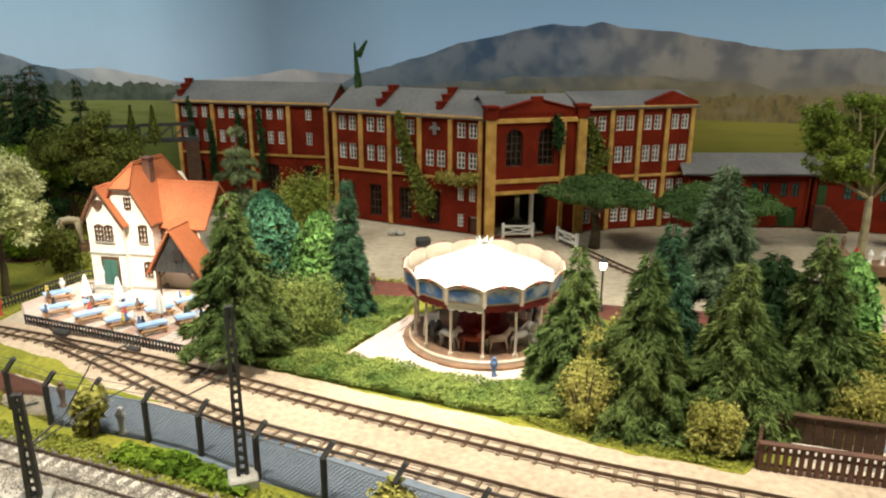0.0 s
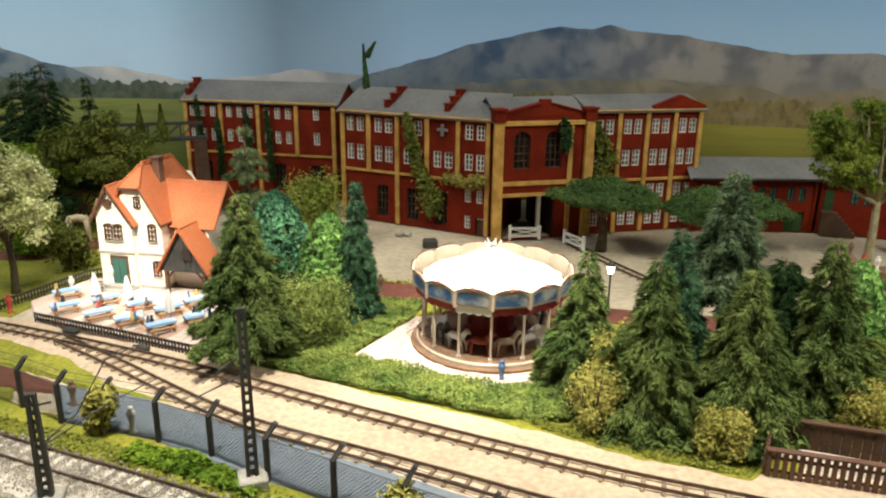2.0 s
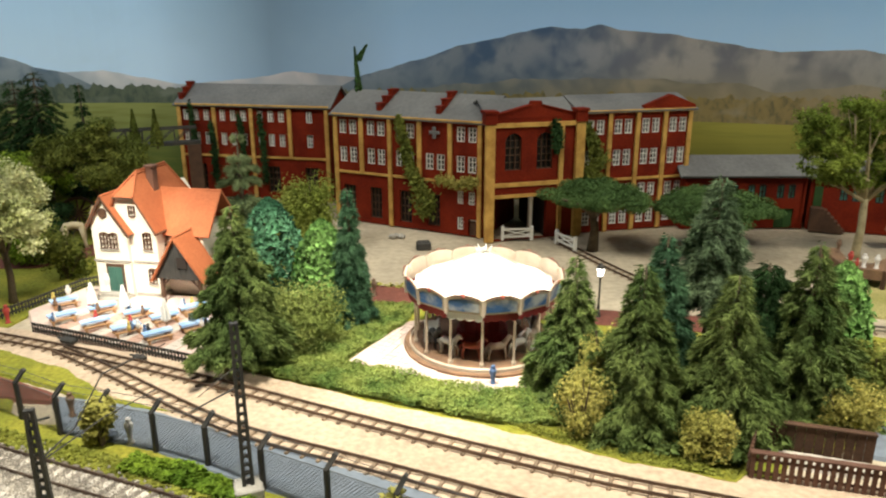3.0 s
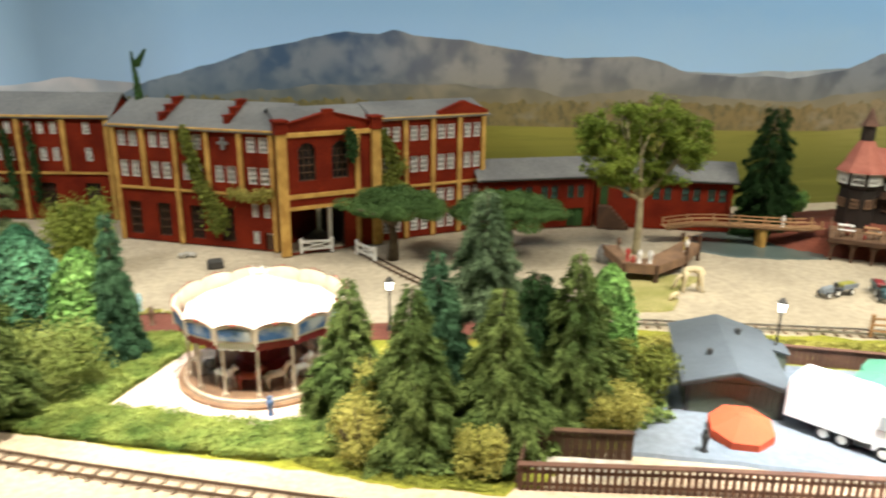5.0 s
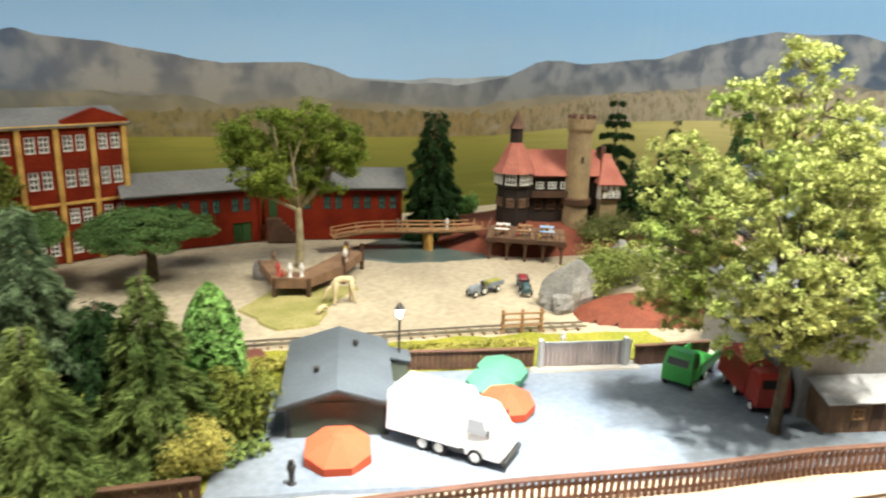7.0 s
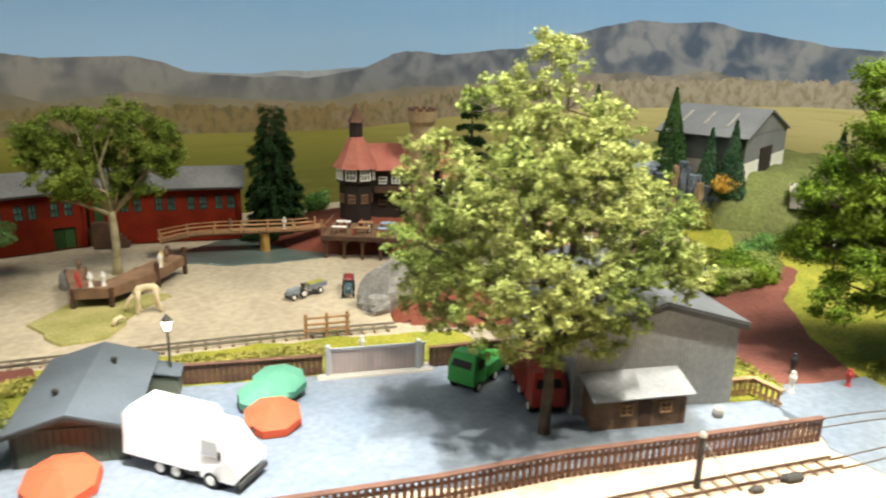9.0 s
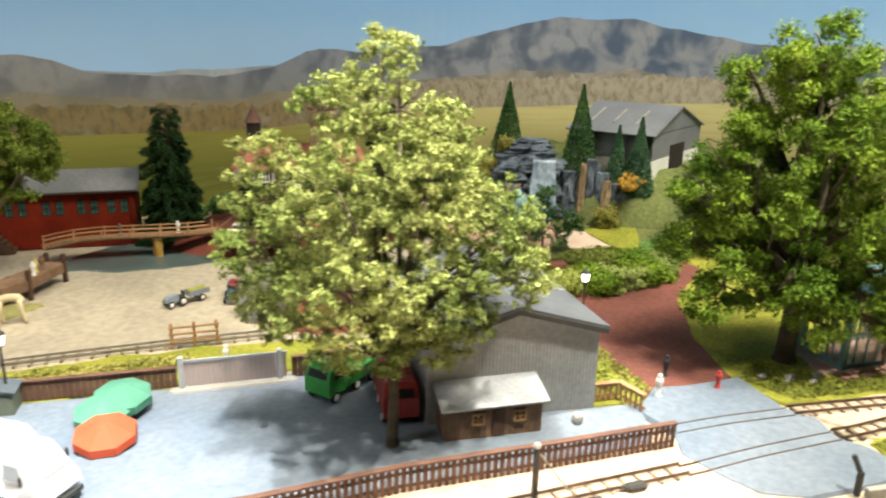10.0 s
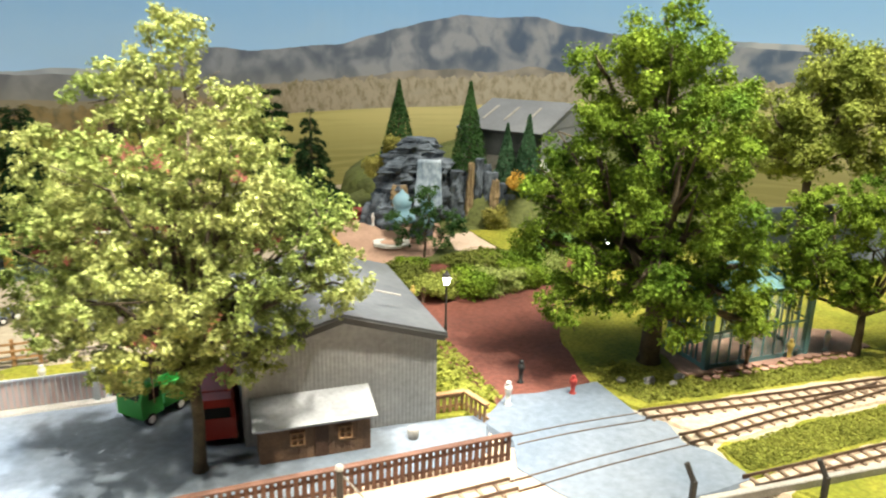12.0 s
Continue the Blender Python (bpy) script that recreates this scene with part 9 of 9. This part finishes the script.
SHEDWALL = mat("grey sheet metal wall", (0.085, 0.09, 0.09), (0.07, 0.075, 0.075), scale=1.5, fine=0.1, bump=0.2)
SHEDROOF = mat("light grey sheet roof", (0.19, 0.195, 0.205), (0.16, 0.165, 0.175), scale=1.5, fine=0.1, bump=0.2)
hall = thing("industrial_hall", 15.94, 8.52, 1.0, -75.5, label="grey sheet metal hall with a light grey roof", category="hall")
hlen, hdep, heave, hrise = 1.65, 2.6, 0.90, 0.43
part("wall", Mesh().box(0, 0, 0.42, hlen, hdep, heave), SHEDWALL, hall)
part("plinth_wall", Mesh().box(0.005, 0.005, -0.3, hlen - 0.005, hdep - 0.005, 0.42), CONCRETE, hall, "pale concrete plinth wall")
# gable, end wall and end plinth are coloured paler for the light on this side
part("gable", upright([(0, heave), (hdep, heave), (hdep / 2, heave + hrise)], -0.02, 0.0), SHEDROOF, hall).matrix_basis = pose(hlen * U, 0, 0, 0, 0, 90)
part("end_wall", Mesh().box(hlen, 0, 0.42, hlen + 0.012, hdep, heave), SHEDROOF, hall)
part("end_plinth", Mesh().box(hlen, 0, -0.3, hlen + 0.016, hdep, 0.42), WHITE, hall, "lower end wall, its lit side put into a white colour")
part("roof", gable_roof(hlen, hdep, heave, hrise, 0.06, 0.03), SHEDROOF, hall)
# flat slab on the wall, the doorway's shade is its colour
part("door", Mesh().box(hlen + 0.016, 0.9, -0.3, hlen + 0.03, 1.65, 0.62), DARK, hall, "near black sheet standing for the shade in the open doorway")
for x in (0.25, 0.70, 1.15):
    part("rooflight", Mesh().slab([(x, 0.35, 1.03), (x + 0.05, 0.35, 1.03), (x + 0.05, 0.95, 1.228), (x, 0.95, 1.228)], 0.01), CONCRETE, hall)
annexm = Mesh().box(0, 0, 0, 0.5, 0.4, 0.3).slab([(-0.03, -0.03, 0.3), (0.53, -0.03, 0.3), (0.53, 0.43, 0.38), (-0.03, 0.43, 0.38)], 0.02)
single("small_shed", annexm, CONCRETE, 16.55, 6.05, 0.75, -60, "small pale shed beside the hall", "shed")


CYPRESS = mat("dark green cypress foliage", (0.08, 0.16, 0.05), (0.04, 0.09, 0.028), scale=2, island=0.5, bump=0.0, rough=0.7, translucent=0.1, spec=0.06)


def cypress(x, y, z, h, r, material, label, seed):
    o = clipped_tree("cypress", x, y, r, h, material, label, seed, max(1600, int(15000 * r)), 0.024, ((0, 0.86), (0.08, 1.0), (0.3, 0.80), (0.6, 0.45), (0.85, 0.17), (1, 0.03)))
    o["category"] = "conifer"
    o.location.z = z * U
    return o


ORANGEB = mat("orange yellow flowers", (0.55, 0.33, 0.06), (0.35, 0.25, 0.05), scale=2, island=0.5, bump=0.0, spec=0.06)
cypress(15.66, 8.0, 1.05, 1.68, 0.34, CYPRESS, "dark green pointed cypress above the cascade", 101)
cypress(16.05, 6.95, 0.8, 1.42, 0.28, BLUESPR, "blue green pointed cypress", 102)
cypress(15.95, 7.35, 0.9, 1.15, 0.22, BLUESPR, "small blue green pointed cypress", 103)
cypress(15.35, 9.6, 1.0, 1.68, 0.36, CYPRESS, "dark green pointed cypress at the hillside", 104)
cypress(18.0, 6.0, 1.0, 1.1, 0.2, DARKGR, "small dark cypress beside the hall", 105)
cypress(-1.60, 13.95, 1.75, 1.38, 0.10, CYPRESS, "slim dark poplar behind the factory roof", 106).rotation_euler = (0, radians(-4), 0)
cypress(-1.66, 13.97, 2.86, 0.36, 0.05, CYPRESS, "leaning tip of a slim poplar", 107).rotation_euler = (0, radians(32), 0)
bush("bush", 15.42, 7.08, 0.24, 0.22, 0.40, YELLOWB, "bright yellow green round bush", 111, 6000, z=0.30)
bush("bush", 14.42, 8.72, 0.20, 0.18, 0.38, YELLOWB, "yellow bush on the cascade", 112, 3000, z=1.44)
bush("bush", 14.20, 8.92, 0.20, 0.18, 0.36, YELLOWB, "yellow bush on the cascade", 118, 3000, z=1.08)
bush("bush", 15.85, 6.95, 0.3, 0.24, 0.3, ORANGEB, "orange yellow flowering bush behind the rocks", 113, 5000, z=0.95)
bush("bush", 13.3, 6.85, 0.3, 0.26, 0.24, GREENLEAF, "green shrub beside the park square", 114, 9000)
bush("bush", 13.9, 6.1, 0.6, 0.4, 0.34, OLIVE, "olive shrub beside the park path", 115, 10000)
bush("bush", 14.4, 6.0, 0.5, 0.4, 0.34, GREENLEAF, "green shrub beside the park path", 116, 9000)
leafy_tree("young_tree", 13.80, 7.08, 1.4, 0.5, 0.5, [(0, 0, 0.80, 0.30), (-0.30, 0.25, 0.62, 0.24), (0.30, -0.25, 0.66, 0.26), (0.05, 0, 1.12, 0.20), (0.2, -0.2, 0.4, 0.2), (-0.15, 0.15, 0.35, 0.2)], None, CYPRESS, BARK, "small feathery dark green tree before the fountain", 117, 7000, 120, 0.017, 0.024, 0.075)
bush("bush", 10.45, 12.2, 0.28, 0.25, 0.62, BRIGHT, "bright green bush by the footbridge", 118, 6000, z=-0.02)
bush("bush", 9.9, 12.4, 0.45, 0.3, 0.4, BRIGHT, "bright green bush beside the annex", 119, 6000)
bush("bush", 11.9, 9.6, 0.9, 0.5, 0.5, EARTH, "brown olive scrub on the bank", 120, 10000, z=0.15, lumps=18)
bush("bush", 10.3, 7.95, 0.62, 0.5, 0.68, LIME, "yellow green bush behind the boulder", 121, 9000)
spruce("dark_conifer", 13.4, 9.65, 2.3, 0.75, DARKGR, "large dark conifer beside the villa", 122, strands=36000)
spruce("dark_conifer", 12.9, 10.1, 1.5, 0.7, DARKGR, "wide dark conifer beside the villa", 123, strands=26000)
bush("bush", 16.8, 5.2, 0.9, 0.6, 0.8, GREENLEAF, "green shrubs at the park edge", 124, 12000, lumps=18)
bush("bush", 16.3, 3.2, 0.7, 0.5, 0.7, OLIVE, "olive shrubs behind the aviary", 125, 11000, lumps=18)
for x, y, s in ((12.75, 2.35, 0.10), (12.55, 2.55, 0.07), (13.1, 2.2, 0.08), (12.9, 2.15, 0.06)):
    boulder("lawn_stone", x, y, 0.02, s, s * 0.7, s * 0.6, ROCK, "small grey stone on the lawn", int(x * 100), 0, group="lawn stones")
patch("road", [(19.0, 4.4), (22.8, 2.5), (22.9, 0.5), (19.5, 2.6)], 0.62, ASPHALT, "grey street behind the park", "road", 0.02, 0.6)
car = thing("parked_car", 19.6, 3.2, 0.62, -30, label="dark parked car on the far street", category="car")
part("body", box_section([(-0.25, 0.05), (0.25, 0.05), (0.25, 0.11), (0.15, 0.13), (0.08, 0.18), (-0.12, 0.18), (-0.2, 0.12), (-0.25, 0.11)], 0.10, 0.02), STEEL, car)
for x in (-0.15, 0.15):
    for s in (-1, 1):
        wheel(car, x, s * 0.09, 0.045, 0.025)

# ---- the wooded corner beyond the house ----
spruce("old_spruce", -7.7, 13.1, 2.65, 0.75, DARKGR, "tall dark ragged spruce at the edge of the wood", 131, strands=26000, shape=0.6, low=0.3)
spruce("old_spruce", -7.2, 12.9, 2.8, 0.55, DARKGR, "tall dark ragged spruce at the edge of the wood", 132, strands=18000, shape=0.5, low=0.35)
spruce("old_spruce", -6.68, 13.4, 2.6, 0.35, DARKGR, "narrow dark spruce at the edge of the wood", 133, strands=16000)
leafy_tree("old_tree", -5.95, 12.1, 2.1, 0.9, 0.85, [(0, 0, 1.55, 0.42), (-0.6, -0.1, 1.4, 0.35), (0.55, 0.1, 1.4, 0.36), (0.1, 0.1, 1.85, 0.28), (-0.9, -0.2, 1.2, 0.25), (0.3, -0.3, 1.15, 0.3)], None, OLIVE, BARK, "olive green spreading tree behind the house", 134, 26000, 110, 0.025, 0.06, 0.16)
leafy_tree("old_tree", -7.3, 12.0, 1.6, 0.9, 0.6, [(0, 0, 1.1, 0.45), (-0.5, 0, 1.0, 0.4), (0.5, 0.1, 1.0, 0.4)], None, GREENLEAF, BARK, "green tree at the edge of the wood", 135, 22000, 90, 0.025, 0.06, 0.17)
CREAMLEAF = mat("cream flowering foliage", (0.72, 0.72, 0.42), (0.48, 0.52, 0.22), scale=2, island=0.35, bump=0.0, translucent=0.25, spec=0.06)
leafy_tree("flowering_tree", -5.75, 8.95, 2.0, 0.7, 0.7, [(0, 0, 1.45, 0.42), (-0.4, 0, 1.2, 0.4), (0.3, 0.1, 1.25, 0.36), (0.05, 0, 1.75, 0.28), (0.35, 0.0, 1.0, 0.25)], None, CREAMLEAF, BARK, "cream flowering tree beside the lawn", 136, 26000, 110, 0.021, 0.05, 0.15)
bush("bush", -5.5, 9.9, 0.35, 0.35, 0.85, OLIVE, "olive green shrub on the lawn", 137, 7000)
bush("bush", -6.4, 10.6, 0.5, 0.4, 0.6, GREENLEAF, "green shrub on the lawn", 138, 8000)
bush("bush", -6.8, 11.6, 0.6, 0.5, 0.7, DARKGR, "dark shrub below the trees", 139, 8000)
patch("path", [(-7.5, 10.3), (-6.2, 10.35), (-5.5, 11.1), (-4.9, 11.6), (-5.0, 11.95), (-5.8, 11.7), (-6.6, 10.95), (-7.6, 10.8)], 0.012, REDPATH, "red gravel path across the lawn", "path", 0.03)
boulder("boulder", -5.2, 12.0, 0.1, 0.25, 0.2, 0.22, ROCK, "grey boulder beyond the lawn", 140)
hut2 = thing("spoked_stand", -6.45, 12.3, 0.0, 30, label="dark brown spoked wooden structure under the trees", category="wooden stand")
part("rim", Mesh().turn([(0.26, -0.03), (0.31, -0.03), (0.31, 0.03), (0.26, 0.03), (0.26, -0.03)], 20), WOODDK, hut2).matrix_basis = pose(0, 0, 0.36 * U, 90, 0, 0)
for i in range(6):
    a = i * math.pi / 6
    part("spoke", Mesh().tube((-0.27 * math.cos(a), 0, 0.36 - 0.27 * math.sin(a)), (0.27 * math.cos(a), 0, 0.36 + 0.27 * math.sin(a)), 0.016, n=5), WOODDK, hut2)
part("stand", Mesh().tube((-0.2, 0.06, 0), (0, 0.06, 0.36), 0.02, n=5).tube((0.2, 0.06, 0), (0, 0.06, 0.36), 0.02, n=5), WOODDK, hut2)
truss = thing("truss_bridge", -6.5, 14.15, 0, 21, label="dark steel truss bridge before the backdrop", category="bridge")
part("deck", Mesh().box(-0.2, -0.15, 1.22, 1.6, 0.15, 1.28), STEEL, truss)
for x in (-0.2, 1.35):
    part("abutment", Mesh().box(x, -0.16, 0, x + 0.25, 0.16, 1.22), WOODDK, truss)
for y in (-0.14, 0.14):
    part("top_chord", Mesh().box(-0.1, y - 0.015, 1.54, 1.55, y + 0.015, 1.57), STEEL, truss)
    for i in range(6):
        x = -0.08 + i * 0.3
        part("vertical", Mesh().box(x - 0.012, y - 0.012, 1.28, x + 0.012, y + 0.012, 1.55), STEEL, truss)
        if i < 5:
            part("diagonal", Mesh().tube((x, y, 1.29), (x + 0.3, y, 1.54), 0.01, n=5), STEEL, truss)
cypress(-6.1, 14.2, 1.28, 0.68, 0.10, OLIVE, "small green cypress by the truss bridge", 141)
cypress(-5.72, 14.3, 1.2, 0.75, 0.12, OLIVE, "small green cypress by the truss bridge", 142)
mound("slope_wood", -9.5, 13.4, 3.6, 2.2, 0.55, GRASS, "grassy rise at the edge of the wood", 10, 17, 0.08, 0.2, 0.5)
TUFT = mat("grass tufts", (0.29, 0.30, 0.06), (0.20, 0.22, 0.04), scale=2, island=0.4, bump=0.0, translucent=0.25, spec=0.06)
# front verge planting
ground_cover("hedge", [(-2.62, 5.30), (-1.98, 5.08), (-1.43, 4.76), (-1.5, 4.62), (-2.1, 4.88), (-2.7, 5.12)], 0.08, GREENLEAF, "low green hedge plants along the mesh fence", 151, 3500, 0.03)
bush("creeper_bush", -3.0, 5.50, 0.14, 0.12, 0.42, YELLOWB, "yellow green creeper on a fence post", 152, 1800, 0.03)
bush("small_conifer_bush", -0.33, 4.25, 0.16, 0.15, 0.36, YELLOWB, "yellow green small conifer by the mesh fence", 153, 1800, 0.03)
ground_cover("flower_strip", [(-2.9, 9.85), (-0.4, 9.55), (1.5, 8.85), (1.4, 8.75), (-0.4, 9.42), (-2.9, 9.7)], 0.07, YELLOWB, "yellow flower strip beside the path", 154, 2500, 0.025)
ground_cover("flower_strip", [(4.5, 7.75), (6.0, 7.35), (7.8, 6.75), (7.75, 6.45), (6.0, 6.95), (4.5, 7.35)], 0.07, YELLOWB, "yellow flower strip along the park track", 155, 4500, 0.025)
ground_cover("undergrowth", [(0.9, 6.3), (1.2, 5.55), (2.4, 5.1), (3.2, 5.5), (4.3, 5.75), (4.3, 7.2), (2.6, 7.6)], 0.14, SPRUCE, "dark undergrowth below the spruces", 156, 7000, 0.04)
ground_cover("grass_tufts", [(11.3, 3.05), (11.9, 4.5), (12.5, 6.8), (11.8, 6.5), (10.7, 3.5)], 0.06, TUFT, "sunlit grass tufts beside the red path", 157, 3000, 0.03)

ground_cover("grass_tufts", [(12.35, 2.7), (12.35, 2.1), (13.1, 1.72), (14.4, 1.1), (15.2, 0.75), (15.3, 1.05), (14.2, 1.6), (13.2, 2.05), (12.9, 2.9)], 0.04, TUFT, "rough grass tufts beside the park track", 158, 9000, 0.02)
ground_cover("grass_tufts", [(11.95, 0.88), (12.12, 1.22), (13.15, 0.9), (14.2, 0.48), (15.2, 0.0), (14.4, -0.1), (13.4, 0.33), (12.4, 0.70)], 0.03, TUFT, "rough grass tufts between the tracks", 159, 12000, 0.015)
ground_cover("grass_tufts", [(-5.4, 6.2), (-4.0, 5.45), (-2.6, 4.9), (-1.4, 4.4), (-0.4, 3.9), (-0.2, 4.2), (-1.4, 4.75), (-2.6, 5.25), (-4.0, 5.75), (-5.2, 6.4)], 0.035, TUFT, "short rough grass beside the mesh fence", 160, 14000, 0.018)
ground_cover("grass_tufts", [(0.55, 5.85), (1.04, 5.52), (1.59, 5.24), (2.34, 4.98), (2.6, 5.3), (1.8, 5.7), (1.2, 6.0)], 0.05, TUFT, "rough grass along the track bed", 161, 7000, 0.016)

sloped("path", soft_outline([(14.55, 7.38), (14.97, 7.25), (14.90, 6.48), (14.32, 6.90)], 0.1, 0.03, 33.0), 0.004, mat("pale pink gravel path", (0.60, 0.46, 0.36), (0.50, 0.37, 0.28), scale=3, fine=0.2, bump=0.4, bump_scale=20), "pale pink gravel path beside the small lawn", "path")
sloped("grass", soft_outline([(15.0, 7.30), (15.84, 6.74), (15.24, 6.15), (14.93, 6.42)], 0.1, 0.03, 31.0), 0.003, GRASS, "small lawn before the cascade", "grass")
for i, (x, y, rx, h, mt, lb) in enumerate(((12.85, 5.7, 0.45, 0.34, PARKLEAF, "olive shrub at the bend of the path"), (13.25, 5.5, 0.5, 0.36, GREENLEAF, "green shrub at the bend of the path"), (13.75, 5.35, 0.5, 0.36, PALEOLIVE, "pale olive shrub beside the lawn"),
        (14.3, 5.3, 0.45, 0.36, GREENLEAF, "green shrub beside the lawn"), (14.9, 5.5, 0.5, 0.36, PALEOLIVE, "pale olive shrub beside the lawn"), (15.6, 6.0, 0.5, 0.45, BRIGHT, "bright green shrub below the rocks"))):
    bush("bush", x, y, rx, rx * 0.8, h, mt, lb, 170 + i, 9000)

# paving of the carousel square, slab by slab
SQUARE = mat("pale pinkish paving slabs", (0.62, 0.50, 0.44), (0.52, 0.41, 0.36), scale=4, fine=0.12, bump=0.3, vary=0.12)
square = thing("carousel_paving", -1.02, 7.14, 0.021, -25.5, "pale pinkish slabs round the carousel", "paving")
slab_mesh = Mesh().box(0.003, 0.003, 0, 0.092, 0.092, 0.008).data("slab", SQUARE)
for i in range(18):
    for j in range(13):
        x, y = on_line(-1.02, 7.14, -25.5, i * 0.096 + 0.05, j * 0.096 + 0.05)
        if math.hypot(x - 0.43, y - 7.62) > 0.93 and y < 8.2 - 0.1 * i * 0.1:
            at(part("slab", slab_mesh, SQUARE, square), i * 0.096, j * 0.096, 0, 0)
# uneven flagstones round the aviary
FLAG = mat("reddish flagstone", (0.46, 0.27, 0.20), (0.36, 0.20, 0.15), scale=4, fine=0.2, bump=0.5, vary=0.2)
flags = thing("aviary_paving", 13.3, 2.02, 0.021, -22.5, "uneven reddish flagstones round the aviary", "paving")
g = np.random.default_rng(88)
for i in range(17):
    for j in range(2):
        x, y = i * 0.125 + g.uniform(-0.02, 0.02), j * 0.10 - 0.06 + g.uniform(-0.015, 0.015)
        k = 6
        poly = [(x + 0.06 * g.uniform(0.75, 1.05) * math.cos(2 * math.pi * q / k), y + 0.05 * g.uniform(0.75, 1.05) * math.sin(2 * math.pi * q / k)) for q in range(k)]
        part("flagstone", Mesh().prism(poly, 0, g.uniform(0.012, 0.03)), FLAG, flags)
